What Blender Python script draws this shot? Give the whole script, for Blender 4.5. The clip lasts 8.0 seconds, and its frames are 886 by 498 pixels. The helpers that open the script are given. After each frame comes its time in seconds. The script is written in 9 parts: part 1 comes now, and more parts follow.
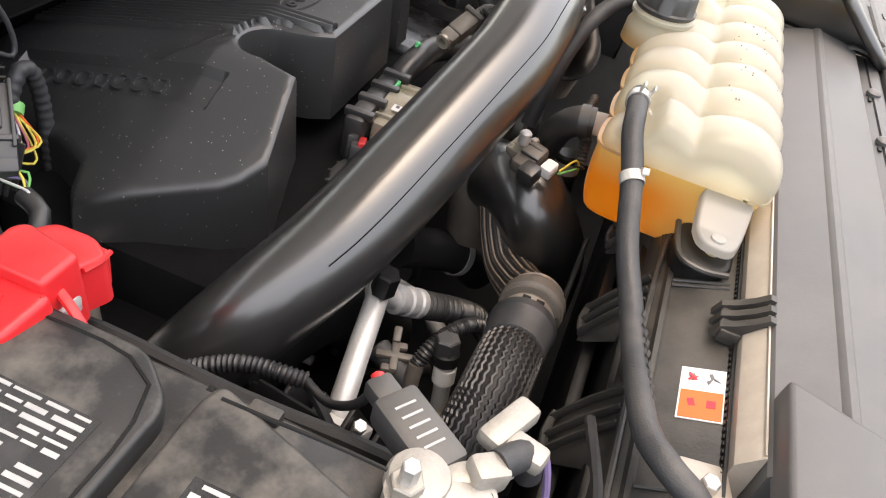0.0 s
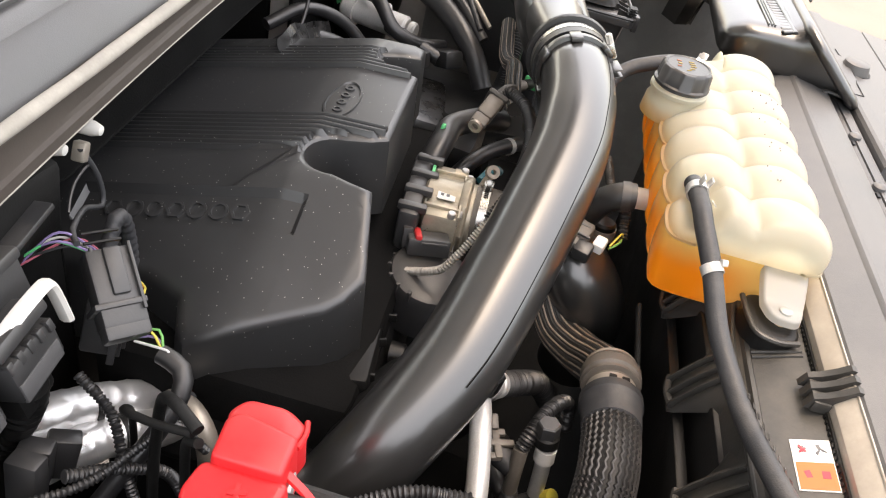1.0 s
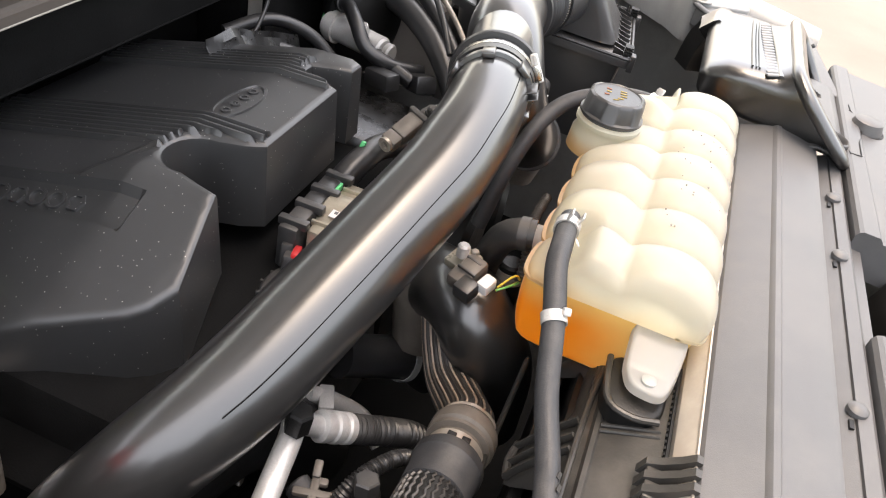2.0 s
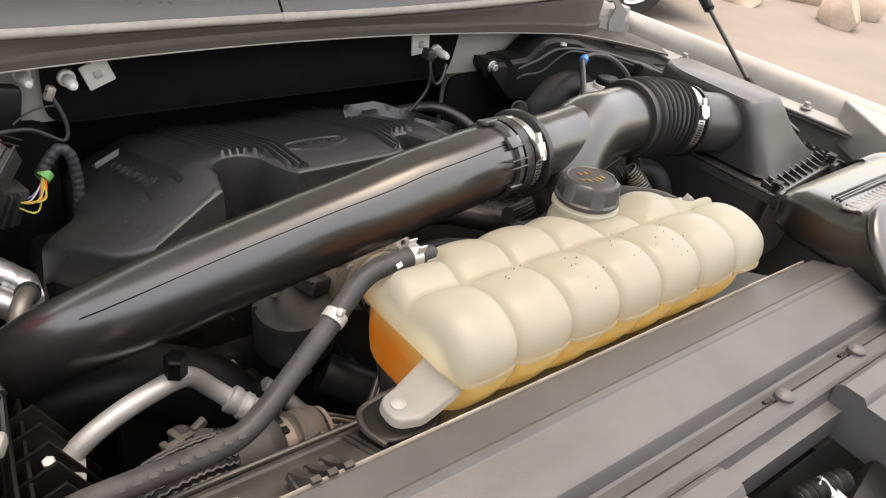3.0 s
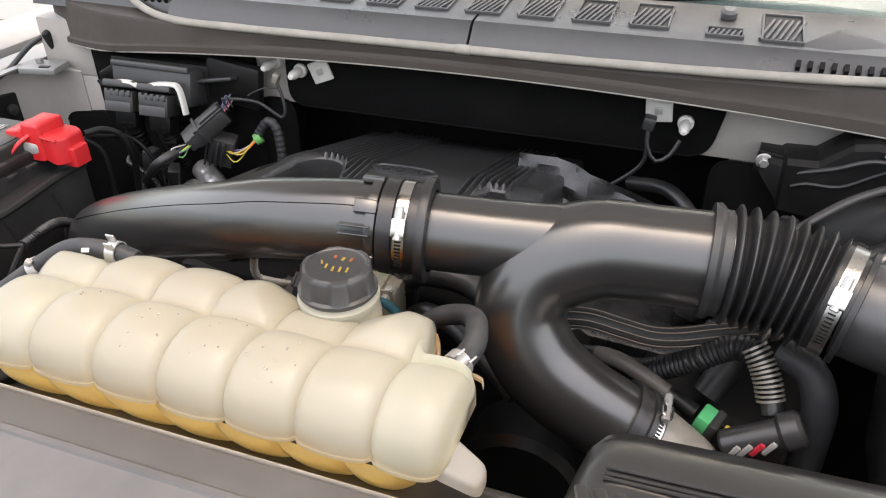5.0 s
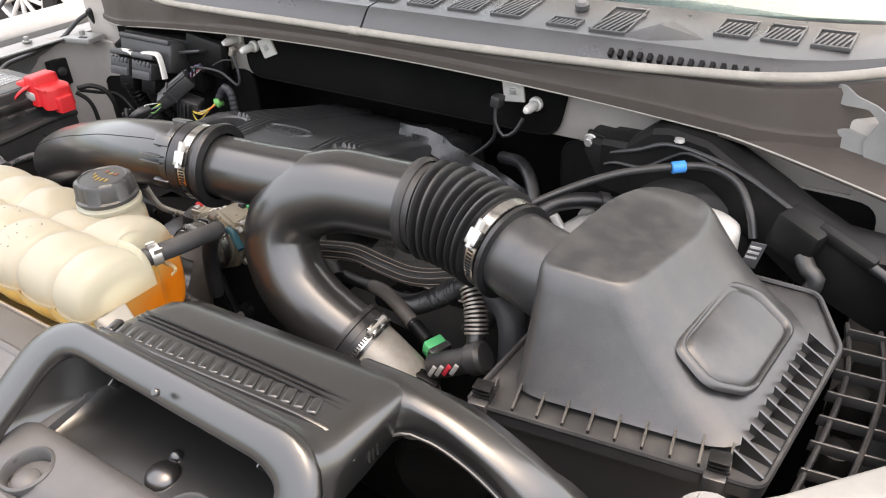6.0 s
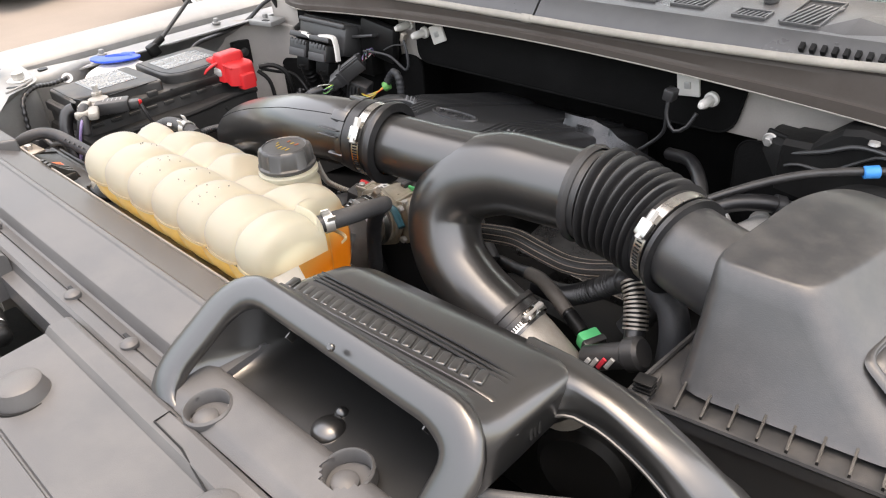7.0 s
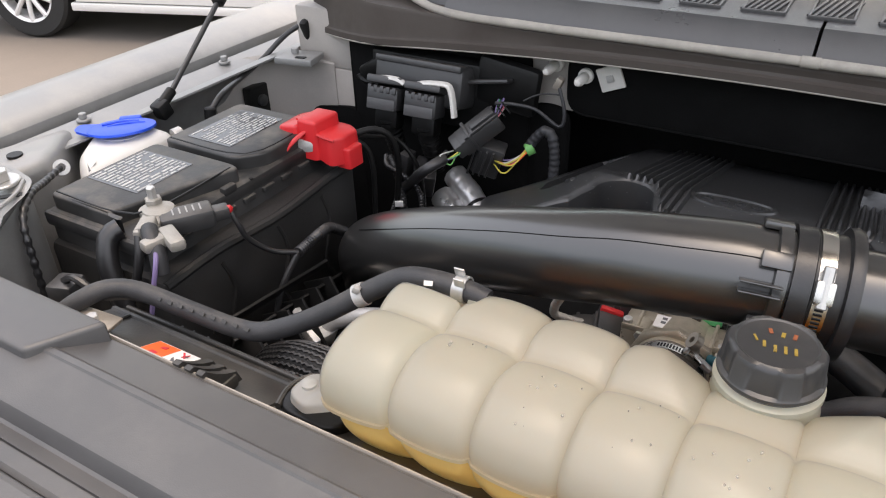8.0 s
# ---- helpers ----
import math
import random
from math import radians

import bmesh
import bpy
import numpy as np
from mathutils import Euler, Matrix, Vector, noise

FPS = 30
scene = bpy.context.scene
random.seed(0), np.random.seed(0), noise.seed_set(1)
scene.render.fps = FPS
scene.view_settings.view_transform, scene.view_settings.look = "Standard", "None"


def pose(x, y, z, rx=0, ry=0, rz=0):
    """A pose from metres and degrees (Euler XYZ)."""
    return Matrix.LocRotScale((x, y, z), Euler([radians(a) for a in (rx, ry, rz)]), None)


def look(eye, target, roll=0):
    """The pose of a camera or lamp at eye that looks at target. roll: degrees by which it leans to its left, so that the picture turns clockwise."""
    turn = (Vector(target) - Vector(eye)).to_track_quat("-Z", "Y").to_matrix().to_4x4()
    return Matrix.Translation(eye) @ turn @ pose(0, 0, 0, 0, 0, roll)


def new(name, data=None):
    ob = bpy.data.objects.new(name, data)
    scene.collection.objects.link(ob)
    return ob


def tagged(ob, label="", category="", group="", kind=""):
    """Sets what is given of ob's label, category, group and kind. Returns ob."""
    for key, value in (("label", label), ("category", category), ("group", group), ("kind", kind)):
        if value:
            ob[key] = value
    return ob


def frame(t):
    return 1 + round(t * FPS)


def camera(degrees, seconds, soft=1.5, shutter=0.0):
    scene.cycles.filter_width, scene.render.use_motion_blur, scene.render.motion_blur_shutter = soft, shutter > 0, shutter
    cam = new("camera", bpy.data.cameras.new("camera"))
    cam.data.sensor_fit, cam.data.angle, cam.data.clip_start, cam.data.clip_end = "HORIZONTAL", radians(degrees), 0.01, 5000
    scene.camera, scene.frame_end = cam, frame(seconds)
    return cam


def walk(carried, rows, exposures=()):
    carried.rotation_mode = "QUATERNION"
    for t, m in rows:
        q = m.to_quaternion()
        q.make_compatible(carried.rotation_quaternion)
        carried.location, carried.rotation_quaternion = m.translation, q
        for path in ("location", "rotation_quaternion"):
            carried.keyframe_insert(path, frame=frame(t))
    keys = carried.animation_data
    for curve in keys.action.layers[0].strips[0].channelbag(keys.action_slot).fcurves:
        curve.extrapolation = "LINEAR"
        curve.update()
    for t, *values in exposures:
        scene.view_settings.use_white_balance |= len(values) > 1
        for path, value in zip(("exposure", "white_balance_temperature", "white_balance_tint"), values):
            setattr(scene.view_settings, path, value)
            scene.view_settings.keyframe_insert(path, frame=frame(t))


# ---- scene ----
cam = camera(59.7, 8.0, soft=1.15)
PATH = [
    (0, (-0.797, 0.245, 1.571), (0.723, 0.522, 0.301), 15.4),
    (0.5, (-0.81, 0.382, 1.635), (0.742, 0.529, 0.382), 14.9),
    (1, (-0.822, 0.432, 1.649), (0.744, 0.483, 0.406), 14.5),
    (1.5, (-0.803, 0.387, 1.628), (0.772, 0.41, 0.395), 15.4),
    (2, (-0.703, 0.212, 1.619), (0.871, 0.543, 0.431), 14.6),
    (2.2, (-0.684, 0.148, 1.618), (0.865, 0.68, 0.471), 13.3),
    (3.3, (-0.405, -0.258, 1.63), (0.495, 1.204, 0.603), 7.8),
    (3.5, (-0.314, -0.257, 1.626), (0.391, 1.298, 0.584), 6.7),
    (4, (-0.145, -0.143, 1.61), (0.063, 1.534, 0.54), 3.8),
    (4.2, (-0.048, -0.103, 1.605), (-0.045, 1.587, 0.535), 2.6),
    (5.3, (0.477, -0.259, 1.679), (-0.23, 1.282, 0.617), -1.6),
    (5.5, (0.576, -0.252, 1.686), (-0.185, 1.266, 0.629), -1.9),
    (6, (0.811, -0.183, 1.666), (-0.168, 1.208, 0.615), -3.2),
    (6.5, (0.905, -0.171, 1.643), (-0.288, 1.056, 0.607), -4.6),
    (7, (0.792, -0.205, 1.652), (-0.46, 0.963, 0.619), -4.8),
    (7.5, (0.434, -0.208, 1.641), (-0.765, 1.006, 0.597), -4.5),
    (7.8, (0.22, -0.19, 1.653), (-0.834, 1.144, 0.601), -3.7),
    (8, (0.088, -0.195, 1.622), (-0.807, 1.244, 0.559), -1.9),
]
walk(cam, [(t, look(eye, target, roll)) for t, eye, target, roll in PATH], [(0.0, 1.84, 7500, 12), (1.0, 2.1, 7700, 12), (2.0, 2.05, 7400, 12), (3.5, 1.36, 7800, 12), (4.0, 1.43, 6800, 12), (5.5, 1.75, 7500, 12), (6.0, 1.85, 7400, 12), (6.5, 1.82, 7400, 12), (7.0, 1.82, 7400, 12), (7.5, 1.4, 7700, 12), (8.0, 1.2, 7100, 12)])

# ---- daylight ----
world = bpy.data.worlds.new("sky_world")
scene.world = world
world.use_nodes = True
wn = world.node_tree.nodes
wl = world.node_tree.links
wn.clear()
sky = wn.new("ShaderNodeTexSky")
sky.sky_type = "NISHITA"
sky.sun_disc = False
sky.sun_elevation = radians(82)
sky.sun_rotation = radians(42)
sky.dust_density = 5.0
sky.air_density = 1.2
sky_bg = wn.new("ShaderNodeBackground")
sky_bg.inputs["Strength"].default_value = 0.15
sky_out = wn.new("ShaderNodeOutputWorld")
wl.new(sky.outputs["Color"], sky_bg.inputs["Color"])
wl.new(sky_bg.outputs["Background"], sky_out.inputs["Surface"])
sun_data = bpy.data.lights.new("sun", "SUN")
sun_data.energy = 1.25
sun_data.angle = radians(165)
sun_data.color = (1.0, 0.965, 0.91)
sun = new("sun", sun_data)
sun.matrix_world = look((0.4, 0.45, 4.0), (0, 0, 0))


# ---- materials ----
def mat(name, color, rough=0.5, metal=0.0, grain=0.0, grain_size=400.0, stain=0.0, stain_size=9.0, stain_color=None,
        bump=0.0, spec=0.5, speck=0.0, speck_size=260.0, dust=0.0, coat=0.0, rough_var=0.12):
    """A surface with fine grain, soft stains, dust on upward faces and small light specks, at real-world size."""
    m = bpy.data.materials.new(name)
    m.use_nodes = True
    n, l = m.node_tree.nodes, m.node_tree.links
    b = n["Principled BSDF"]
    b.inputs["Metallic"].default_value = metal
    b.inputs["Specular IOR Level"].default_value = spec
    b.inputs["Coat Weight"].default_value = coat
    b.inputs["Coat Roughness"].default_value = 0.15
    geo = n.new("ShaderNodeNewGeometry")
    fine = n.new("ShaderNodeTexNoise")
    fine.inputs["Scale"].default_value = grain_size
    fine.inputs["Detail"].default_value = 3
    soft = n.new("ShaderNodeTexNoise")
    soft.inputs["Scale"].default_value = stain_size
    soft.inputs["Detail"].default_value = 5
    soft.inputs["Roughness"].default_value = 0.65
    for q in (fine, soft):
        l.new(geo.outputs["Position"], q.inputs["Vector"])
    color = tuple(color) + (1.0,)

    def mix(fac_socket, amount, a_socket, col):
        k = n.new("ShaderNodeMath")
        k.operation = "MULTIPLY"
        l.new(fac_socket, k.inputs[0])
        k.inputs[1].default_value = amount
        x = n.new("ShaderNodeMix")
        x.data_type = "RGBA"
        l.new(k.outputs[0], x.inputs["Factor"])
        if a_socket is None:
            x.inputs["A"].default_value = color
        else:
            l.new(a_socket, x.inputs["A"])
        x.inputs["B"].default_value = tuple(col) + (1.0,)
        return x.outputs["Result"]

    sharp = n.new("ShaderNodeMapRange")
    sharp.inputs["From Min"].default_value = 0.42
    sharp.inputs["From Max"].default_value = 0.72
    l.new(soft.outputs["Fac"], sharp.inputs["Value"])
    out = mix(sharp.outputs["Result"], stain, None, stain_color or [min(1, c * 1.8 + 0.02) for c in color[:3]])
    out = mix(fine.outputs["Fac"], grain, out, [c * 0.55 for c in color[:3]])
    if dust:
        sep = n.new("ShaderNodeSeparateXYZ")
        l.new(geo.outputs["Normal"], sep.inputs[0])
        up = n.new("ShaderNodeMapRange")
        up.inputs["From Min"].default_value = 0.35
        up.inputs["From Max"].default_value = 1.0
        l.new(sep.outputs["Z"], up.inputs["Value"])
        mul = n.new("ShaderNodeMath")
        mul.operation = "MULTIPLY"
        l.new(up.outputs["Result"], mul.inputs[0])
        l.new(sharp.outputs["Result"], mul.inputs[1])
        out = mix(mul.outputs[0], dust, out, (0.33, 0.29, 0.24))
    if speck:
        v = n.new("ShaderNodeTexVoronoi")
        v.inputs["Scale"].default_value = speck_size
        l.new(geo.outputs["Position"], v.inputs["Vector"])
        gate = n.new("ShaderNodeMath")
        gate.operation = "LESS_THAN"
        gate.inputs[1].default_value = 0.16
        l.new(v.outputs["Distance"], gate.inputs[0])
        sepc = n.new("ShaderNodeSeparateColor")
        l.new(v.outputs["Color"], sepc.inputs[0])
        few = n.new("ShaderNodeMath")
        few.operation = "GREATER_THAN"
        few.inputs[1].default_value = 1.0 - speck
        l.new(sepc.outputs[0], few.inputs[0])
        both = n.new("ShaderNodeMath")
        both.operation = "MULTIPLY"
        l.new(gate.outputs[0], both.inputs[0])
        l.new(few.outputs[0], both.inputs[1])
        out = mix(both.outputs[0], 0.8, out, (0.62, 0.6, 0.56))
    l.new(out, b.inputs["Base Color"])
    r = n.new("ShaderNodeMapRange")
    r.inputs["From Min"].default_value = 0.3
    r.inputs["From Max"].default_value = 0.7
    r.inputs["To Min"].default_value = max(0.02, rough - rough_var)
    r.inputs["To Max"].default_value = min(1.0, rough + rough_var)
    l.new(soft.outputs["Fac"], r.inputs["Value"])
    l.new(r.outputs["Result"], b.inputs["Roughness"])
    if bump:
        bp = n.new("ShaderNodeBump")
        bp.inputs["Strength"].default_value = bump
        bp.inputs["Distance"].default_value = 0.0006
        l.new(fine.outputs["Fac"], bp.inputs["Height"])
        l.new(bp.outputs["Normal"], b.inputs["Normal"])
    return m


M = {}
M["cover_black"] = mat("moulded_black_nylon", (0.027, 0.0275, 0.0285), 0.37, bump=0.06, spec=0.85, rough_var=0.01, grain=0.3, grain_size=900, stain=0.2, speck=0.10, speck_size=330)
M["duct_black"] = mat("satin_black_duct", (0.021, 0.0205, 0.020), 0.29, spec=1.0, coat=0.5, bump=0.03, grain=0.2, grain_size=1200, stain=0.08, stain_size=40, rough_var=0.01)
M["scoop"] = mat("black_scoop_plastic", (0.012, 0.012, 0.012), 0.30, spec=1.0, coat=0.6, bump=0.05, grain=0.2, grain_size=1200, stain=0.08, stain_size=40, rough_var=0.02)
M["box_black"] = mat("airbox_black_plastic", (0.036, 0.036, 0.037), 0.34, spec=0.9, bump=0.2, grain=0.3, grain_size=1000, stain=0.2, stain_size=30, dust=0.10, rough_var=0.04)
M["trim_grey"] = mat("grey_black_shield_plastic", (0.082, 0.082, 0.084), 0.44, bump=0.25, grain=0.3, grain_size=1100, stain=0.3, dust=0.05, rough_var=0.06)
M["dark"] = mat("dark_engine_plastic", (0.007, 0.007, 0.007), 0.45, bump=0.3, grain=0.4, stain=0.3, spec=0.3)
M["rubber"] = mat("hose_rubber", (0.03, 0.031, 0.034), 0.55, bump=0.4, grain=0.4, grain_size=700, stain=0.4, stain_size=25, dust=0.15)
M["bellows"] = mat("soft_black_rubber", (0.013, 0.013, 0.014), 0.40, spec=0.7, bump=0.2, stain=0.3, dust=0.12)
M["steel"] = mat("bright_clamp_steel", (0.62, 0.6, 0.56), 0.28, 1.0, grain=0.3, grain_size=900, stain=0.2)
M["zinc"] = mat("zinc_plated_steel", (0.58, 0.57, 0.55), 0.42, 0.7, grain=0.4, stain=0.4)
M["alloy"] = mat("dull_cast_aluminium", (0.58, 0.57, 0.55), 0.45, 0.45, grain=0.5, grain_size=500, stain=0.4, bump=0.5)
M["lead"] = mat("dull_lead_clamp", (0.34, 0.32, 0.285), 0.45, 0.35, grain=0.4, grain_size=500, stain=0.5, stain_size=60, stain_color=(0.52, 0.50, 0.47), bump=0.4)
M["rail"] = mat("satin_rail_metal", (0.40, 0.36, 0.31), 0.42, 0.55, grain=0.35, stain=0.35, stain_size=16)
M["paint"] = mat("dusty_silver_body_paint", (0.28, 0.28, 0.273), 0.42, 0.25, grain=0.2, stain=0.3, stain_size=14, dust=0.16)
M["firewall"] = mat("primed_firewall_paint", (0.42, 0.39, 0.36), 0.6, 0.0, grain=0.25, stain=0.3, stain_size=7)
# pads are felt; on block, undertray and low plates it paints deep shade
M["felt"] = mat("black_felt_and_shade", (0.005, 0.005, 0.005), 0.9, bump=0.7, grain=0.5, grain_size=500, stain=0.3, spec=0.12)
M["seal"] = mat("dusty_rubber_seal", (0.36, 0.335, 0.295), 0.7, bump=0.3, grain=0.25, stain=0.4, stain_size=30)
# darker than the firewall paint: the shade on the flange is in this colour
M["flange"] = mat("shaded_brown_grey_flange", (0.072, 0.061, 0.053), 0.6, 0.0, spec=0.35, bump=0.15, grain=0.2, stain=0.4, stain_size=12, stain_color=(0.050, 0.037, 0.031))
M["tan_cast"] = mat("tan_cast_aluminium", (0.50, 0.45, 0.36), 0.38, 0.55, bump=0.3, grain=0.3, stain=0.4, stain_size=40, stain_color=(0.17, 0.14, 0.11))
M["cowl"] = mat("grained_cowl_plastic", (0.065, 0.065, 0.066), 0.34, spec=0.75, bump=0.40, grain=0.35, grain_size=900, stain=0.25, dust=0.05)
M["red"] = mat("red_terminal_plastic", (0.62, 0.02, 0.025), 0.38, grain=0.1, stain=0.15, stain_color=(0.5, 0.05, 0.05), dust=0.08)
M["blue"] = mat("blue_cap_plastic", (0.008, 0.075, 0.66), 0.4, grain=0.1, stain=0.15, dust=0.05)
M["skyblue"] = mat("bright_blue_clip_plastic", (0.04, 0.28, 0.72), 0.4)
M["white"] = mat("white_nylon", (0.72, 0.7, 0.66), 0.45, grain=0.1, stain=0.2, stain_color=(0.5, 0.47, 0.42))
M["paper"] = mat("printed_label_paper", (0.74, 0.73, 0.71), 0.55, stain=0.25, stain_color=(0.5, 0.49, 0.47), grain=0.1)
M["worn_paper"] = mat("worn_label_print", (0.44, 0.435, 0.42), 0.4, stain=0.5, stain_size=45, stain_color=(0.30, 0.295, 0.29))
M["label_film"] = mat("black_label_film", (0.028, 0.028, 0.029), 0.16, spec=1.0, stain=0.4, stain_size=50, stain_color=(0.09, 0.088, 0.085))
M["faded_ink"] = mat("faded_label_ink", (0.34, 0.335, 0.33), 0.6, stain=0.6, stain_size=80, stain_color=(0.55, 0.54, 0.52))
M["ink"] = mat("label_ink_grey", (0.12, 0.12, 0.125), 0.6)
M["orange"] = mat("label_orange", (0.80, 0.13, 0.03), 0.5)
M["faded_orange"] = mat("faded_orange_print", (0.25, 0.07, 0.025), 0.6, stain=0.5, stain_size=120, stain_color=(0.12, 0.05, 0.03))
M["label_red"] = mat("label_red", (0.55, 0.03, 0.05), 0.5)
M["yellow"] = mat("yellow_print", (0.28, 0.19, 0.03), 0.6, stain=0.5, stain_size=120, stain_color=(0.12, 0.09, 0.03))
M["green"] = mat("green_connector_plastic", (0.09, 0.52, 0.20), 0.45, stain=0.2)
M["teal"] = mat("teal_vacuum_tube", (0.012, 0.10, 0.13), 0.4, stain=0.3)
M["violet"] = mat("violet_wire", (0.22, 0.17, 0.34), 0.45)
M["wire_green"] = mat("green_wire", (0.15, 0.42, 0.12), 0.45)
M["wire_yellow"] = mat("yellow_wire", (0.6, 0.5, 0.08), 0.45)
M["wire_white"] = mat("white_wire", (0.6, 0.6, 0.58), 0.45)
M["wire_pink"] = mat("pink_wire", (0.5, 0.13, 0.18), 0.45)
M["connector"] = mat("grey_black_connector", (0.026, 0.026, 0.027), 0.40, spec=0.7, bump=0.15, stain=0.35, dust=0.14)
M["battery"] = mat("battery_case_plastic", (0.022, 0.022, 0.022), 0.5, bump=0.2, stain=0.5, stain_size=20, dust=0.35)
M["jacket"] = mat("battery_jacket_fabric", (0.014, 0.0135, 0.013), 0.65, bump=0.6, grain=0.4, grain_size=600, stain=0.5, stain_size=12)
M["tank"] = mat("radiator_tank_plastic", (0.030, 0.029, 0.027), 0.42, bump=0.3, grain=0.4, stain=0.4, stain_size=14, dust=0.12)
M["foil"] = mat("crinkled_foil_wrap", (0.72, 0.72, 0.72), 0.38, 0.75, grain=0.1, stain=0.15)
M["dull_foil"] = mat("dull_crumpled_foil", (0.060, 0.060, 0.061), 0.30, 0.8, stain=0.4, stain_size=30)
M["braid"] = mat("braided_sleeve", (0.04, 0.037, 0.034), 0.5, grain=0.5, grain_size=1500, bump=0.6, stain=0.4)
M["casting"] = mat("dark_engine_casting", (0.016, 0.016, 0.0165), 0.40, 0.2, grain=0.4, grain_size=500, stain=0.4, bump=0.4)
M["coupler"] = mat("worn_grey_brown_coupler", (0.12, 0.105, 0.09), 0.45, grain=0.4, stain=0.4, stain_size=30, bump=0.2)
M["braid_light"] = mat("braided_thread", (0.42, 0.33, 0.26), 0.33, grain=0.5, grain_size=1500, bump=0.4)
M["hood_inner"] = mat("pale_silver_hood_panel", (0.62, 0.61, 0.59), 0.40, 0.0, grain=0.15, stain=0.25, stain_size=4)
M["hood_felt"] = mat("charcoal_hood_liner", (0.03, 0.03, 0.03), 0.9, grain=0.3, bump=0.4, spec=0.15)
M["tyre"] = mat("tyre_rubber", (0.02, 0.02, 0.02), 0.75, stain=0.2)
M["wheel"] = mat("machined_alloy_wheel", (0.72, 0.71, 0.70), 0.35, 0.3, stain=0.1)
M["carpaint"] = mat("white_car_paint", (0.72, 0.71, 0.69), 0.22, 0.0, coat=0.8, stain=0.05)
M["car_dark"] = mat("dark_car_glass_trim", (0.015, 0.016, 0.018), 0.15, stain=0.05)
M["rock"] = mat("tan_boulder", (0.40, 0.31, 0.24), 0.85, grain=0.4, grain_size=40, stain=0.6, stain_size=6, stain_color=(0.58, 0.49, 0.41))


def glass_mat():
    m = bpy.data.materials.new("windscreen_glass")
    m.use_nodes = True
    b = m.node_tree.nodes["Principled BSDF"]
    b.inputs["Base Color"].default_value = (0.55, 0.68, 0.66, 1)
    b.inputs["Roughness"].default_value = 0.03
    b.inputs["Transmission Weight"].default_value = 0.75
    b.inputs["IOR"].default_value = 1.5
    return m


M["glass"] = glass_mat()


def foil_relief(m):
    n, l = m.node_tree.nodes, m.node_tree.links
    v = n.new("ShaderNodeTexVoronoi")
    v.inputs["Scale"].default_value = 46
    geo = n.new("ShaderNodeNewGeometry")
    l.new(geo.outputs["Position"], v.inputs["Vector"])
    bp = n.new("ShaderNodeBump")
    bp.inputs["Strength"].default_value = 0.45
    bp.inputs["Distance"].default_value = 0.004
    l.new(v.outputs["Distance"], bp.inputs["Height"])
    l.new(bp.outputs["Normal"], n["Principled BSDF"].inputs["Normal"])


foil_relief(M["foil"])


def ground_mat():
    m = mat("sandy_concrete_lot", (0.20, 0.172, 0.146), 0.9, grain=0.35, grain_size=60, stain=0.55, stain_size=0.5,
            stain_color=(0.145, 0.127, 0.112), bump=0.6)
    return m


M["ground"] = ground_mat()


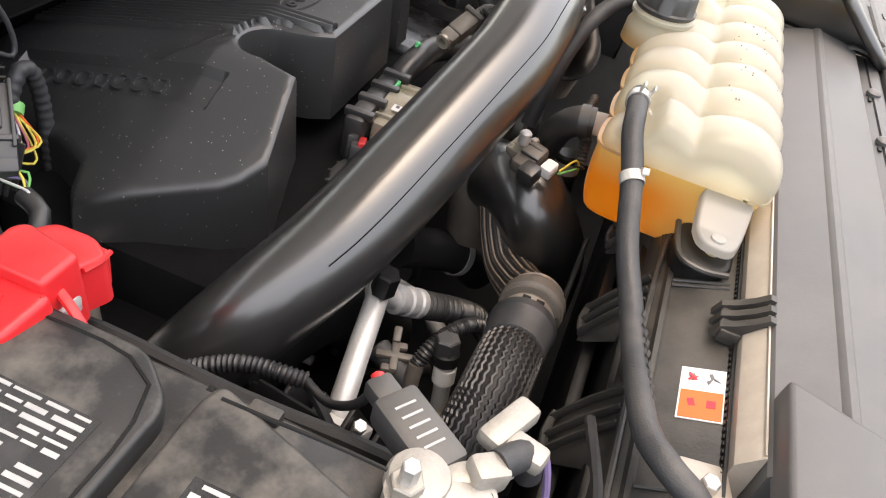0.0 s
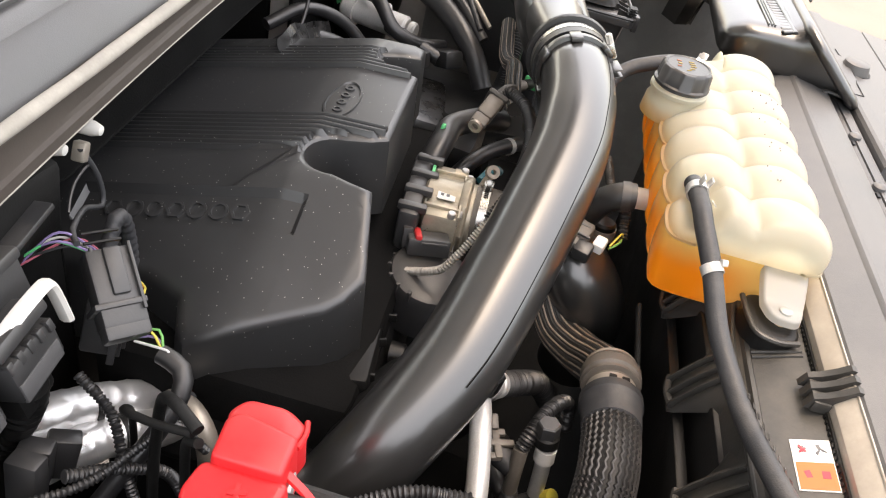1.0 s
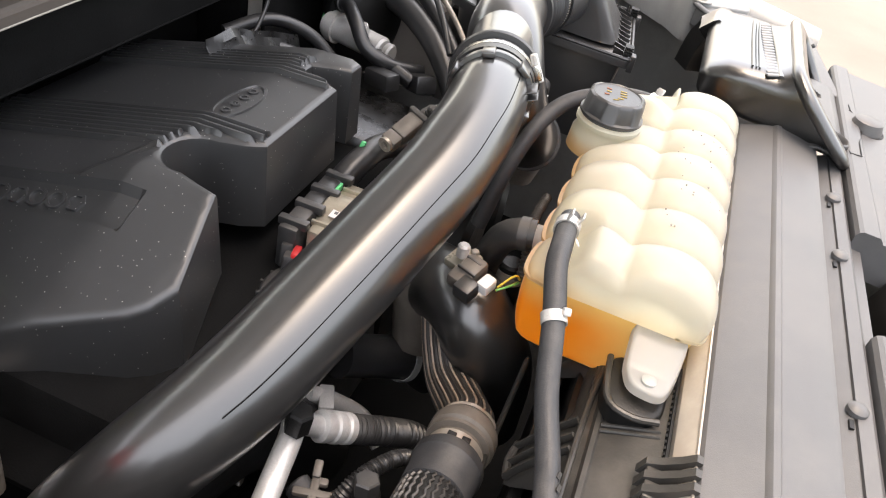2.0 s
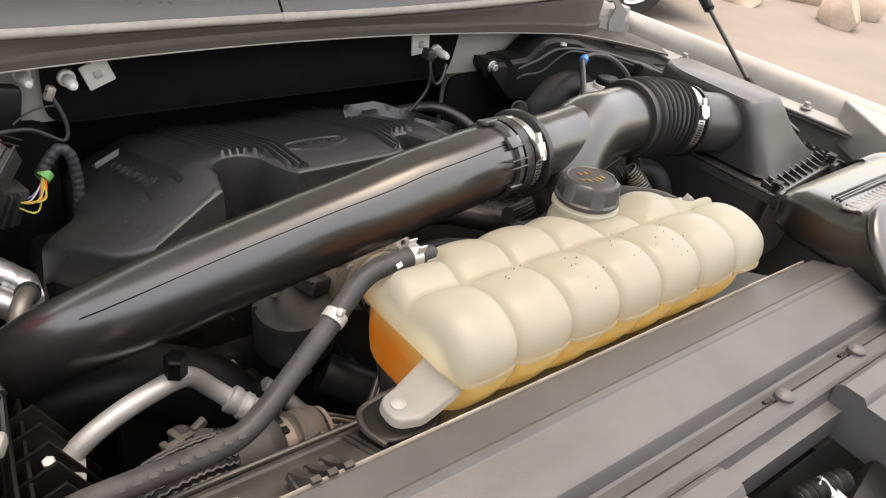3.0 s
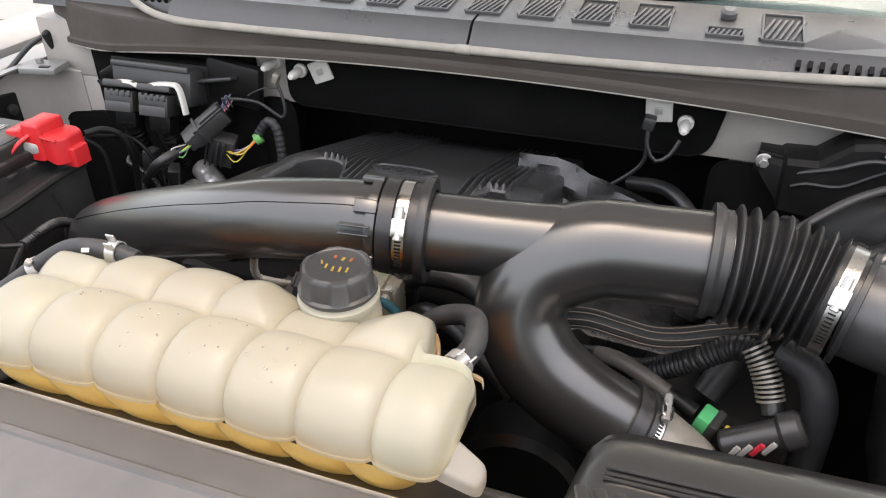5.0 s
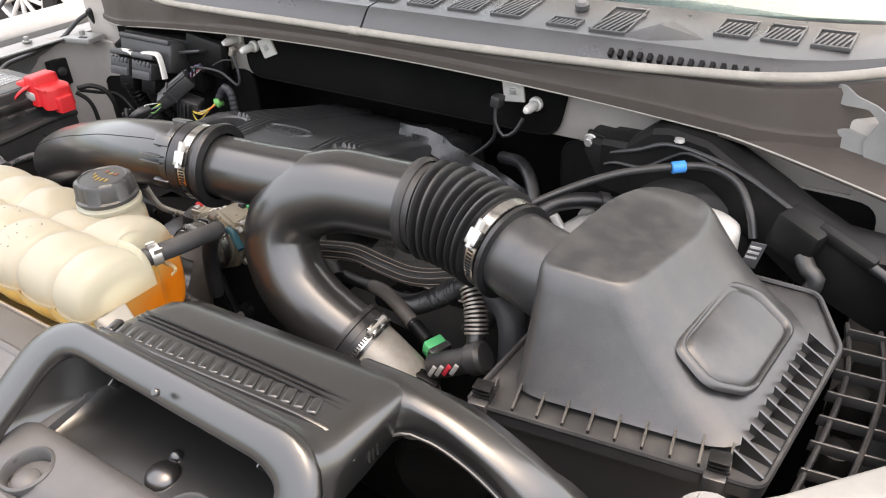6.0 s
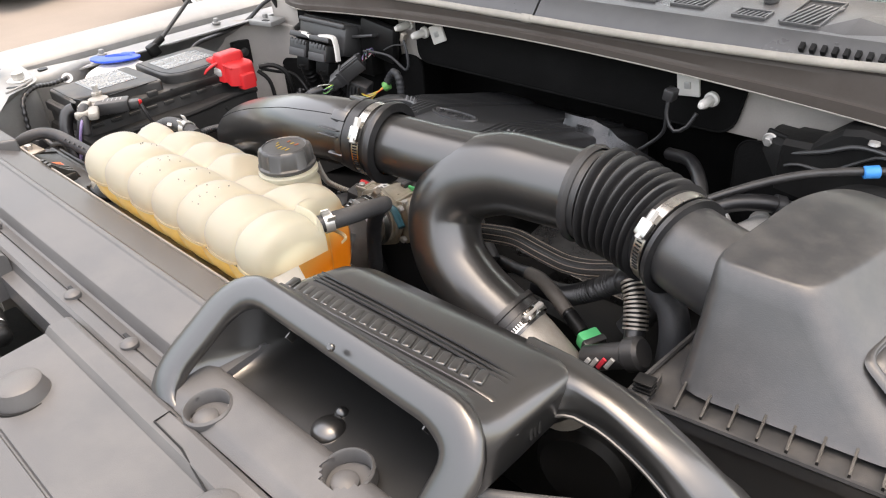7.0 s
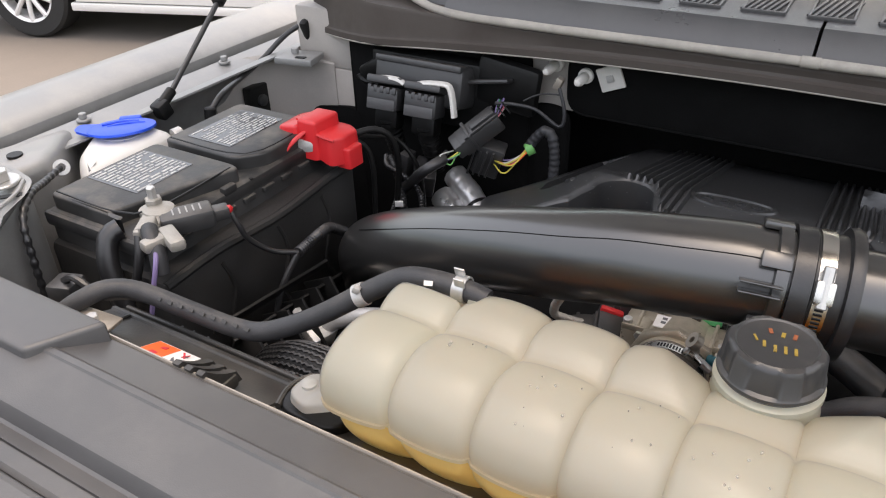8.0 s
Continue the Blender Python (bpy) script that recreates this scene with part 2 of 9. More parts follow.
def bottle_mat(name, base, tint, z0, z1, y0, y1, sss, clear=0.0):
    """Milky polypropylene; the coolant behind it tints it towards the bottom and the rear."""
    m = bpy.data.materials.new(name)
    m.use_nodes = True
    n, l = m.node_tree.nodes, m.node_tree.links
    b = n["Principled BSDF"]
    geo = n.new("ShaderNodeNewGeometry")
    sep = n.new("ShaderNodeSeparateXYZ")
    l.new(geo.outputs["Position"], sep.inputs[0])
    nz = n.new("ShaderNodeTexNoise")
    nz.inputs["Scale"].default_value = 22
    nz.inputs["Detail"].default_value = 4
    l.new(geo.outputs["Position"], nz.inputs["Vector"])
    def ramp(axis, a, c, wobble):
        h = n.new("ShaderNodeMath")
        h.operation = "MULTIPLY_ADD"
        h.inputs[1].default_value = wobble
        l.new(nz.outputs["Fac"], h.inputs[0])
        l.new(sep.outputs[axis], h.inputs[2])
        r = n.new("ShaderNodeMapRange")
        r.interpolation_type = "SMOOTHSTEP"
        r.inputs["From Min"].default_value = a + wobble / 2
        r.inputs["From Max"].default_value = c + wobble / 2
        l.new(h.outputs[0], r.inputs["Value"])
        return r.outputs["Result"]
    low = ramp("Z", z1, z0, 0.016)
    back = ramp("Y", y0, y1, 0.03)
    both = n.new("ShaderNodeMath")
    both.operation = "MULTIPLY"
    l.new(low, both.inputs[0])
    l.new(back, both.inputs[1])
    def blend(fac, a_socket, a_col, col):
        x = n.new("ShaderNodeMix")
        x.data_type = "RGBA"
        l.new(fac, x.inputs["Factor"])
        if a_socket is None:
            x.inputs["A"].default_value = a_col + (1,)
        else:
            l.new(a_socket, x.inputs["A"])
        x.inputs["B"].default_value = col + (1,)
        return x.outputs["Result"]
    out = blend(low, None, base, tuple(0.45 * p + 0.55 * q for p, q in zip(base, (0.74, 0.46, 0.15))))
    out = blend(both.outputs[0], out, None, tint)
    l.new(out, b.inputs["Base Color"])
    b.inputs["Subsurface Weight"].default_value = sss
    b.inputs["Subsurface Radius"].default_value = (0.022, 0.020, 0.014)
    b.inputs["Subsurface Scale"].default_value = 0.5
    b.inputs["Roughness"].default_value = 0.26
    bp = n.new("ShaderNodeBump")
    bp.inputs["Strength"].default_value = 0.22
    bp.inputs["Distance"].default_value = 0.001
    drops = n.new("ShaderNodeTexNoise")
    drops.inputs["Scale"].default_value = 90
    drops.inputs["Detail"].default_value = 3
    l.new(geo.outputs["Position"], drops.inputs["Vector"])
    l.new(drops.outputs["Fac"], bp.inputs["Height"])
    l.new(bp.outputs["Normal"], b.inputs["Normal"])
    through_light = n.new("ShaderNodeBsdfTranslucent")
    l.new(out, through_light.inputs["Color"])
    mixed = n.new("ShaderNodeMixShader")
    mixed.inputs["Fac"].default_value = clear
    l.new(b.outputs["BSDF"], mixed.inputs[1])
    l.new(through_light.outputs["BSDF"], mixed.inputs[2])
    # a glossy skin over the milky body
    b.inputs["Specular IOR Level"].default_value = 0.0
    gloss = n.new("ShaderNodeBsdfGlossy")
    gloss.inputs["Roughness"].default_value = 0.30
    l.new(bp.outputs["Normal"], gloss.inputs["Normal"])
    rim = n.new("ShaderNodeFresnel")
    rim.inputs["IOR"].default_value = 1.38
    l.new(bp.outputs["Normal"], rim.inputs["Normal"])
    skin = n.new("ShaderNodeMixShader")
    l.new(rim.outputs["Fac"], skin.inputs["Fac"])
    l.new(mixed.outputs["Shader"], skin.inputs[1])
    l.new(gloss.outputs["BSDF"], skin.inputs[2])
    l.new(skin.outputs["Shader"], n["Material Output"].inputs["Surface"])
    return m


M["coolant_shell"] = bottle_mat("coolant_tinted_shell", (0.97, 0.72, 0.27), (0.94, 0.28, 0.018), 1.205, 1.252, 0.125, 0.20, 0.0, 0.68)
M["bottle"] = bottle_mat("milky_bottle_plastic", (0.945, 0.94, 0.80), (0.90, 0.54, 0.17), 1.232, 1.266, 0.17, 0.27, 0.0, 0.74)
M["strip"] = mat("pale_edge_strip", (0.36, 0.325, 0.28), 0.45, 0.1, grain=0.2, stain=0.3, stain_size=30)
M["ear"] = bottle_mat("clear_milky_ear", (0.82, 0.82, 0.79), (0.52, 0.46, 0.36), 1.10, 1.12, 0.0, 0.3, 0.0, 0.72)
M["drop"] = mat("condensed_drop", (0.34, 0.32, 0.27), 0.15)


# ---- mesh helpers ----
def V(*a):
    return Vector(a)


def thing(name, base, label, category, group="", kind=""):
    ob = new(name)
    ob.empty_display_size = 0.02
    ob.location = base
    return tagged(ob, label, category, group, kind)


def origin_of(ob):
    p = Vector((0, 0, 0))
    while ob:
        p += ob.location
        ob = ob.parent
    return p


def part(name, bm, material, parent=None, label="", smooth=40, kind=""):
    """Links a bmesh, given in world places, as one mesh under a thing or a part."""
    me = bpy.data.meshes.new(name)
    if parent is not None:
        bmesh.ops.translate(bm, verts=bm.verts, vec=-origin_of(parent))
    bmesh.ops.recalc_face_normals(bm, faces=bm.faces)
    if smooth:
        for f in bm.faces:
            f.smooth = True
        lim = radians(smooth)
        for e in bm.edges:
            e.smooth = not (len(e.link_faces) == 2 and e.calc_face_angle(0) > lim)
    bm.to_mesh(me)
    bm.free()
    me.materials.append(M[material])
    ob = new(name, me)
    ob.parent = parent
    return tagged(ob, label, "", "", kind)


def solo(name, bm, material, label, category, group="", kind="", smooth=40):
    """A thing that is one mesh, with its origin at its base."""
    lo = Vector([min(v.co[i] for v in bm.verts) for i in range(3)])
    hi = Vector([max(v.co[i] for v in bm.verts) for i in range(3)])
    base = Vector(((lo.x + hi.x) / 2, (lo.y + hi.y) / 2, lo.z))
    bmesh.ops.translate(bm, verts=bm.verts, vec=-base)
    ob = part(name, bm, material, None, "", smooth)
    ob.location = base
    return tagged(ob, label, category, group, kind)


def smooth_path(pts, step=0.008, closed=False):
    """Catmull-Rom through the points, sampled evenly."""
    p = [Vector(q) for q in pts]
    out = []
    n = len(p)
    for i in range(n if closed else n - 1):
        if closed:
            a, b, c, d = p[i - 1], p[i], p[(i + 1) % n], p[(i + 2) % n]
        else:
            b, c = p[i], p[i + 1]
            a = p[i - 1] if i else b * 2 - c
            d = p[i + 2] if i + 2 < n else c * 2 - b
        k = max(2, int((c - b).length / step))
        for j in range(k):
            t = j / k
            out.append(0.5 * ((2 * b) + (c - a) * t + (2 * a - 5 * b + 4 * c - d) * t * t + (3 * b - a - 3 * c + d) * t ** 3))
    if not closed:
        out.append(p[-1])
    return out


def frames_along(pts, up=None):
    """Tangent, side and up at each point, carried along without twist."""
    res = []
    n = len(pts)
    prev = None
    for i in range(n):
        t = (pts[min(i + 1, n - 1)] - pts[max(i - 1, 0)]).normalized()
        if prev is None:
            ref = Vector(up) if up else (Vector((0, 0, 1)) if abs(t.z) < 0.9 else Vector((0, 1, 0)))
        else:
            ref = prev
        u = (ref - t * ref.dot(t)).normalized()
        prev = u
        res.append((t, t.cross(u), u))
    return res


def bridge(bm, rings, closed_rings=True, caps=True):
    """Faces between rings of verts."""
    for a, b in zip(rings[:-1], rings[1:]):
        n = len(a)
        for i in range(n if closed_rings else n - 1):
            j = (i + 1) % n
            bm.faces.new((a[i], a[j], b[j], b[i]))
    if caps and closed_rings:
        bm.faces.new(list(reversed(rings[0])))
        bm.faces.new(rings[-1])


def tube(pts, radius, segs=16, step=0.008, caps=True, flat=1.0, up=None, smoothing=True, bm=None):
    """A tube along a smooth path. radius: a number, or a function of (part of the length 0..1, metres)."""
    bm = bm or bmesh.new()
    path = smooth_path(pts, step) if smoothing else [Vector(p) for p in pts]
    lens = [0.0]
    for a, b in zip(path[:-1], path[1:]):
        lens.append(lens[-1] + (b - a).length)
    rings = []
    for p, (t, s, u), d in zip(path, frames_along(path, up), lens):
        r = radius(d / lens[-1], d) if callable(radius) else radius
        rings.append([bm.verts.new(p + s * (r * math.cos(a)) + u * (r * flat * math.sin(a)))
                      for a in (2 * math.pi * i / segs for i in range(segs))])
    bridge(bm, rings, True, caps)
    return bm


def rod(a, b, r, segs=16, r2=None, bevel=0.0, bm=None):
    """A straight cylinder or cone from a to b, with turned-down edges."""
    a, b = Vector(a), Vector(b)
    d = (b - a).normalized()
    r2 = r if r2 is None else r2
    bm = bm or bmesh.new()
    ref = Vector((0, 0, 1)) if abs(d.z) < 0.9 else Vector((1, 0, 0))
    u = (ref - d * ref.dot(d)).normalized()
    s = d.cross(u)
    stations = [(a, r - bevel), (a + d * bevel, r), (b - d * bevel, r2), (b, r2 - bevel)] if bevel else [(a, r), (b, r2)]
    rings = [[bm.verts.new(p + s * (q * math.cos(w)) + u * (q * math.sin(w))) for w in (2 * math.pi * i / segs for i in range(segs))]
             for p, q in stations]
    bridge(bm, rings)
    return bm


def lathe(center, axis, profile, segs=32, bm=None):
    """Turned shape: profile rows of (distance along axis, radius)."""
    c, d = Vector(center), Vector(axis).normalized()
    bm = bm or bmesh.new()
    ref = Vector((0, 0, 1)) if abs(d.z) < 0.9 else Vector((1, 0, 0))
    u = (ref - d * ref.dot(d)).normalized()
    s = d.cross(u)
    rings = [[bm.verts.new(c + d * h + s * (q * math.cos(w)) + u * (q * math.sin(w))) for w in (2 * math.pi * i / segs for i in range(segs))]
             for h, q in profile]
    bridge(bm, rings)
    return bm


def box(center, size, rot=(0, 0, 0), bevel=0.003, segs=2, bm=None, taper=1.0):
    """A box with rounded edges; taper narrows its top."""
    bm2 = bmesh.new()
    bmesh.ops.create_cube(bm2, size=1.0)
    for v in bm2.verts:
        k = taper if v.co.z > 0 else 1.0
        v.co = Vector((v.co.x * size[0] * k, v.co.y * size[1] * k, v.co.z * size[2]))
    if bevel:
        bmesh.ops.bevel(bm2, geom=bm2.edges[:], offset=min(bevel, min(size) * 0.45), segments=segs, affect="EDGES", profile=0.5)
    bm2.transform(pose(*center, *rot))
    if bm is None:
        return bm2
    me = bpy.data.meshes.new("tmp")
    bm2.to_mesh(me)
    bm2.free()
    bm.from_mesh(me)
    bpy.data.meshes.remove(me)
    return bm


def inset_ring(pts, d):
    """The closed outline pts (x, y), moved inwards by d (counter-clockwise order)."""
    out = []
    n = len(pts)
    for i in range(n):
        p, a, b = Vector(pts[i][:2]), Vector(pts[i - 1][:2]), Vector(pts[(i + 1) % n][:2])
        e1, e2 = (p - a), (b - p)
        e1 = e1.normalized() if e1.length > 1e-9 else e2.normalized()
        e2 = e2.normalized() if e2.length > 1e-9 else e1
        n1, n2 = Vector((-e1.y, e1.x)), Vector((-e2.y, e2.x))
        m = n1 + n2
        m = m.normalized() if m.length > 1e-6 else n1
        k = max(0.5, m.dot(n1))
        out.append(p + m * (d / k))
    return out


def rounded(pts, r, k=5):
    """An outline with its corners rounded."""
    out = []
    n = len(pts)
    for i in range(n):
        p, a, b = Vector(pts[i]), Vector(pts[i - 1]), Vector(pts[(i + 1) % n])
        rr = r[i] if isinstance(r, (list, tuple)) else r
        da, db = (a - p), (b - p)
        ra = min(rr, da.length * 0.45, db.length * 0.45)
        s, e = p + da.normalized() * ra, p + db.normalized() * ra
        for j in range(k + 1):
            t = j / k
            out.append(s * (1 - t) ** 2 + p * 2 * t * (1 - t) + e * t * t)
    return out


def plateau(outline, ztop, depth, rnd=0.006, taper=0.0, zbot=None, bm=None):
    """A moulded cap: a top that follows ztop(x, y), a rounded rim and a skirt. outline is counter-clockwise."""
    bm = bm or bmesh.new()
    f = ztop if callable(ztop) else (lambda x, y: ztop)
    steps = [(rnd, 0.0), (rnd * 0.45, 0.18), (rnd * 0.12, 0.5), (0.0, 1.0)]
    rings = []
    for ins, drop in steps:
        rings.append([bm.verts.new((p.x, p.y, f(p.x, p.y) - drop * rnd)) for p in inset_ring(outline, ins)])
    low = inset_ring(outline, -taper)
    rings.append([bm.verts.new((p.x, p.y, (zbot if zbot is not None else f(p.x, p.y) - depth))) for p in low])
    bridge(bm, rings, True, False)
    edges = [bm.edges.get((rings[0][i], rings[0][(i + 1) % len(rings[0])])) for i in range(len(rings[0]))]
    bmesh.ops.triangle_fill(bm, edges=[e for e in edges if e], use_beauty=True, use_dissolve=False)
    return bm


def slab(outline, z0, z1, bevel=0.002, bm=None):
    """A flat plate of a plan outline between two heights."""
    return plateau(outline, z1, z1 - z0, bevel, bm=bm)


def extrude_profile(profile, x0, x1, bm=None, axis=0, closed=True):
    """A profile of (y, z) drawn out along x."""
    bm = bm or bmesh.new()
    rings = []
    for x in (x0, x1):
        rings.append([bm.verts.new((x, y, z)) for y, z in profile])
    bridge(bm, rings, closed, closed)
    return bm


def thicken(bm, d):
    bmesh.ops.recalc_face_normals(bm, faces=bm.faces)
    bmesh.ops.solidify(bm, geom=bm.faces[:], thickness=d)
    return bm


def ring_band(center, axis, r, width, thick, segs=40, flat=None):
    """A flat band round an axis, as an open ring with thickness."""
    c, d = Vector(center), Vector(axis).normalized()
    return lathe_loop(c, d, [(-width / 2, r), (width / 2, r), (width / 2, r + thick), (-width / 2, r + thick)], segs)


def lathe_loop(c, d, profile, segs=40, bm=None):
    """A closed profile turned about an axis: a ring."""
    bm = bm or bmesh.new()
    c, d = Vector(c), Vector(d).normalized()
    ref = Vector((0, 0, 1)) if abs(d.z) < 0.9 else Vector((1, 0, 0))
    u = (ref - d * ref.dot(d)).normalized()
    s = d.cross(u)
    cols = []
    for i in range(segs):
        w = 2 * math.pi * i / segs
        cols.append([bm.verts.new(c + d * h + s * (q * math.cos(w)) + u * (q * math.sin(w))) for h, q in profile])
    n = len(profile)
    for i in range(segs):
        a, b = cols[i], cols[(i + 1) % segs]
        for j in range(n):
            k = (j + 1) % n
            bm.faces.new((a[j], a[k], b[k], b[j]))
    return bm


def worm_clamp(parent, center, axis, r, out, width=0.011):
    """A steel worm-drive clamp with its screw housing on the side out."""
    c, d, o = Vector(center), Vector(axis).normalized(), Vector(out)
    o = (o - d * o.dot(d)).normalized()
    t = d.cross(o).normalized()
    clamp = part("clamp", ring_band(c, d, r, width, 0.0012), "steel", parent, "bright steel worm-drive clamp")
    m = Matrix((t, d, o)).transposed().to_4x4()
    h = box((0, 0, 0), (0.018, width * 1.25, 0.009), bevel=0.002)
    h.transform(Matrix.Translation(c + o * (r + 0.004)) @ m)
    part("screw_housing", h, "steel", clamp)
    s = c + o * (r + 0.005)
    part("screw", rod(s - t * 0.02, s + t * 0.012, 0.0042, 8, bevel=0.001), "zinc", clamp)
    sl = bmesh.new()
    for i in range(9):
        w = 0.28 + 0.075 * i
        q = (o * math.cos(w) + t * math.sin(w))
        q2 = (t * math.cos(w) - o * math.sin(w))
        mm = Matrix((q2, d, q)).transposed().to_4x4()
        g = box((0, 0, 0), (0.0016, width * 0.55, 0.0008), bevel=0)
        g.transform(Matrix.Translation(c + q * (r + 0.0014)) @ mm)
        me = bpy.data.meshes.new("tmp")
        g.to_mesh(me)
        g.free()
        sl.from_mesh(me)
        bpy.data.meshes.remove(me)
    part("slots", sl, "dark", clamp)
    return clamp


def spring_clip(parent, center, axis, r, out, material="zinc"):
    """A constant-tension hose clip with two ears."""
    c, d, o = Vector(center), Vector(axis).normalized(), Vector(out)
    o = (o - d * o.dot(d)).normalized()
    t = d.cross(o).normalized()
    clip = part("spring_clip", ring_band(c, d, r, 0.010, 0.0014, 28), material, parent, "pale spring clip with two ears")
    m = Matrix((t, d, o)).transposed().to_4x4()
    for k in (-1, 1):
        e = box((k * 0.005, k * 0.002, 0), (0.0018, 0.009, 0.009), bevel=0.0007)
        e.transform(Matrix.Translation(c + o * (r + 0.004)) @ m)
        part("ear", e, material, clip)
    return clip


def bolt(name, center, axis, r, material="zinc", parent=None, label="", flange=1.7, height=0.012, category="bolt", group=""):
    """A hex bolt on a round washer."""
    c, d = Vector(center), Vector(axis).normalized()
    if parent is None:
        top = thing(name, c, label, category, group)
    else:
        top = None
    p = parent if parent is not None else top
    part("washer", rod(c, c + d * 0.004, r * flange, 28, bevel=0.001), material, p)
    part("hex_head", rod(c + d * 0.004, c + d * height, r, 6, bevel=0.001), material, p)
    return top


# ---- ground and surroundings ----
def build_ground():
    bm = bmesh.new()
    bmesh.ops.create_grid(bm, x_segments=40, y_segments=40, size=400)
    for v in bm.verts:
        v.co.z = -0.02 * min(1.0, v.co.length / 60)
    solo("ground", bm, "ground", "sandy grey concrete parking lot, dry and dusty", "ground", kind="structure")


build_ground()


# ---- vehicle body round the bay ----
FW_Y = 0.812


def build_firewall():
    # upper band, two sides and the recess behind the engine
    bm = box((0.0, FW_Y + 0.02, 1.235), (1.64, 0.04, 0.10), bevel=0.004)
    box((-0.635, FW_Y + 0.02, 0.845), (0.53, 0.04, 0.68), bevel=0.004, bm=bm)
    box((0.635, FW_Y + 0.02, 0.845), (0.53, 0.04, 0.68), bevel=0.004, bm=bm)
    solo("wall_firewall", bm, "firewall", "beige-grey painted steel firewall behind the engine", "firewall", kind="structure")
    # black insulation pads on the firewall
    def pad(pts, th, label):
        bm = bmesh.new()
        o = rounded(pts, 0.03, 6)
        a = [bm.verts.new((p.x, FW_Y, p.y)) for p in o]
        b = [bm.verts.new((p.x, FW_Y - th, p.y)) for p in o]
        c = [bm.verts.new((p.x, FW_Y - th - 0.003, p.y)) for p in inset_ring([(p.x, p.y) for p in o], 0.004)]
        bridge(bm, [a, b, c])
        mx, mz = sum(p.x for p in o) / len(o), min(p.y for p in o)
        t = thing("insulation_pad", (mx, FW_Y, mz), label, "insulation", "firewall pads")
        part("panel", bm, "felt", t)
        part("hem", tube([(p.x, FW_Y - th, p.y) for p in o] + [(o[0].x, FW_Y - th, o[0].y)], 0.0022, 6, smoothing=False), "felt", t)
    pad([(-0.312, 1.187), (0.338, 1.187), (0.358, 1.282), (-0.312, 1.282)], 0.008, "black felt insulation pad on the beige firewall")
    lining = thing("insulation_pad", (0.0, FW_Y + 0.10, 0.49), "black felt lining in the recess behind the engine", "insulation", "firewall pads")
    for nm, c, d in (("back_panel", (0.0, FW_Y + 0.145, 0.845), (0.80, 0.02, 0.72)), ("side_panel", (-0.385, FW_Y + 0.088, 0.845), (0.03, 0.09, 0.68)),
                     ("side_panel", (0.385, FW_Y + 0.088, 0.845), (0.03, 0.09, 0.68)), ("top_panel", (0.0, FW_Y + 0.088, 1.197), (0.73, 0.09, 0.014))):
        part(nm, box(c, d, bevel=0.003), "felt", lining)
    pad([(-0.70, 0.55), (-0.372, 0.55), (-0.372, 1.275), (-0.70, 1.275)], 0.008, "black felt pad behind the control module")
    # rounded corners where the firewall meets the fenders
    for s in (-1, 1):
        bm = bmesh.new()
        rows = []
        for i in range(13):
            w = radians(90 * i / 12)
            x, y = 0.745 + 0.145 * math.sin(w), 0.665 + 0.145 * math.cos(w)
            rows.append([bm.verts.new((s * x, y, z)) for z in (0.55, 0.90, 1.10, 1.17, 1.192)] + [bm.verts.new((s * (x + 0.012 * math.sin(w)), y + 0.014 * math.cos(w), 1.204))])
        bridge(bm, rows, False, False)
        thicken(bm, 0.003)
        solo("wall_firewall", bm, "firewall", "rounded beige-grey firewall corner beside the fender", "firewall", kind="structure")
    pad([(-0.80, 0.55), (-0.69, 0.55), (-0.69, 1.125), (-0.80, 1.11)], 0.010, "black felt flap low at the firewall corner")
    pad([(-0.375, 0.55), (-0.308, 0.55), (-0.308, 1.192), (-0.375, 1.192)], 0.006, "narrow black felt strip low on the firewall")
    pad([(0.348, 0.55), (0.78, 0.55), (0.78, 1.180), (0.348, 1.186)], 0.006, "black felt pad low on the firewall")


build_firewall()


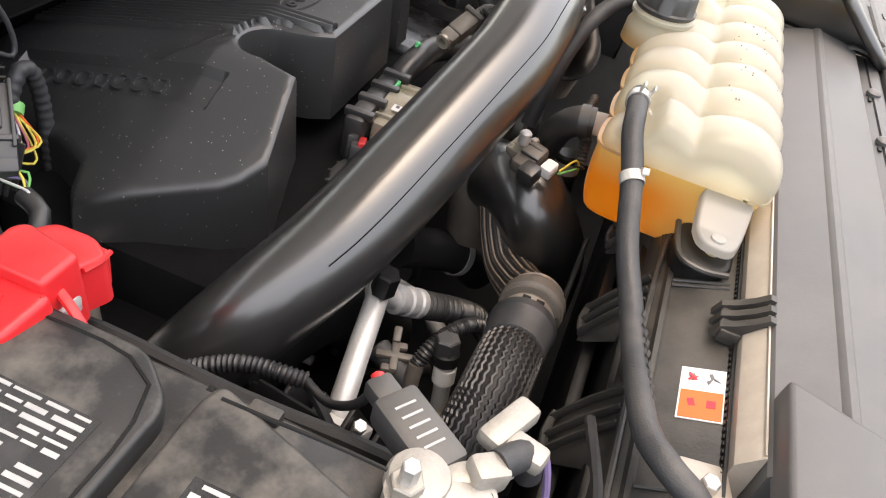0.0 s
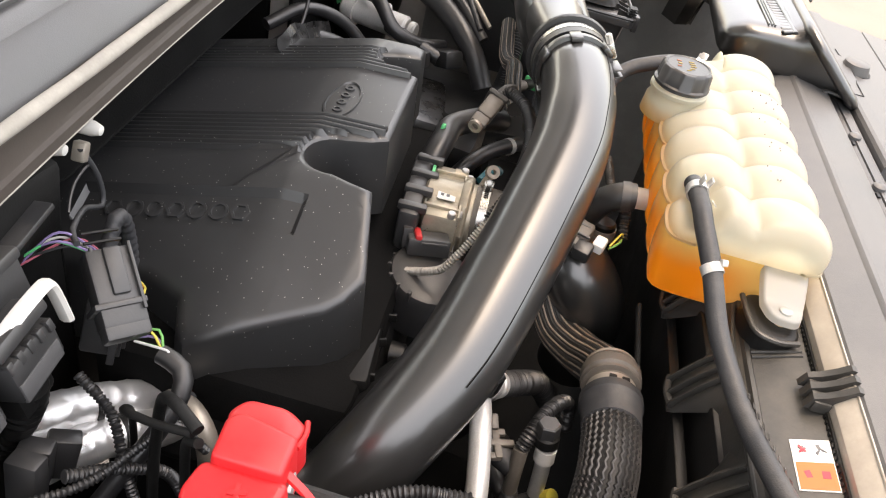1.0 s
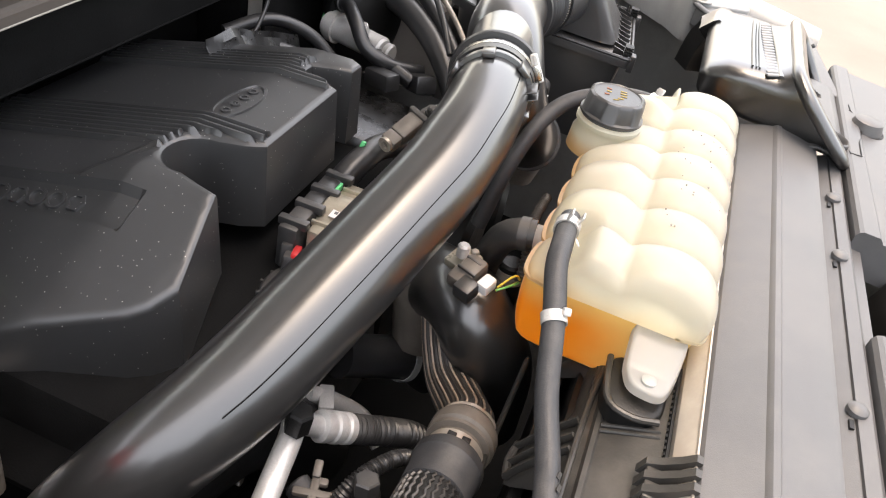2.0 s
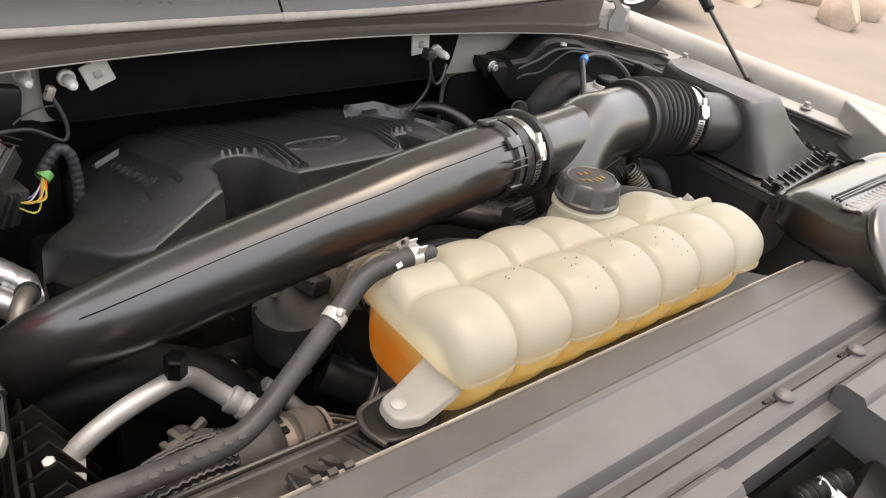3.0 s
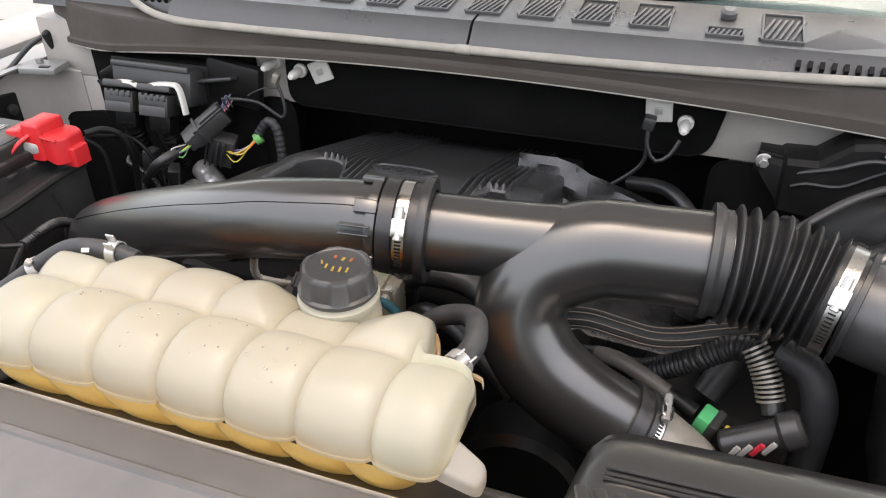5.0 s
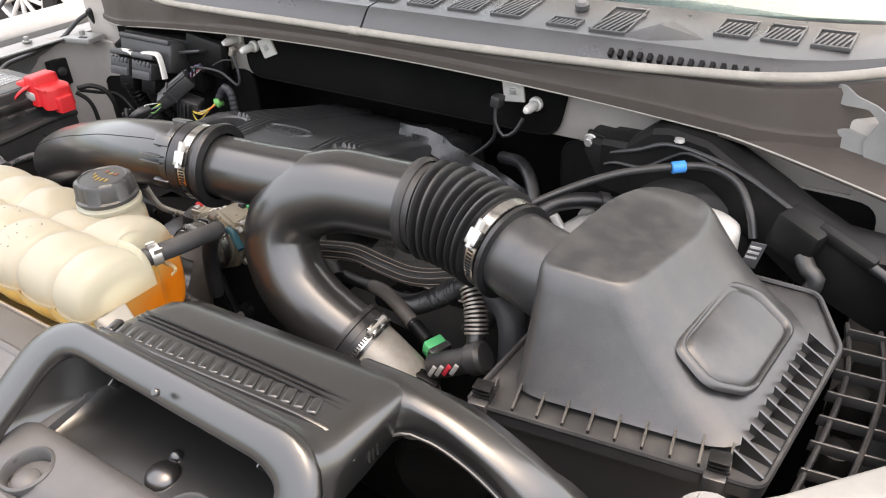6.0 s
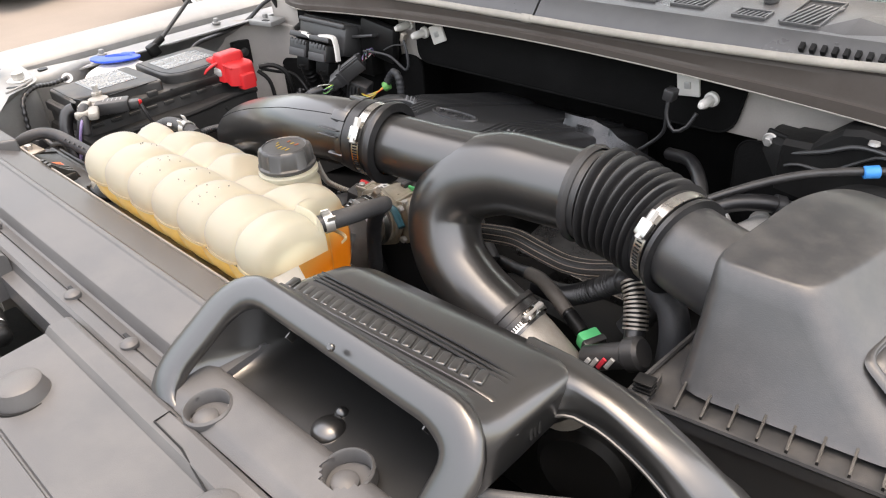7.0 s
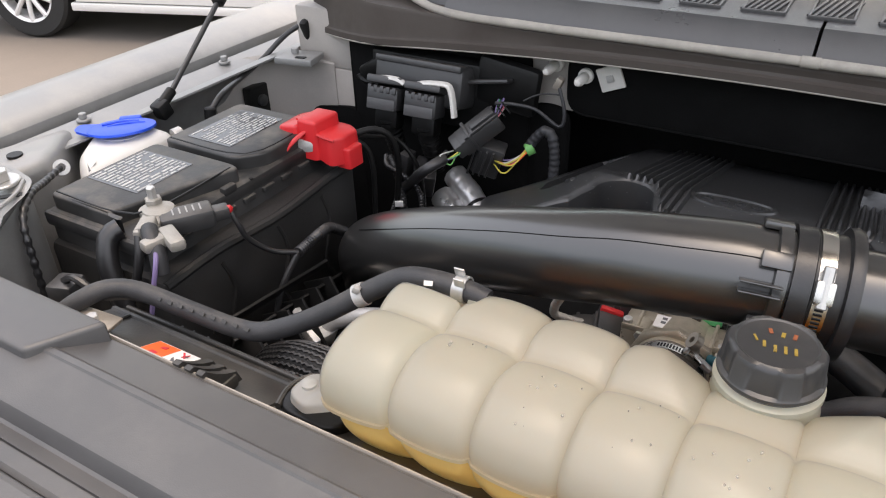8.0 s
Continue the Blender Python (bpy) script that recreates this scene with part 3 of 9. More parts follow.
def build_cowl():
    cowl = thing("cowl", (0, 0.8, 1.27), "dusty grey plastic cowl with louvred vents under the windscreen", "cowl", kind="structure")
    # steel flange that overhangs the firewall, bowed along its length
    bm = bmesh.new()
    rows = []
    def edge_z(x):
        return 1.286 - 0.075 * x * x
    def edge_y(x):
        return 0.757 + 0.9 * max(0.0, -0.60 - x) ** 1.5 + 3.2 * max(0.0, x - 0.60) ** 2
    for n in range(45):
        x = -0.80 + 1.65 * n / 44
        zl = edge_z(x)
        zf = zl + 0.0105 if x < 0.3 else zl + 0.0105 + 0.006 * min(1.0, (x - 0.3) / 0.2)
        zt = 1.316 + 0.020 * max(0.0, x - 0.25) + 0.02 * max(0.0, -0.45 - x)
        o = edge_y(x) - 0.757
        rows.append([bm.verts.new((x, y + o, z)) for y, z in ((0.83, zl + 0.001), (0.762, zl - 0.001), (0.757, zl), (0.755, zl + 0.002), (0.7555, zf), (0.7590, zf + 0.0022), (0.7605, zf + 0.006), (0.7595, zt - 0.006), (0.762, zt), (0.83, zt + 0.002))])
    bridge(bm, rows, True, True)
    # flange face coloured as it looks in shade
    part("flange", bm, "flange", cowl, "grey-brown flange over the firewall, its shade put into the colour", smooth=25)
    part("flange_edge", tube([(-0.80 + 0.08 * n, edge_y(-0.80 + 0.08 * n) - 0.0005, edge_z(-0.80 + 0.08 * n) + 0.0004) for n in range(18)] + [(0.60, 0.7565, 1.2592)], 0.0014, 6, 0.03), "seal", cowl, "bare metal lower edge")
    # the folded lip runs on past the flange down to the fender rail
    bm = bmesh.new()
    rows = []
    for n in range(15):
        k = n / 14
        x = 0.585 + 0.285 * k
        z = edge_z(0.585) - 0.052 * k ** 1.2
        rows.append([bm.verts.new((x, y, zz)) for y, zz in ((0.83, z + 0.012), (0.775 - 0.02 * k, z + 0.010), (0.757 - 0.03 * k, z), (0.757 - 0.03 * k, z - 0.004), (0.83, z - 0.004))])
    bridge(bm, rows, True, True)
    part("folded_lip", bm, "flange", cowl, "dark taped folded lip", smooth=25)
    part("lip_edge", tube([(0.585 + 0.0285 * n, 0.7565 - 0.003 * n, edge_z(0.585) - 0.052 * (n / 10) ** 1.2 + 0.0005) for n in range(11)], 0.0012, 6, 0.02), "seal", cowl, "bare metal edge of the lip")
    def seal_line(pts):
        return tube(pts, lambda k, d: 0.0060 + 0.0002 * math.sin(d * 60), 14, 0.015)
    part("seal", seal_line([(-0.76, 0.95, 1.36), (-0.68, 0.88, 1.35), (-0.58, 0.80, 1.332), (-0.49, 0.766, 1.320), (-0.35, 0.759, 1.319), (-0.2, 0.758, 1.320), (-0.004, 0.757, 1.321)]), "seal", cowl, "dusty rubber hood seal")
    part("seal", seal_line([(0.004, 0.757, 1.321), (0.2, 0.757, 1.322), (0.42, 0.758, 1.327), (0.56, 0.763, 1.333), (0.64, 0.769, 1.3375), (0.70, 0.794, 1.340), (0.76, 0.842, 1.342), (0.82, 0.916, 1.345)]), "seal", cowl, "dusty rubber hood seal")
    part("seal_joint", rod((-0.012, 0.757, 1.321), (0.012, 0.757, 1.321), 0.0070, 14, bevel=0.002), "seal", cowl)
    # cowl panels, two halves that meet at the middle
    prof = [(0.768, 1.312), (0.776, 1.324), (0.794, 1.345), (0.80, 1.349), (0.84, 1.353), (0.93, 1.362), (0.945, 1.358), (0.945, 1.34), (0.80, 1.31)]
    part("panel", extrude_profile(prof, -0.50, -0.002), "cowl", cowl, smooth=25)
    bm = bmesh.new()
    rows = []
    for x in [0.002, 0.2, 0.4, 0.56] + [0.60 + 0.03 * i for i in range(9)]:
        o = edge_y(x) - 0.757
        rows.append([bm.verts.new((x, y + o * max(0.0, 1 - (y - 0.768) / 0.30), z)) for y, z in prof])
    bridge(bm, rows)
    part("panel", bm, "cowl", cowl, smooth=25)
    prof_l = [(0.80, 1.312), (0.815, 1.345), (0.93, 1.358), (0.945, 1.335)]
    part("panel", extrude_profile(prof_l, -0.80, -0.502), "cowl", cowl, smooth=25)
    # folded rise in the panel, four facets round a peak
    bm = bmesh.new()
    q = [bm.verts.new(p) for p in ((0.424, 0.812, 1.3510), (0.462, 0.790, 1.3425), (0.532, 0.832, 1.3530), (0.476, 0.880, 1.3575), (0.468, 0.838, 1.3640))]
    for a, b in ((0, 1), (1, 2), (2, 3), (3, 0)):
        bm.faces.new((q[a], q[b], q[4]))
    bm.faces.new((q[3], q[2], q[1], q[0]))
    part("folded_rise", bm, "cowl", cowl, smooth=0)
    # louvred vents: dark boxes for the shaded openings, slats coloured paler for the light they catch, set below the
    # panel's rim
    zm = lambda y: 1.353 + (y - 0.84) * 0.1
    def vent(x, w, y0, y1):
        ym = (y0 + y1) / 2
        v = part("vent", box((x, ym, zm(ym) - 0.0005), (w, y1 - y0, 0.0034), (5.7, 0, 0), 0.001), "dark", cowl, "dark louvred air opening", smooth=0)
        k = 6
        for i in range(k):
            xx = x - w / 2 + (i + 0.5) * w / k
            ys = y0 + 0.42 * (y1 - y0)
            part("louvre", box((xx, ys, zm(ys) + 0.0022), (w / k * 0.45, (y1 - y0) * 0.80, 0.0026), (5.7, 0, -14), 0), "trim_grey", v, smooth=0)
        for a, b, sx, sy in ((x, y0 - 0.001, w + 0.006, 0.003), (x, y1 + 0.001, w + 0.006, 0.003), (x - w / 2 - 0.0015, ym, 0.003, y1 - y0), (x + w / 2 + 0.0015, ym, 0.003, y1 - y0)):
            part("vent_rim", box((a, b, zm(b) + 0.0012), (sx, sy, 0.006), (5.7, 0, 0), 0.001), "cowl", v)
    for i in range(9):
        x = -0.305 + i * 0.0775
        if i == 8:
            vent(0.334, 0.042, 0.818, 0.842)
        else:
            vent(x, 0.046, 0.828, 0.905)
    vent(0.404, 0.046, 0.815, 0.902)
    for x in (0.560, 0.620, 0.680):
        vent(x, 0.040, 0.852, 0.902)
    for i in range(15):
        x = 0.425 + i * 0.0135
        part("front_slot", box((x, 0.782, 1.334), (0.0055, 0.010, 0.012), (40, 0, 0), 0), "dark", cowl, smooth=0)
    for i in range(12):
        x = -0.66 + i * 0.0135
        part("front_slot", box((x, 0.8115, 1.336), (0.0055, 0.010, 0.014), (24, 0, 0), 0), "dark", cowl, smooth=0)
    part("washer_jet", rod((0.335, 0.885, 1.356), (0.335, 0.882, 1.371), 0.011, 16, bevel=0.004), "cowl", cowl)


build_cowl()


def build_windscreen():
    ws = thing("window_windscreen", (0, 0.95, 1.35), "pale green tinted windscreen glass above the cowl", "windscreen", kind="structure")
    bm = bmesh.new()
    rows = []
    for t in (0, 0.33, 0.66, 1.0):
        y, z = 0.945 + 0.62 * t, 1.345 + 0.56 * t
        rows.append([bm.verts.new((x, y + 0.10 * (x / 0.75) ** 2, z)) for x in [(-0.74 + 0.148 * i) * (1 - 0.1 * t) for i in range(11)]])
    bridge(bm, rows, False, False)
    thicken(bm, 0.005)
    part("pane", bm, "glass", ws)
    # dark cabin behind the glass
    part("dash", box((0, 1.30, 1.30), (1.5, 0.6, 0.12), (8, 0, 0), 0.03), "dark", ws)
    part("cabin_back", box((0, 2.3, 1.45), (1.5, 0.1, 1.0), (0, 0, 0), 0.03), "dark", ws)
    for a, b in (((-0.35, 0.935, 1.375), (0.35, 1.02, 1.425)), ((0.18, 0.94, 1.37), (0.72, 0.99, 1.395))):
        w = thing("wiper", a, "black wiper arm lying low on the windscreen", "wiper", "wipers")
        part("arm", tube([a, tuple((Vector(a) + Vector(b)) / 2 + V(0, -0.006, 0.006)), b], 0.006, 8, 0.03, flat=0.6), "cowl", w)
        part("blade", box(tuple((Vector(a) + Vector(b)) / 2 + V(0, 0.02, -0.008)), (0.62, 0.012, 0.012), (0, -4, math.degrees(math.atan2(b[1] - a[1], b[0] - a[0]))), 0.002), "dark", w)


build_windscreen()


def build_hood():
    hood = thing("hood", (0, 0.875, 1.455), "open silver hood with a charcoal liner under it, held by struts", "hood", kind="structure")
    lean = 66
    a = radians(lean)
    up = V(0, -math.cos(a), math.sin(a))
    d = V(0, -math.sin(a), -math.cos(a))
    c = V(0, 0.875, 1.455) + up * 0.60
    part("skin", box(tuple(c), (1.88, 1.20, 0.03), (-lean, 0, 0), 0.012), "hood_inner", hood)
    part("liner", box(tuple(c + d * 0.026 + up * 0.26), (1.24, 0.50, 0.022), (-lean, 0, 0), 0.01, 3), "hood_felt", hood, "charcoal sound-damping liner")
    for k in (0.12, 0.26, 0.40):
        part("liner_rib", box(tuple(c + d * 0.038 + up * k), (1.10, 0.035, 0.010), (-lean, 0, 0), 0.004), "hood_felt", hood)
    for kx in (-0.56, 0.0, 0.56):
        for kz in (0.05, 0.47):
            q = c + d * 0.036 + up * kz + V(kx, 0, 0)
            part("liner_pin", rod(q, q + d * 0.005, 0.012, 16, bevel=0.002), "hood_felt", hood)


build_hood()


def build_fender(side):
    """Inner apron, sloped rail and outer fender skin; side is -1 or 1."""
    s = side
    f = thing("fender", (s * 0.9, 0.45, 0.7), "dusty silver inner fender and rail beside the engine bay", "fender", "fenders", kind="structure")
    y0, y1 = 0.05, 1.0
    def sheet(prof, ya=y0, yb=y1):
        bm = bmesh.new()
        rows = []
        for i in range(13):
            y = ya + (yb - ya) * i / 12
            bow = 0.03 * max(0.0, (0.30 - y) / 0.25) ** 2
            rows.append([bm.verts.new((s * (x - bow), y, z - 0.012 * max(0.0, (0.2 - y) / 0.15))) for x, z in prof])
        bridge(bm, rows, False, False)
        return thicken(bm, 0.003)
    part("apron", sheet([(0.905, 0.50), (0.90, 1.0), (0.897, 1.13), (0.892, 1.175), (0.880, 1.195), (0.868, 1.203), (0.858, 1.204)] if s > 0 else
                        [(0.905, 0.50), (0.90, 1.0), (0.895, 1.13), (0.885, 1.172), (0.868, 1.19), (0.85, 1.206), (0.83, 1.208)]), "paint", f, "dusty silver painted apron", smooth=30)
    part("rail", sheet([(0.862, 1.196), (0.885, 1.204), (0.905, 1.206), (0.912, 1.20)]), "paint", f, smooth=30)
    part("outer_skin", sheet([(0.915, 1.200), (0.920, 1.218), (0.930, 1.232), (0.946, 1.241), (0.965, 1.240), (0.985, 1.228), (1.005, 1.19), (1.015, 1.12), (1.02, 0.9), (1.02, 0.6)] if s > 0 else
                             [(0.924, 1.192), (0.924, 1.214), (0.928, 1.219), (0.950, 1.229), (0.980, 1.237), (1.010, 1.236), (1.035, 1.222), (1.052, 1.19), (1.06, 1.12), (1.065, 0.9), (1.065, 0.6)], -0.05, 1.05), "paint", f, "silver outer fender edge", smooth=30)
    part("gap", sheet([(0.906, 1.188), (0.928, 1.188)]), "felt", f)
    for y in (0.42, 0.70):
        bolt("b", (s * 0.89, y, 1.206), (0, 0, 1), 0.006, "paint", f)
    return f


build_fender(-1)
build_fender(1)


def build_bay_floor():
    # undertray in near-black, so the bay floor's shade is in its colour
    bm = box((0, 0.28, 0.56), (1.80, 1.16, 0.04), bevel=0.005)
    solo("floor_undertray", bm, "felt", "plastic undertray below the engine, coloured near-black for the bay's shade", "undertray", kind="structure")
    bm = box((0, -0.30, 0.9), (1.7, 0.03, 0.56), bevel=0.01)
    solo("wall_grille", bm, "dark", "dark grille structure in front of the radiator", "grille", kind="structure")


build_bay_floor()


# ---- front shield over the radiator ----
def build_shield():
    rl = thing("radiator_support_rail", (-0.07, 0.09, 1.16), "pale metal edge strip along the top of the radiator support", "rail")
    part("edge_strip", extrude_profile([(0.1008, 1.165), (0.1008, 1.2160), (0.1000, 1.2175), (0.0895, 1.2305), (0.0875, 1.2320), (0.0872, 1.2300), (0.0872, 1.165)], -0.458, 0.282), "strip", rl, "pale metal edge strip", smooth=20)
    part("fold_edge", tube([(-0.456, 0.0886, 1.2318), (-0.10, 0.0886, 1.2318), (0.280, 0.0886, 1.2318)], 0.0012, 6, 0.05), "rail", rl, "bright folded edge")
    sh = thing("radiator_shield", (0, -0.05, 1.15), "grey-black moulded plastic shield over the radiator support", "shield")
    # slope away from the bottle, narrow crest, flat panel, step down, slit line
    prof = [(0.0868, 1.19), (0.0868, 1.2300), (0.0845, 1.2330), (0.0480, 1.2452), (0.0465, 1.2470), (0.0440, 1.2488), (0.0390, 1.2490), (0.0375, 1.2474), (0.0355, 1.2470),
            (0.0150, 1.2452), (-0.0050, 1.2425), (-0.0080, 1.2410), (-0.0098, 1.2380), (-0.0125, 1.2270), (-0.0150, 1.2255), (-0.0262, 1.2300), (-0.0266, 1.2275), (-0.0284, 1.2275), (-0.0288, 1.2308),
            (-0.0400, 1.2318), (-0.0435, 1.2295), (-0.0465, 1.2190), (-0.0600, 1.2180), (-0.0600, 1.19)]
    part("upper_panel", extrude_profile(prof, -0.47, 0.292), "trim_grey", sh, smooth=22)
    # front deck, with a gap for the hood latch
    deck = [(-0.0465, 1.20), (-0.0465, 1.2350), (-0.0490, 1.2395), (-0.0530, 1.2415), (-0.0700, 1.2410), (-0.0735, 1.2375), (-0.0750, 1.2350), (-0.1500, 1.2300), (-0.1512, 1.2270), (-0.1528, 1.2270), (-0.1540, 1.2298),
            (-0.30, 1.216), (-0.312, 1.205), (-0.32, 1.10), (-0.30, 1.10), (-0.30, 1.17), (-0.0465, 1.19)]
    part("front_panel", extrude_profile(deck, 0.095, 0.64), "trim_grey", sh, smooth=22)
    part("front_panel", extrude_profile(deck, -0.62, -0.085), "trim_grey", sh, smooth=22)
    for x in (0.172, 0.045, -0.186):
        pin = part("push_pin", lathe((x, -0.0285, 1.2300), (0, 0, 1), [(0, 0.0085), (0.004, 0.0085), (0.0062, 0.006), (0.0070, 0.002)], 20), "trim_grey", sh)
        part("pin_slot", box((x - 0.017, -0.0235, 1.2300), (0.010, 0.0036, 0.0024), bevel=0), "dark", pin)
    for x, y, z in ((0.416, -0.083, 1.2335), (0.165, -0.122, 1.2315), (-0.173, -0.112, 1.2320)):
        g = part("grommet", lathe((x, y, z), (0, 0, 1), [(-0.003, 0.0235), (0.0015, 0.0232), (0.0105, 0.0200), (0.0140, 0.0192), (0.0158, 0.0165), (0.0163, 0.001)], 32), "trim_grey", sh)
        part("seat_ring", lathe_loop((x, y, z), (0, 0, 1), [(-0.002, 0.0235), (0.0008, 0.0245), (0.0008, 0.0262), (-0.002, 0.027)], 32), "dark", g)
    # raised end block
    bm = plateau(rounded([(-0.580, 0.026), (-0.428, 0.026), (-0.404, 0.084), (-0.580, 0.084)], 0.005, 3), lambda x, y: 1.2560 - 0.06 * (y - 0.02), 0.022, 0.004, taper=0.001)
    part("end_block", bm, "trim_grey", sh)
    part("end_base", box((-0.55, 0.012, 1.212), (0.165, 0.135, 0.05), (0, 0, 0), 0.006), "trim_grey", sh)
    # corner panel towards the fender: rolled rear edge, raised pad with a push pin, scored line
    pts = [(0.50, -0.055), (0.76, -0.02), (0.775, 0.10), (0.742, 0.168), (0.735, 0.184), (0.688, 0.152), (0.592, 0.082), (0.512, 0.033)]
    part("corner_panel", slab(pts, 1.205, 1.2385, 0.004), "trim_grey", sh)
    part("edge_lip", tube([(0.505, 0.030, 1.2385), (0.592, 0.084, 1.2395), (0.688, 0.154, 1.2395), (0.738, 0.187, 1.2390)], 0.0048, 10, 0.02), "trim_grey", sh)
    pad = part("pin_pad", slab(rounded([(0.566, 0.042), (0.588, 0.022), (0.622, 0.050), (0.606, 0.070)], 0.012, 5), 1.237, 1.2408, 0.0012), "trim_grey", sh)
    part("push_pin", lathe((0.592, 0.047, 1.2400), (0, 0, 1), [(0, 0.0135), (0.003, 0.0135), (0.0046, 0.0118), (0.0050, 0.002)], 28), "trim_grey", pad)
    for pts in ([(0.297, -0.066), (0.296, -0.052), (0.335, -0.050)], [(0.297, -0.066), (0.341, -0.0665)], [(0.424, -0.081), (0.449, -0.062), (0.470, -0.061)], [(0.449, -0.062), (0.452, -0.046)], [(0.34, -0.0665), (0.424, -0.081)]):
        part("score_line", tube([(x, y, 1.2350 + (0.0066 if -0.072 < y < -0.051 else 0.0)) for x, y in pts], 0.0009, 6, 0.02, smoothing=False), "dark", sh)
    part("score_line", tube([(0.560, 0.060, 1.2386), (0.585, 0.010, 1.2386), (0.60, -0.02, 1.2384)], 0.0010, 6, 0.02), "dark", sh)
    return sh


build_shield()


def build_latch():
    la = thing("hood_latch", (0.0, -0.12, 1.10), "dark steel hood latch with springs in an opening", "latch")
    part("plate", box((0.02, -0.13, 1.12), (0.09, 0.05, 0.06), (20, 0, 10), 0.005), "dark", la)
    part("hook", tube([(-0.03, -0.10, 1.17), (-0.02, -0.12, 1.16), (0.0, -0.135, 1.14), (0.015, -0.15, 1.12)], 0.006, 10), "zinc", la)
    part("lever", tube([(0.03, -0.18, 1.13), (-0.03, -0.20, 1.16), (-0.10, -0.215, 1.165)], 0.007, 10), "alloy", la)
    part("spring", tube([(-0.06, -0.10, 1.165), (-0.03, -0.105, 1.166), (0.0, -0.11, 1.165)], lambda k, d: 0.008 + 0.002 * math.sin(d * 900), 12, 0.0015), "dark", la)
    part("base", box((0, -0.17, 1.04), (0.5, 0.25, 0.04), bevel=0.004), "dark", la)
    la.location += V(0.03, 0.01, 0.045)


build_latch()


def build_corner_metal():
    """The silver body corner beside the airbox, with its large bolt and drain hole."""
    c = thing("fender_bracket", (0.79, 0.2, 1.14), "silver painted body corner with a large bolt", "bracket", kind="structure")
    out = rounded([(0.737, 0.190), (0.745, 0.172), (0.79, 0.09), (0.90, 0.12), (0.91, 0.37), (0.872, 0.325), (0.783, 0.222), (0.754, 0.203)], 0.012, 4)
    part("plate", slab(out, 1.170, 1.2425, 0.004), "paint", c)
    bolt("b", (0.7545, 0.181, 1.2428), (0, 0, 1), 0.0120, "paint", c, flange=1.8, height=0.015)
    bolt("b", (0.794, 0.187, 1.2425), (0, 0, 1), 0.008, "paint", c, flange=1.5, height=0.008)
    part("drain_hole", rod((0.826, 0.229, 1.2405), (0.826, 0.229, 1.2432), 0.0120, 24), "dark", c)
    d = thing("fender_bracket", (-0.75, 0.18, 1.14), "silver painted body corner beside the battery", "bracket", kind="structure")
    out = rounded([(-0.655, 0.08), (-0.664, 0.152), (-0.690, 0.200), (-0.712, 0.222), (-0.770, 0.232), (-0.90, 0.240), (-0.90, 0.07), (-0.75, 0.05)], 0.012, 4)
    part("plate", plateau(list(reversed([tuple(p) for p in out])), lambda x, y: 1.2425 - 0.85 * max(0.0, 0.160 - y), 0.15, 0.005), "paint", d)
    part("shoulder", plateau(rounded([(-0.912, 0.20), (-0.775, 0.20), (-0.772, 0.280), (-0.80, 0.315), (-0.850, 0.365), (-0.912, 0.42)], 0.012, 4), lambda x, y: 1.2290 - 0.16 * max(0, y - 0.30) - 0.25 * max(0, -0.85 - x), 0.20, 0.012), "paint", d)
    part("slot", box((-0.700, 0.186, 1.2425), (0.034, 0.008, 0.0012), (0, 0, 50), 0), "dark", d, smooth=0)
    part("tab_fold", tube([(-0.676, 0.160, 1.2435), (-0.694, 0.196, 1.2440), (-0.716, 0.219, 1.2435)], 0.0022, 8, 0.006), "paint", d)
    bolt("b", (-0.733, 0.203, 1.2425), (0, 0, 1), 0.011, "zinc", d, flange=1.9, height=0.016)
    part("drain_hole", rod((-0.822, 0.274, 1.2265), (-0.822, 0.274, 1.2296), 0.0095, 24), "dark", d)
    part("bump_stop", lathe((-0.851, 0.197, 1.2425), (0, 0, 1), [(0, 0.012), (0.012, 0.009), (0.014, 0.016), (0.024, 0.015), (0.028, 0.009), (0.029, 0.001)], 20), "dark", d)


build_corner_metal()


# ---- engine cover ----
def cover_top(x, y):
    z = 1.211 - 0.05 * (y - 0.54)
    if y > 0.62:
        z -= 0.24 * (y - 0.62)
    d = -0.203 - x
    if d > 0:
        z -= 0.5 * (d * d / 0.048 if d < 0.024 else d - 0.012)
    return z


RIDGES = [(-0.098 - 0.0094 * i, 0.549 if i < 4 else 0.60) for i in range(9)] + [(0.041 + 0.0093 * i, 0.553 if i < 3 else 0.60) for i in range(7)]


def cover_relief(x, y):
    """Height of the moulded ridges and depth of the name panel over the plain top."""
    for rx, y0 in RIDGES:
        if abs(x - rx) < 0.0034 and y > y0:
            return 0.0060 * min(1.0, (0.0034 - abs(x - rx)) / 0.0022)
    dx, dy = min(x + 0.276, -0.234 - x), min(y - 0.593, 0.83 - y)
    d = min(dx, dy)
    return -0.0075 * max(0.0, min(1.0, d / 0.005)) if d > 0 else 0.0


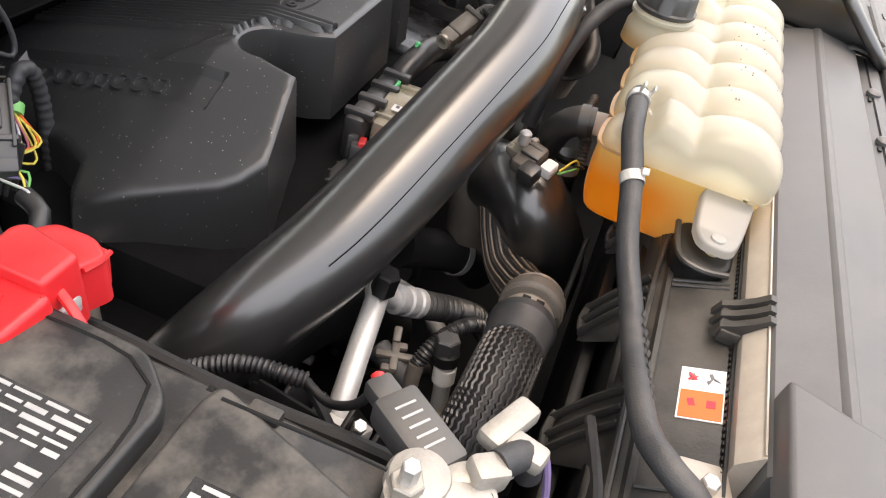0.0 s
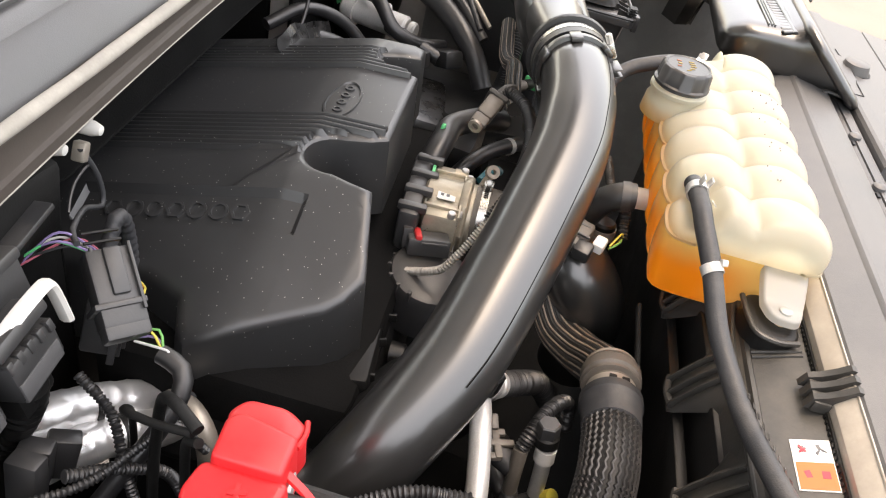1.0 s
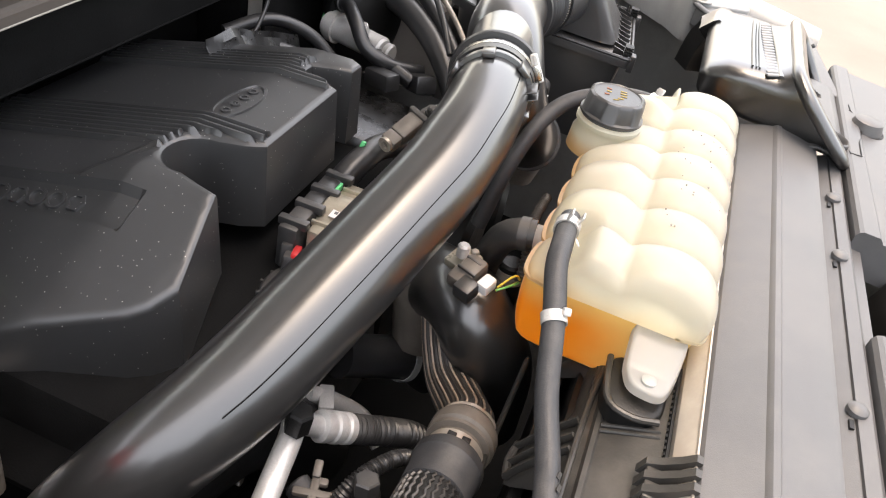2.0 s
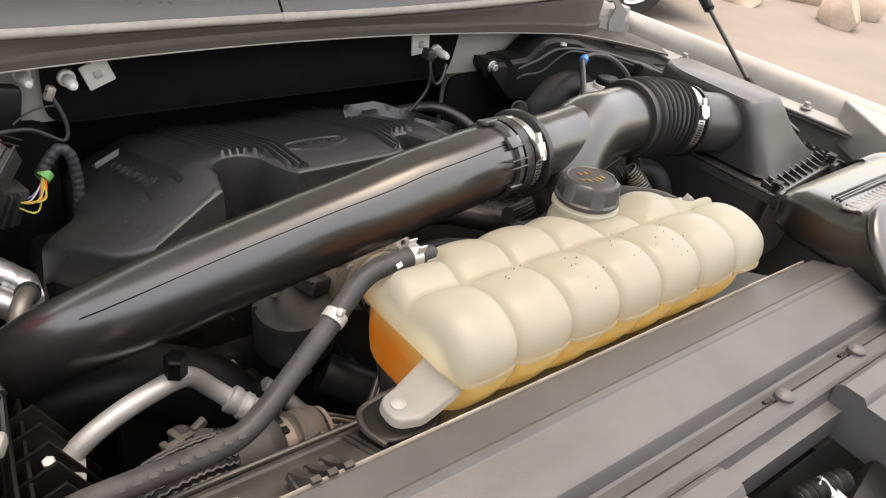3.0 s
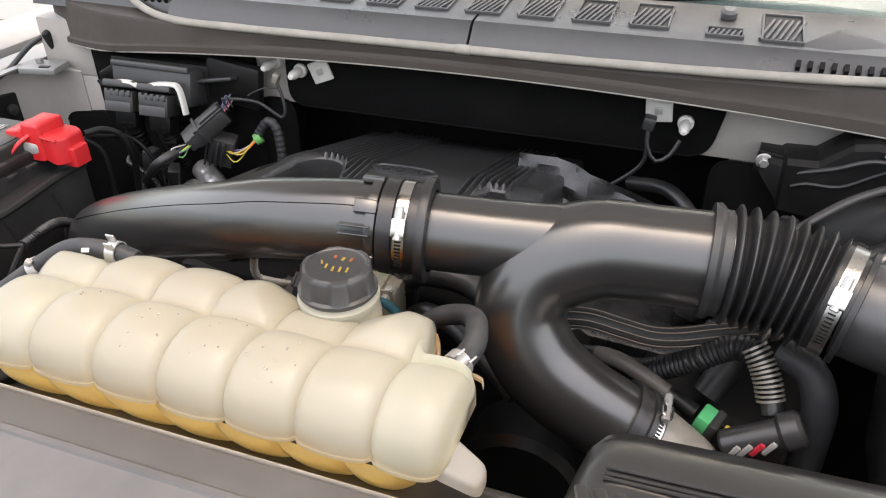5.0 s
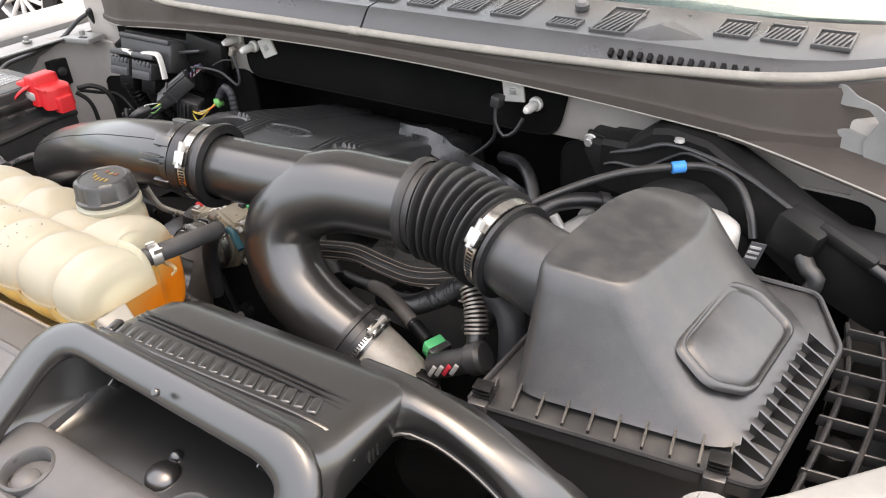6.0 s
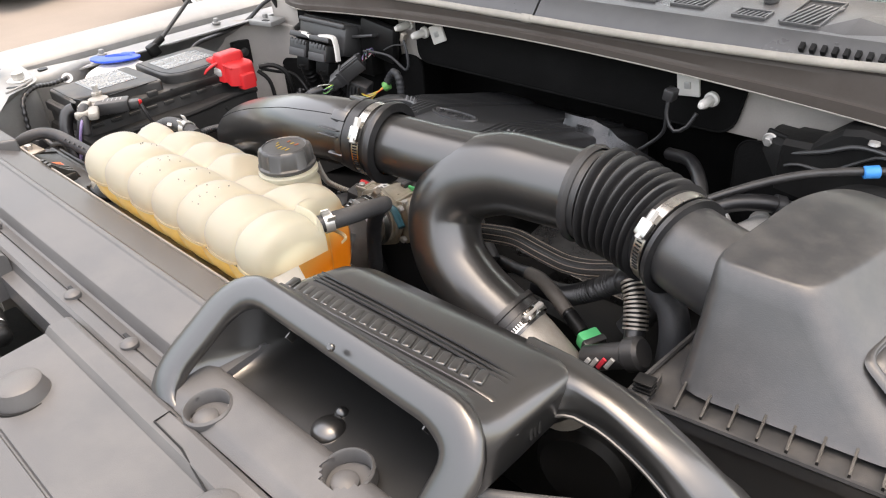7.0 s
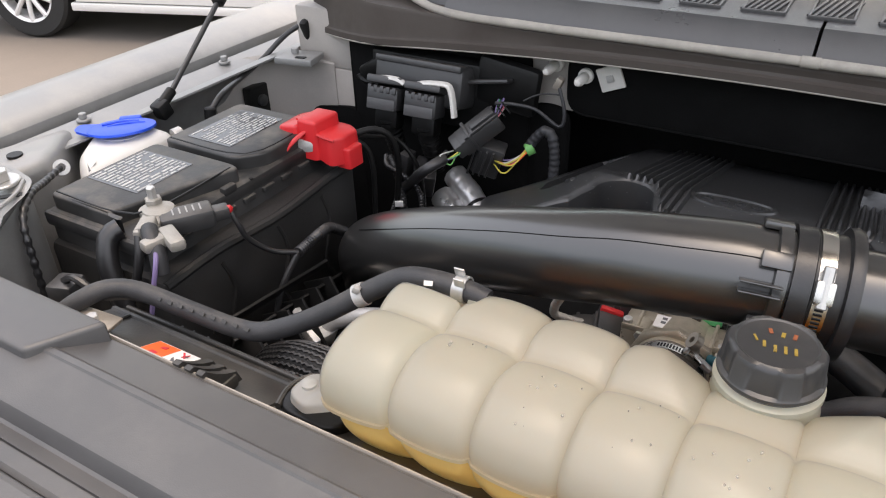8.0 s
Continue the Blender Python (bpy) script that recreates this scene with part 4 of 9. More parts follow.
def build_engine_cover():
    cv = thing("engine_cover", (-0.08, 0.62, 1.05), "matt black moulded engine cover with ridges, dusted with white specks", "engine cover")
    def arc(cx, cy, r, a0, a1, k=8):
        return [(cx + r * math.cos(radians(a0 + (a1 - a0) * i / k)), cy + r * math.sin(radians(a0 + (a1 - a0) * i / k))) for i in range(k + 1)]
    out = [(-0.30, 0.512), (-0.212, 0.535)]
    out += [(-0.206, 0.56)] + arc(-0.166, 0.586, 0.034, 190, 0, 12) + [(-0.124, 0.56)]
    out += [(-0.113, 0.542), (0.05, 0.545)]
    out += [(0.057, 0.56), (0.062, 0.585), (0.073, 0.60), (0.090, 0.60), (0.099, 0.58)]
    out += [(0.104, 0.552), (0.132, 0.552), (0.142, 0.568), (0.142, 0.88), (-0.30, 0.88), (-0.312, 0.86), (-0.325, 0.72), (-0.345, 0.678), (-0.372, 0.668), (-0.385, 0.655), (-0.378, 0.63), (-0.335, 0.54), (-0.322, 0.525)]
    # finer outline for a smooth rim
    fine = []
    for i in range(len(out)):
        a, b = Vector(out[i]), Vector(out[(i + 1) % len(out)])
        k = max(1, int((b - a).length / 0.02))
        fine += [a.lerp(b, j / k) for j in range(k)]
    bm = plateau([(p.x, p.y) for p in fine], cover_top, 0.10, 0.008, taper=0.006)
    # cut the top along the ridges and the panel, then raise and sink it
    bm.normal_update()
    xs = sorted([rx + d for rx, _ in RIDGES for d in (-0.0034, -0.0012, 0.0012, 0.0034)] + [-0.276, -0.271, -0.239, -0.234, -0.203, -0.208, -0.213, -0.218, -0.223, -0.228])
    ys = [0.522, 0.535, 0.549, 0.5515, 0.555, 0.593, 0.598, 0.60, 0.603, 0.62, 0.66, 0.70, 0.74, 0.78, 0.825, 0.83]
    for axis, cuts in ((0, xs), (1, ys)):
        for c in cuts:
            top = [f for f in bm.faces if abs(f.normal.z) > 0.6 and all(abs(v.co.z - cover_top(v.co.x, v.co.y)) < 0.012 for v in f.verts)]
            geom = top + list({e for f in top for e in f.edges}) + list({v for f in top for v in f.verts})
            co, no = Vector((0, 0, 0)), Vector((0, 0, 0))
            co[axis], no[axis] = c, 1.0
            bmesh.ops.bisect_plane(bm, geom=geom, plane_co=co, plane_no=no, dist=1e-5)
    rim = inset_ring([(p.x, p.y) for p in fine], 0.0078)
    def inside(x, y):
        n, hit = len(rim), False
        for a in range(n):
            p, q = rim[a], rim[a - 1]
            if (p.y > y) != (q.y > y) and x < (q.x - p.x) * (y - p.y) / (q.y - p.y) + p.x:
                hit = not hit
        return hit
    for v in bm.verts:
        if v.co.z > 1.0 and abs(v.co.z - cover_top(v.co.x, v.co.y)) < 0.02 and inside(v.co.x, v.co.y):
            v.co.z = cover_top(v.co.x, v.co.y) + cover_relief(v.co.x, v.co.y)
    part("shell", bm, "cover_black", cv, smooth=32)
    for i in range(7):
        y = 0.655 + i * 0.0225
        x = -0.255
        part("raised_mark", lathe_loop((x, y, cover_top(x, y) - 0.0066), (-0.44, 0.20, 1), [(-0.002, 0.0072), (0.0018, 0.0074), (0.0018, 0.0104), (-0.002, 0.0108)], 14 if i % 3 else 6), "cover_black", cv)
    # oval badge
    bm = bmesh.new()
    cols = []
    for i in range(36):
        w = 2 * math.pi * i / 36
        row = []
        for r, h in ((0.86, 0.0), (0.9, 0.0022), (1.0, 0.0022), (1.04, 0.0)):
            x, y = -0.05 + 0.047 * r * math.cos(w), 0.615 + 0.0195 * r * math.sin(w)
            row.append(bm.verts.new((x, y, cover_top(x, y) + h)))
        cols.append(row)
    for i in range(36):
        a, b = cols[i], cols[(i + 1) % 36]
        for j in range(3):
            bm.faces.new((a[j], a[j + 1], b[j + 1], b[j]))
    part("badge_rim", bm, "cover_black", cv)
    for i in range(4):
        x = -0.077 + i * 0.0180
        part("raised_mark", lathe_loop((x, 0.614, cover_top(x, 0.612) + 0.0006), (0, 0.05, 1), [(-0.001, 0.003), (0.0012, 0.0032), (0.0012, 0.0058), (-0.001, 0.006)], 14), "cover_black", cv)
    cv.location += V(0.017, 0.0, -0.009)
    return cv


build_engine_cover()


# ---- intake ducts ----
def build_front_duct():
    d = thing("intake_duct", (-0.2, 0.37, 1.0), "long satin black plastic intake duct with a moulded seam", "air duct")
    path = [(0.085, 0.372, 1.268), (0.05, 0.364, 1.272), (0.017, 0.358, 1.273), (-0.03, 0.353, 1.269), (-0.073, 0.353, 1.262), (-0.122, 0.356, 1.249),
            (-0.19, 0.369, 1.227), (-0.267, 0.387, 1.198), (-0.354, 0.413, 1.158), (-0.42, 0.452, 1.11), (-0.455, 0.49, 1.05), (-0.465, 0.515, 0.97)]
    part("pipe", tube(path, lambda k, s: (0.0415 if k > 0.08 else 0.0405) - 0.004 * max(0.0, (k - 0.55) / 0.45), 40, 0.008), "duct_black", d)
    # parting seam on the front of the pipe
    pts = smooth_path(path, 0.008)[6:58]
    seam = [p + (V(0.1, -0.62, 0.78) - t * V(0.1, -0.62, 0.78).dot(t)).normalized() * 0.0414 for p, (t, s, u) in zip(pts, frames_along(pts))]
    part("seam", tube(seam, 0.0005, 6, 0.01, smoothing=False), "felt", d)
    # ribbed collar and locating tabs
    ax = (Vector(path[0]) - Vector(path[2])).normalized()
    c = Vector((0.045, 0.363, 1.272))
    part("collar", lathe_loop(c, ax, [(-0.006, 0.041), (-0.005, 0.0455), (0.0, 0.0462), (0.004, 0.0455), (0.005, 0.041)], 40), "duct_black", d)
    for k, w in enumerate((20, 75, 130, 200, 260, 320)):
        o = V(0, math.cos(radians(w)), math.sin(radians(w)))
        o = (o - ax * o.dot(ax)).normalized()
        m = Matrix((ax, ax.cross(o), o)).transposed().to_4x4()
        b = box((0, 0, 0), (0.022, 0.014, 0.006), bevel=0.0015)
        b.transform(Matrix.Translation(c - ax * 0.006 + o * 0.0445) @ m)
        part("tab", b, "duct_black", d)
    o = V(-0.2, -0.9, 0.35)
    for kk in (-0.004, 0.004):
        b = box((0, 0, 0), (0.030, 0.002, 0.012), bevel=0.0008)
        oo = (o - ax * o.dot(ax)).normalized()
        m = Matrix((ax, ax.cross(oo), oo)).transposed().to_4x4()
        b.transform(Matrix.Translation(c - ax * 0.014 + oo * 0.0455 + ax.cross(oo) * kk) @ m)
        part("rib", b, "duct_black", d)
    return d


build_front_duct()


def build_main_duct():
    d = thing("intake_manifold_duct", (0.3, 0.4, 1.1), "satin black branched intake duct with ribbed rubber bellows", "air duct")
    # rubber sleeve over the joint
    ax = V(0.98, 0.17, -0.06).normalized()
    c = V(0.078, 0.3695, 1.269)
    part("sleeve", lathe_loop(c, ax, [(-0.026, 0.0425), (-0.026, 0.0475), (-0.012, 0.0475), (-0.011, 0.0455), (0.010, 0.0455), (0.011, 0.0515), (0.016, 0.053), (0.020, 0.0515), (0.021, 0.041)], 44), "bellows", d, "black rubber joint sleeve")
    worm_clamp(d, c - ax * 0.004, ax, 0.0462, (0.0, -0.86, 0.5))
    # left stub
    part("stub", tube([(0.085, 0.371, 1.268), (0.13, 0.379, 1.266), (0.17, 0.388, 1.263), (0.22, 0.398, 1.260)], lambda k, s: 0.0385 + 0.006 * max(0, k - 0.45) ** 1.5, 36, 0.008), "duct_black", d)
    # elbow from the bellows down to the engine
    elbow = [(0.375, 0.424, 1.256), (0.31, 0.416, 1.258), (0.25, 0.404, 1.258), (0.205, 0.384, 1.238), (0.193, 0.362, 1.200), (0.215, 0.346, 1.160), (0.255, 0.340, 1.130), (0.30, 0.342, 1.105), (0.325, 0.344, 1.09)]
    part("elbow", tube(elbow, lambda k, s: 0.0475 - 0.006 * k + 0.004 * math.exp(-((k - 0.38) / 0.15) ** 2), 44, 0.006), "duct_black", d)
    # bellows
    bel = [(0.355, 0.422, 1.257), (0.40, 0.424, 1.254), (0.44, 0.420, 1.248), (0.475, 0.411, 1.243)]
    def br(k, s):
        if k < 0.12 or k > 0.86:
            return 0.0505
        return 0.0515 + 0.0058 * math.cos((k - 0.12) / 0.74 * 2 * math.pi * 7.5 + math.pi)
    part("bellows", tube(bel, br, 48, 0.0011), "bellows", d, "ribbed black rubber bellows", smooth=60)
    part("bellows_lip", lathe_loop((0.357, 0.4225, 1.257), (1, 0.05, -0.03), [(-0.004, 0.0475), (-0.004, 0.0545), (0.002, 0.0555), (0.006, 0.052)], 44), "bellows", d)
    worm_clamp(d, (0.470, 0.4125, 1.2435), (0.93, -0.26, -0.12), 0.0508, (0.1, -0.86, 0.52), 0.012)
    part("lip", lathe_loop((0.484, 0.408, 1.2415), (0.93, -0.26, -0.12), [(-0.004, 0.046), (-0.004, 0.0535), (0.001, 0.0535), (0.002, 0.046)], 44), "bellows", d)
    # lower joint to the turbo inlet
    ax2 = V(0.025, 0.002, -0.015).normalized()
    part("lower_collar", lathe_loop((0.307, 0.343, 1.101), ax2, [(-0.012, 0.042), (-0.012, 0.0465), (-0.006, 0.0465), (-0.005, 0.044), (0.004, 0.044), (0.005, 0.047), (0.011, 0.047), (0.012, 0.04)], 40), "bellows", d)
    worm_clamp(d, (0.318, 0.3435, 1.0945), ax2, 0.0448, (0.45, -0.1, 0.88), 0.010)
    return d


build_main_duct()

inlet = thing("turbo_inlet", (0.35, 0.345, 1.0), "dull cast aluminium inlet below the duct elbow", "engine part")
part("casting", tube([(0.315, 0.343, 1.096), (0.345, 0.345, 1.078), (0.375, 0.35, 1.05), (0.38, 0.36, 1.0)], lambda k, s: 0.041 - 0.008 * k, 28), "lead", inlet)


# ---- airbox ----
def build_airbox():
    ab = thing("air_filter_box", (0.66, 0.40, 0.95), "satin black plastic air filter box, ribbed flange round its lid", "air filter box")
    low = [(0.545, 0.278), (0.752, 0.306), (0.768, 0.485), (0.72, 0.548), (0.575, 0.545), (0.548, 0.50)]
    top = [(0.541, 0.338), (0.630, 0.340), (0.652, 0.470), (0.65, 0.532), (0.578, 0.540), (0.552, 0.49)]
    lo, hi = rounded(low, 0.040, 6), rounded(top, 0.026, 6)
    bm = bmesh.new()
    rings = []
    for t, zz, w in ((0.0, 1.186, 0.006), (0.06, 1.192, 0.0), (0.3, 1.215, 0.0), (0.55, 1.2385, 0.0), (0.8, 1.266, 0.0), (0.93, 1.279, 0.0), (0.97, 1.285, 0.0), (1.0, 1.2875, 0.0)):
        ring = []
        for a, b in zip(lo, hi):
            k = t ** 0.92
            p = a.lerp(b, k)
            if t > 0.93:
                cc = Vector((0.605, 0.43))
                p = cc + (p - cc) * (1 - (t - 0.93) * 0.8)
            cz = zz - 0.022 * max(0.0, (p.x - 0.63) / 0.1) * t
            ring.append(bm.verts.new((p.x + (p.x - 0.65) * w, p.y + (p.y - 0.41) * w, cz)))
        rings.append(ring)
    bridge(bm, rings)
    lid = part("lid", bm, "box_black", ab, smooth=50)
    # sloped flank with its sunk panel: raised rounded frame
    def flank(u, v, h=0.0):
        """u runs rearwards, v runs down the flank; h stands off it."""
        a = V(0.652, 0.352, 1.2555).lerp(V(0.664, 0.505, 1.2545), u)
        b = V(0.745, 0.327, 1.1995).lerp(V(0.760, 0.492, 1.197), u)
        n = V(0.53, -0.03, 0.85).normalized()
        return a.lerp(b, v) + n * h
    ol = rounded([(0.03, 0.27), (0.74, 0.27), (0.88, 0.50), (0.86, 0.90), (0.22, 0.90), (0.02, 0.62)], 0.10, 5)
    bm = bmesh.new()
    cc = Vector((0.47, 0.6))
    rg = []
    for sc, h in ((1.12, -0.002), (1.09, 0.0014), (1.03, 0.0026), (0.98, 0.0014), (0.94, -0.0035)):
        rg.append([bm.verts.new(flank(*(cc + (p - cc) * sc), h)) for p in ol])
    bridge(bm, rg, True, False)
    part("panel_rim", bm, "box_black", lid, smooth=60)
    bm = bmesh.new()
    rg = [[bm.verts.new(flank(*(cc + (p - cc) * sc), h)) for p in ol] for sc, h in ((0.955, -0.002), (0.90, 0.0008), (0.84, 0.0016))]
    bridge(bm, rg, True, True)
    part("panel_face", bm, "box_black", lid, smooth=60)
    # outlet pipe into the bellows
    part("outlet", tube([(0.478, 0.410, 1.2425), (0.52, 0.398, 1.239), (0.56, 0.39, 1.236), (0.60, 0.39, 1.23)], 0.0455, 40), "box_black", lid)
    # flange, base and ribs
    fl = rounded([(0.522, 0.250), (0.772, 0.283), (0.792, 0.492), (0.755, 0.575), (0.56, 0.575), (0.53, 0.52)], 0.012, 4)
    part("flange", slab(fl, 1.166, 1.180, 0.003), "box_black", ab)
    part("flange_lip", tube([(p.x, p.y, 1.182) for p in fl] + [(fl[0].x, fl[0].y, 1.182)], 0.0028, 6, smoothing=False), "box_black", ab)
    part("base", plateau(rounded([(0.535, 0.262), (0.762, 0.292), (0.78, 0.49), (0.745, 0.565), (0.57, 0.565), (0.54, 0.52)], 0.02, 4), 1.166, 0.16, 0.004, taper=-0.02), "box_black", ab)
    def rib(p, q, h):
        p, q = Vector(p), Vector(q)
        dd = (q - p).normalized()
        n = V(-dd.y, dd.x, 0) * 0.0011
        bm = bmesh.new()
        pr = [p, q, q + V(0, 0, 0.004), p + V(0, 0, h)]
        r = [[bm.verts.new(v + n * k) for v in pr] for k in (-1, 1)]
        bridge(bm, r)
        part("rib", bm, "scoop", ab, smooth=0)
    for i in range(10):
        t = (i + 0.6) / 10.5
        a = V(0.527, 0.256, 1.180).lerp(V(0.766, 0.288, 1.180), t)
        rib(tuple(a + V(-0.004, 0.026, 0)), tuple(a), 0.012)
    for i in range(11):
        t = (i + 0.3) / 11
        a = V(0.770, 0.287, 1.180).lerp(V(0.790, 0.49, 1.180), t)
        rib(tuple(a + V(-0.026, 0.004, 0)), tuple(a), 0.018)
    for x, y, r in ((0.535, 0.262, 8), (0.738, 0.284, 8)):
        clip = part("latch_clip", box((x, y - 0.012, 1.174), (0.018, 0.010, 0.028), (0, 0, r), 0.002), "zinc" if False else "box_black", ab, "black spring latch on the flange")
        for k in range(4):
            part("comb", box((x, y - 0.002, 1.186 + k * 0.0042), (0.017, 0.014, 0.0016), (0, 0, r), 0.0004), "dark", clip)
    return ab


build_airbox()


def build_liner_grid():
    """Ribbed liner between the airbox and the fender."""
    g = thing("fender_liner", (0.83, 0.42, 1.0), "black ribbed plastic liner beside the air filter box", "liner")
    part("tray", box((0.845, 0.46, 1.060), (0.085, 0.36, 0.02), (0, 0, 0), 0.005), "dark", g)
    for i in range(8):
        y = 0.318 + i * 0.036
        part("cross_rib", box((0.833, y, 1.150), (0.088, 0.0028, 0.012), (0, 6, 14), 0.001), "box_black", g)
    for x in (0.800, 0.832, 0.862):
        part("long_rib", tube([(x - 0.010, 0.30, 1.152), (x, 0.40, 1.153), (x + 0.002, 0.50, 1.150), (x - 0.012, 0.585, 1.146)], 0.0030, 8, 0.03, flat=1.8), "box_black", g)
    for y in (0.34, 0.43, 0.52):
        part("boss", lathe((0.812, y, 1.070), (0, 0, 1), [(0, 0.022), (0.035, 0.020), (0.045, 0.015), (0.048, 0.004)], 20), "dark", g)


build_liner_grid()


# ---- fresh air scoop ----
def build_scoop():
    sc = thing("air_scoop", (0.42, 0.06, 1.20), "satin black moulded air scoop with a wide open mouth", "air scoop")
    def ring(bl, br, tr, tl, r, k=7):
        """A rounded four-sided section between its corners."""
        bl, br, tr, tl = Vector(bl), Vector(br), Vector(tr), Vector(tl)
        o = rounded([(0, 0), (0.25, 0), (0.25, 0.11), (0, 0.11)], r, k)
        return [bl.lerp(br, p.x / 0.25).lerp(tl.lerp(tr, p.x / 0.25), p.y / 0.11) for p in o]
    rows = [ring((0.262, -0.046, 1.236), (0.530, -0.020, 1.234), (0.541, 0.038, 1.302), (0.284, 0.040, 1.306), 0.036),
            ring((0.264, -0.038, 1.234), (0.531, -0.012, 1.234), (0.542, 0.044, 1.309), (0.286, 0.046, 1.313), 0.037),
            ring((0.268, -0.020, 1.233), (0.533, 0.004, 1.234), (0.543, 0.051, 1.309), (0.289, 0.052, 1.312), 0.037),
            ring((0.278, 0.000, 1.233), (0.536, 0.020, 1.234), (0.545, 0.060, 1.301), (0.291, 0.060, 1.304), 0.034),
            ring((0.288, 0.030, 1.233), (0.539, 0.040, 1.238), (0.546, 0.072, 1.2970), (0.293, 0.070, 1.2995), 0.031),
            ring((0.296, 0.080, 1.234), (0.541, 0.085, 1.246), (0.547, 0.104, 1.2965), (0.296, 0.100, 1.2970), 0.029),
            ring((0.302, 0.122, 1.236), (0.541, 0.122, 1.250), (0.546, 0.134, 1.2945), (0.300, 0.126, 1.2930), 0.029),
            ring((0.308, 0.142, 1.240), (0.540, 0.142, 1.252), (0.544, 0.152, 1.286), (0.306, 0.146, 1.282), 0.029),
            ring((0.322, 0.150, 1.248), (0.535, 0.150, 1.256), (0.538, 0.158, 1.274), (0.322, 0.154, 1.270), 0.022)]
    bm = bmesh.new()
    rr = [[bm.verts.new(p) for p in r] for r in rows]
    bridge(bm, rr, True, False)
    bm.faces.new(rr[-1])
    thicken(bm, -0.003)
    body = part("body", bm, "scoop", sc, smooth=55)
    # broad rolled flange round the mouth, wider at its two sides
    lip = rows[0][9:] + rows[0][:7]
    cen = Vector((0.402, 0.0, 1.270))
    bm = bmesh.new()
    rings = []
    n = len(lip)
    for i, p in enumerate(lip):
        t = (lip[min(i + 1, n - 1)] - lip[max(i - 1, 0)]).normalized()
        out = (p - cen) - t * (p - cen).dot(t)
        out.normalize()
        fwd = t.cross(out).normalized()
        if fwd.y > 0:
            fwd = -fwd
        side = min(1.0, abs(p.x - 0.402) / 0.12) ** 3
        w, h = 0.0125 + 0.0060 * side, 0.0085
        end = min(1.0, 0.35 + min(i, n - 1 - i) / 5)
        sec = []
        for j in range(14):
            a = 2 * math.pi * j / 14
            c, s_ = math.cos(a), math.sin(a)
            sec.append(p + out * (w * end * (abs(c) ** 0.7) * (1 if c > 0 else -0.75)) + fwd * (h * end * (abs(s_) ** 0.8) * (1 if s_ > 0 else -1)) + out * 0.004)
        rings.append([bm.verts.new(v) for v in sec])
    bridge(bm, rings)
    part("lip", bm, "scoop", sc, "broad rolled edge of the scoop mouth", smooth=60)
    part("gate_mark", rod((0.418, 0.030, 1.3165), (0.418, 0.027, 1.3195), 0.0030, 10, bevel=0.0008), "scoop", sc)
    for x in (0.352, 0.505):
        part("inner_fin", box((x, 0.036, 1.2900), (0.0016, 0.006, 0.010), (30, 0, 0), 0.0004), "scoop", sc)
    # moulded lines along the top, turning down beside the elbow, and a row of soft teeth
    for dy, r in ((0.0, 0.0013), (0.004, 0.0010), (0.009, 0.0013)):
        part("line", tube([(0.312, 0.091 + dy, 1.3012), (0.42, 0.094 + dy, 1.3015), (0.505, 0.095 + dy, 1.3004), (0.532, 0.094 + dy, 1.2955), (0.5445, 0.092 + dy, 1.2830), (0.5475, 0.090 + dy, 1.2660)], r, 6, 0.012), "scoop", body)
    for i in range(19):
        part("tooth", box((0.303 + i * 0.0113, 0.0745 + i * 0.0007, 1.3000), (0.0080, 0.017, 0.0042), (-6, 0, 20), 0.0020, 3), "scoop", body)
    part("tooth_ledge", tube([(0.300, 0.0640, 1.3022), (0.40, 0.0690, 1.3028), (0.505, 0.0760, 1.3005), (0.533, 0.0765, 1.2950), (0.546, 0.076, 1.280)], 0.0036, 8, 0.012, flat=0.6), "scoop", body)
    # broad elbow that turns down past the corner: its front and rear edges and the crease between
    fe = smooth_path([(0.520, 0.098, 1.246), (0.532, 0.108, 1.259), (0.550, 0.124, 1.266), (0.572, 0.129, 1.264), (0.598, 0.129, 1.257), (0.622, 0.127, 1.247), (0.643, 0.124, 1.234), (0.662, 0.127, 1.205), (0.678, 0.132, 1.15)], 0.006)
    re_ = smooth_path([(0.495, 0.154, 1.292), (0.535, 0.156, 1.2915), (0.570, 0.153, 1.2885), (0.605, 0.152, 1.2795), (0.640, 0.151, 1.2655), (0.664, 0.151, 1.252), (0.682, 0.152, 1.236), (0.702, 0.157, 1.205), (0.718, 0.163, 1.15)], 0.006)
    k = 34
    bm = bmesh.new()
    rings, seam, rim = [], [], []
    for n in range(k + 1):
        a, b = round(n * (len(fe) - 1) / k), round(n * (len(re_) - 1) / k)
        f, r = fe[a], re_[b]
        f2, r2 = fe[min(len(fe) - 1, a + 2)], re_[min(len(re_) - 1, b + 2)]
        if n > k - 2:
            f2, r2 = f + (f - fe[-4]), r + (r - re_[-4])
        along = ((f2 + r2) - (f + r)).normalized()
        across = (r - f).normalized()
        out = along.cross(across)
        out = out if out.z > 0 or out.x > 0.3 else -out
        u = n / k
        q0 = 0.55 - 0.30 * u
        hump = 0.010 + 0.006 * math.sin(math.pi * u)
        mid = []
        for q in (0.02, 0.10, q0 * 0.6, q0 - 0.06, q0, q0 + 0.06, (1 + q0) / 2, 0.90, 0.97):
            hgt = hump * (min(1.0, q / q0) ** 0.6 if q <= q0 else 1.0 - ((q - q0) / (1 - q0)) ** 1.8)
            mid.append(f.lerp(r, q) + out * hgt)
        rings.append([bm.verts.new(p) for p in [f - out * 0.004] + mid + [r - out * 0.006, r - out * 0.03, f - out * 0.034 + across * 0.006, f - out * 0.012]])
        seam.append(f + out * 0.0005 - across * 0.001)
        rim.append(f - out * 0.009 + across * 0.003)
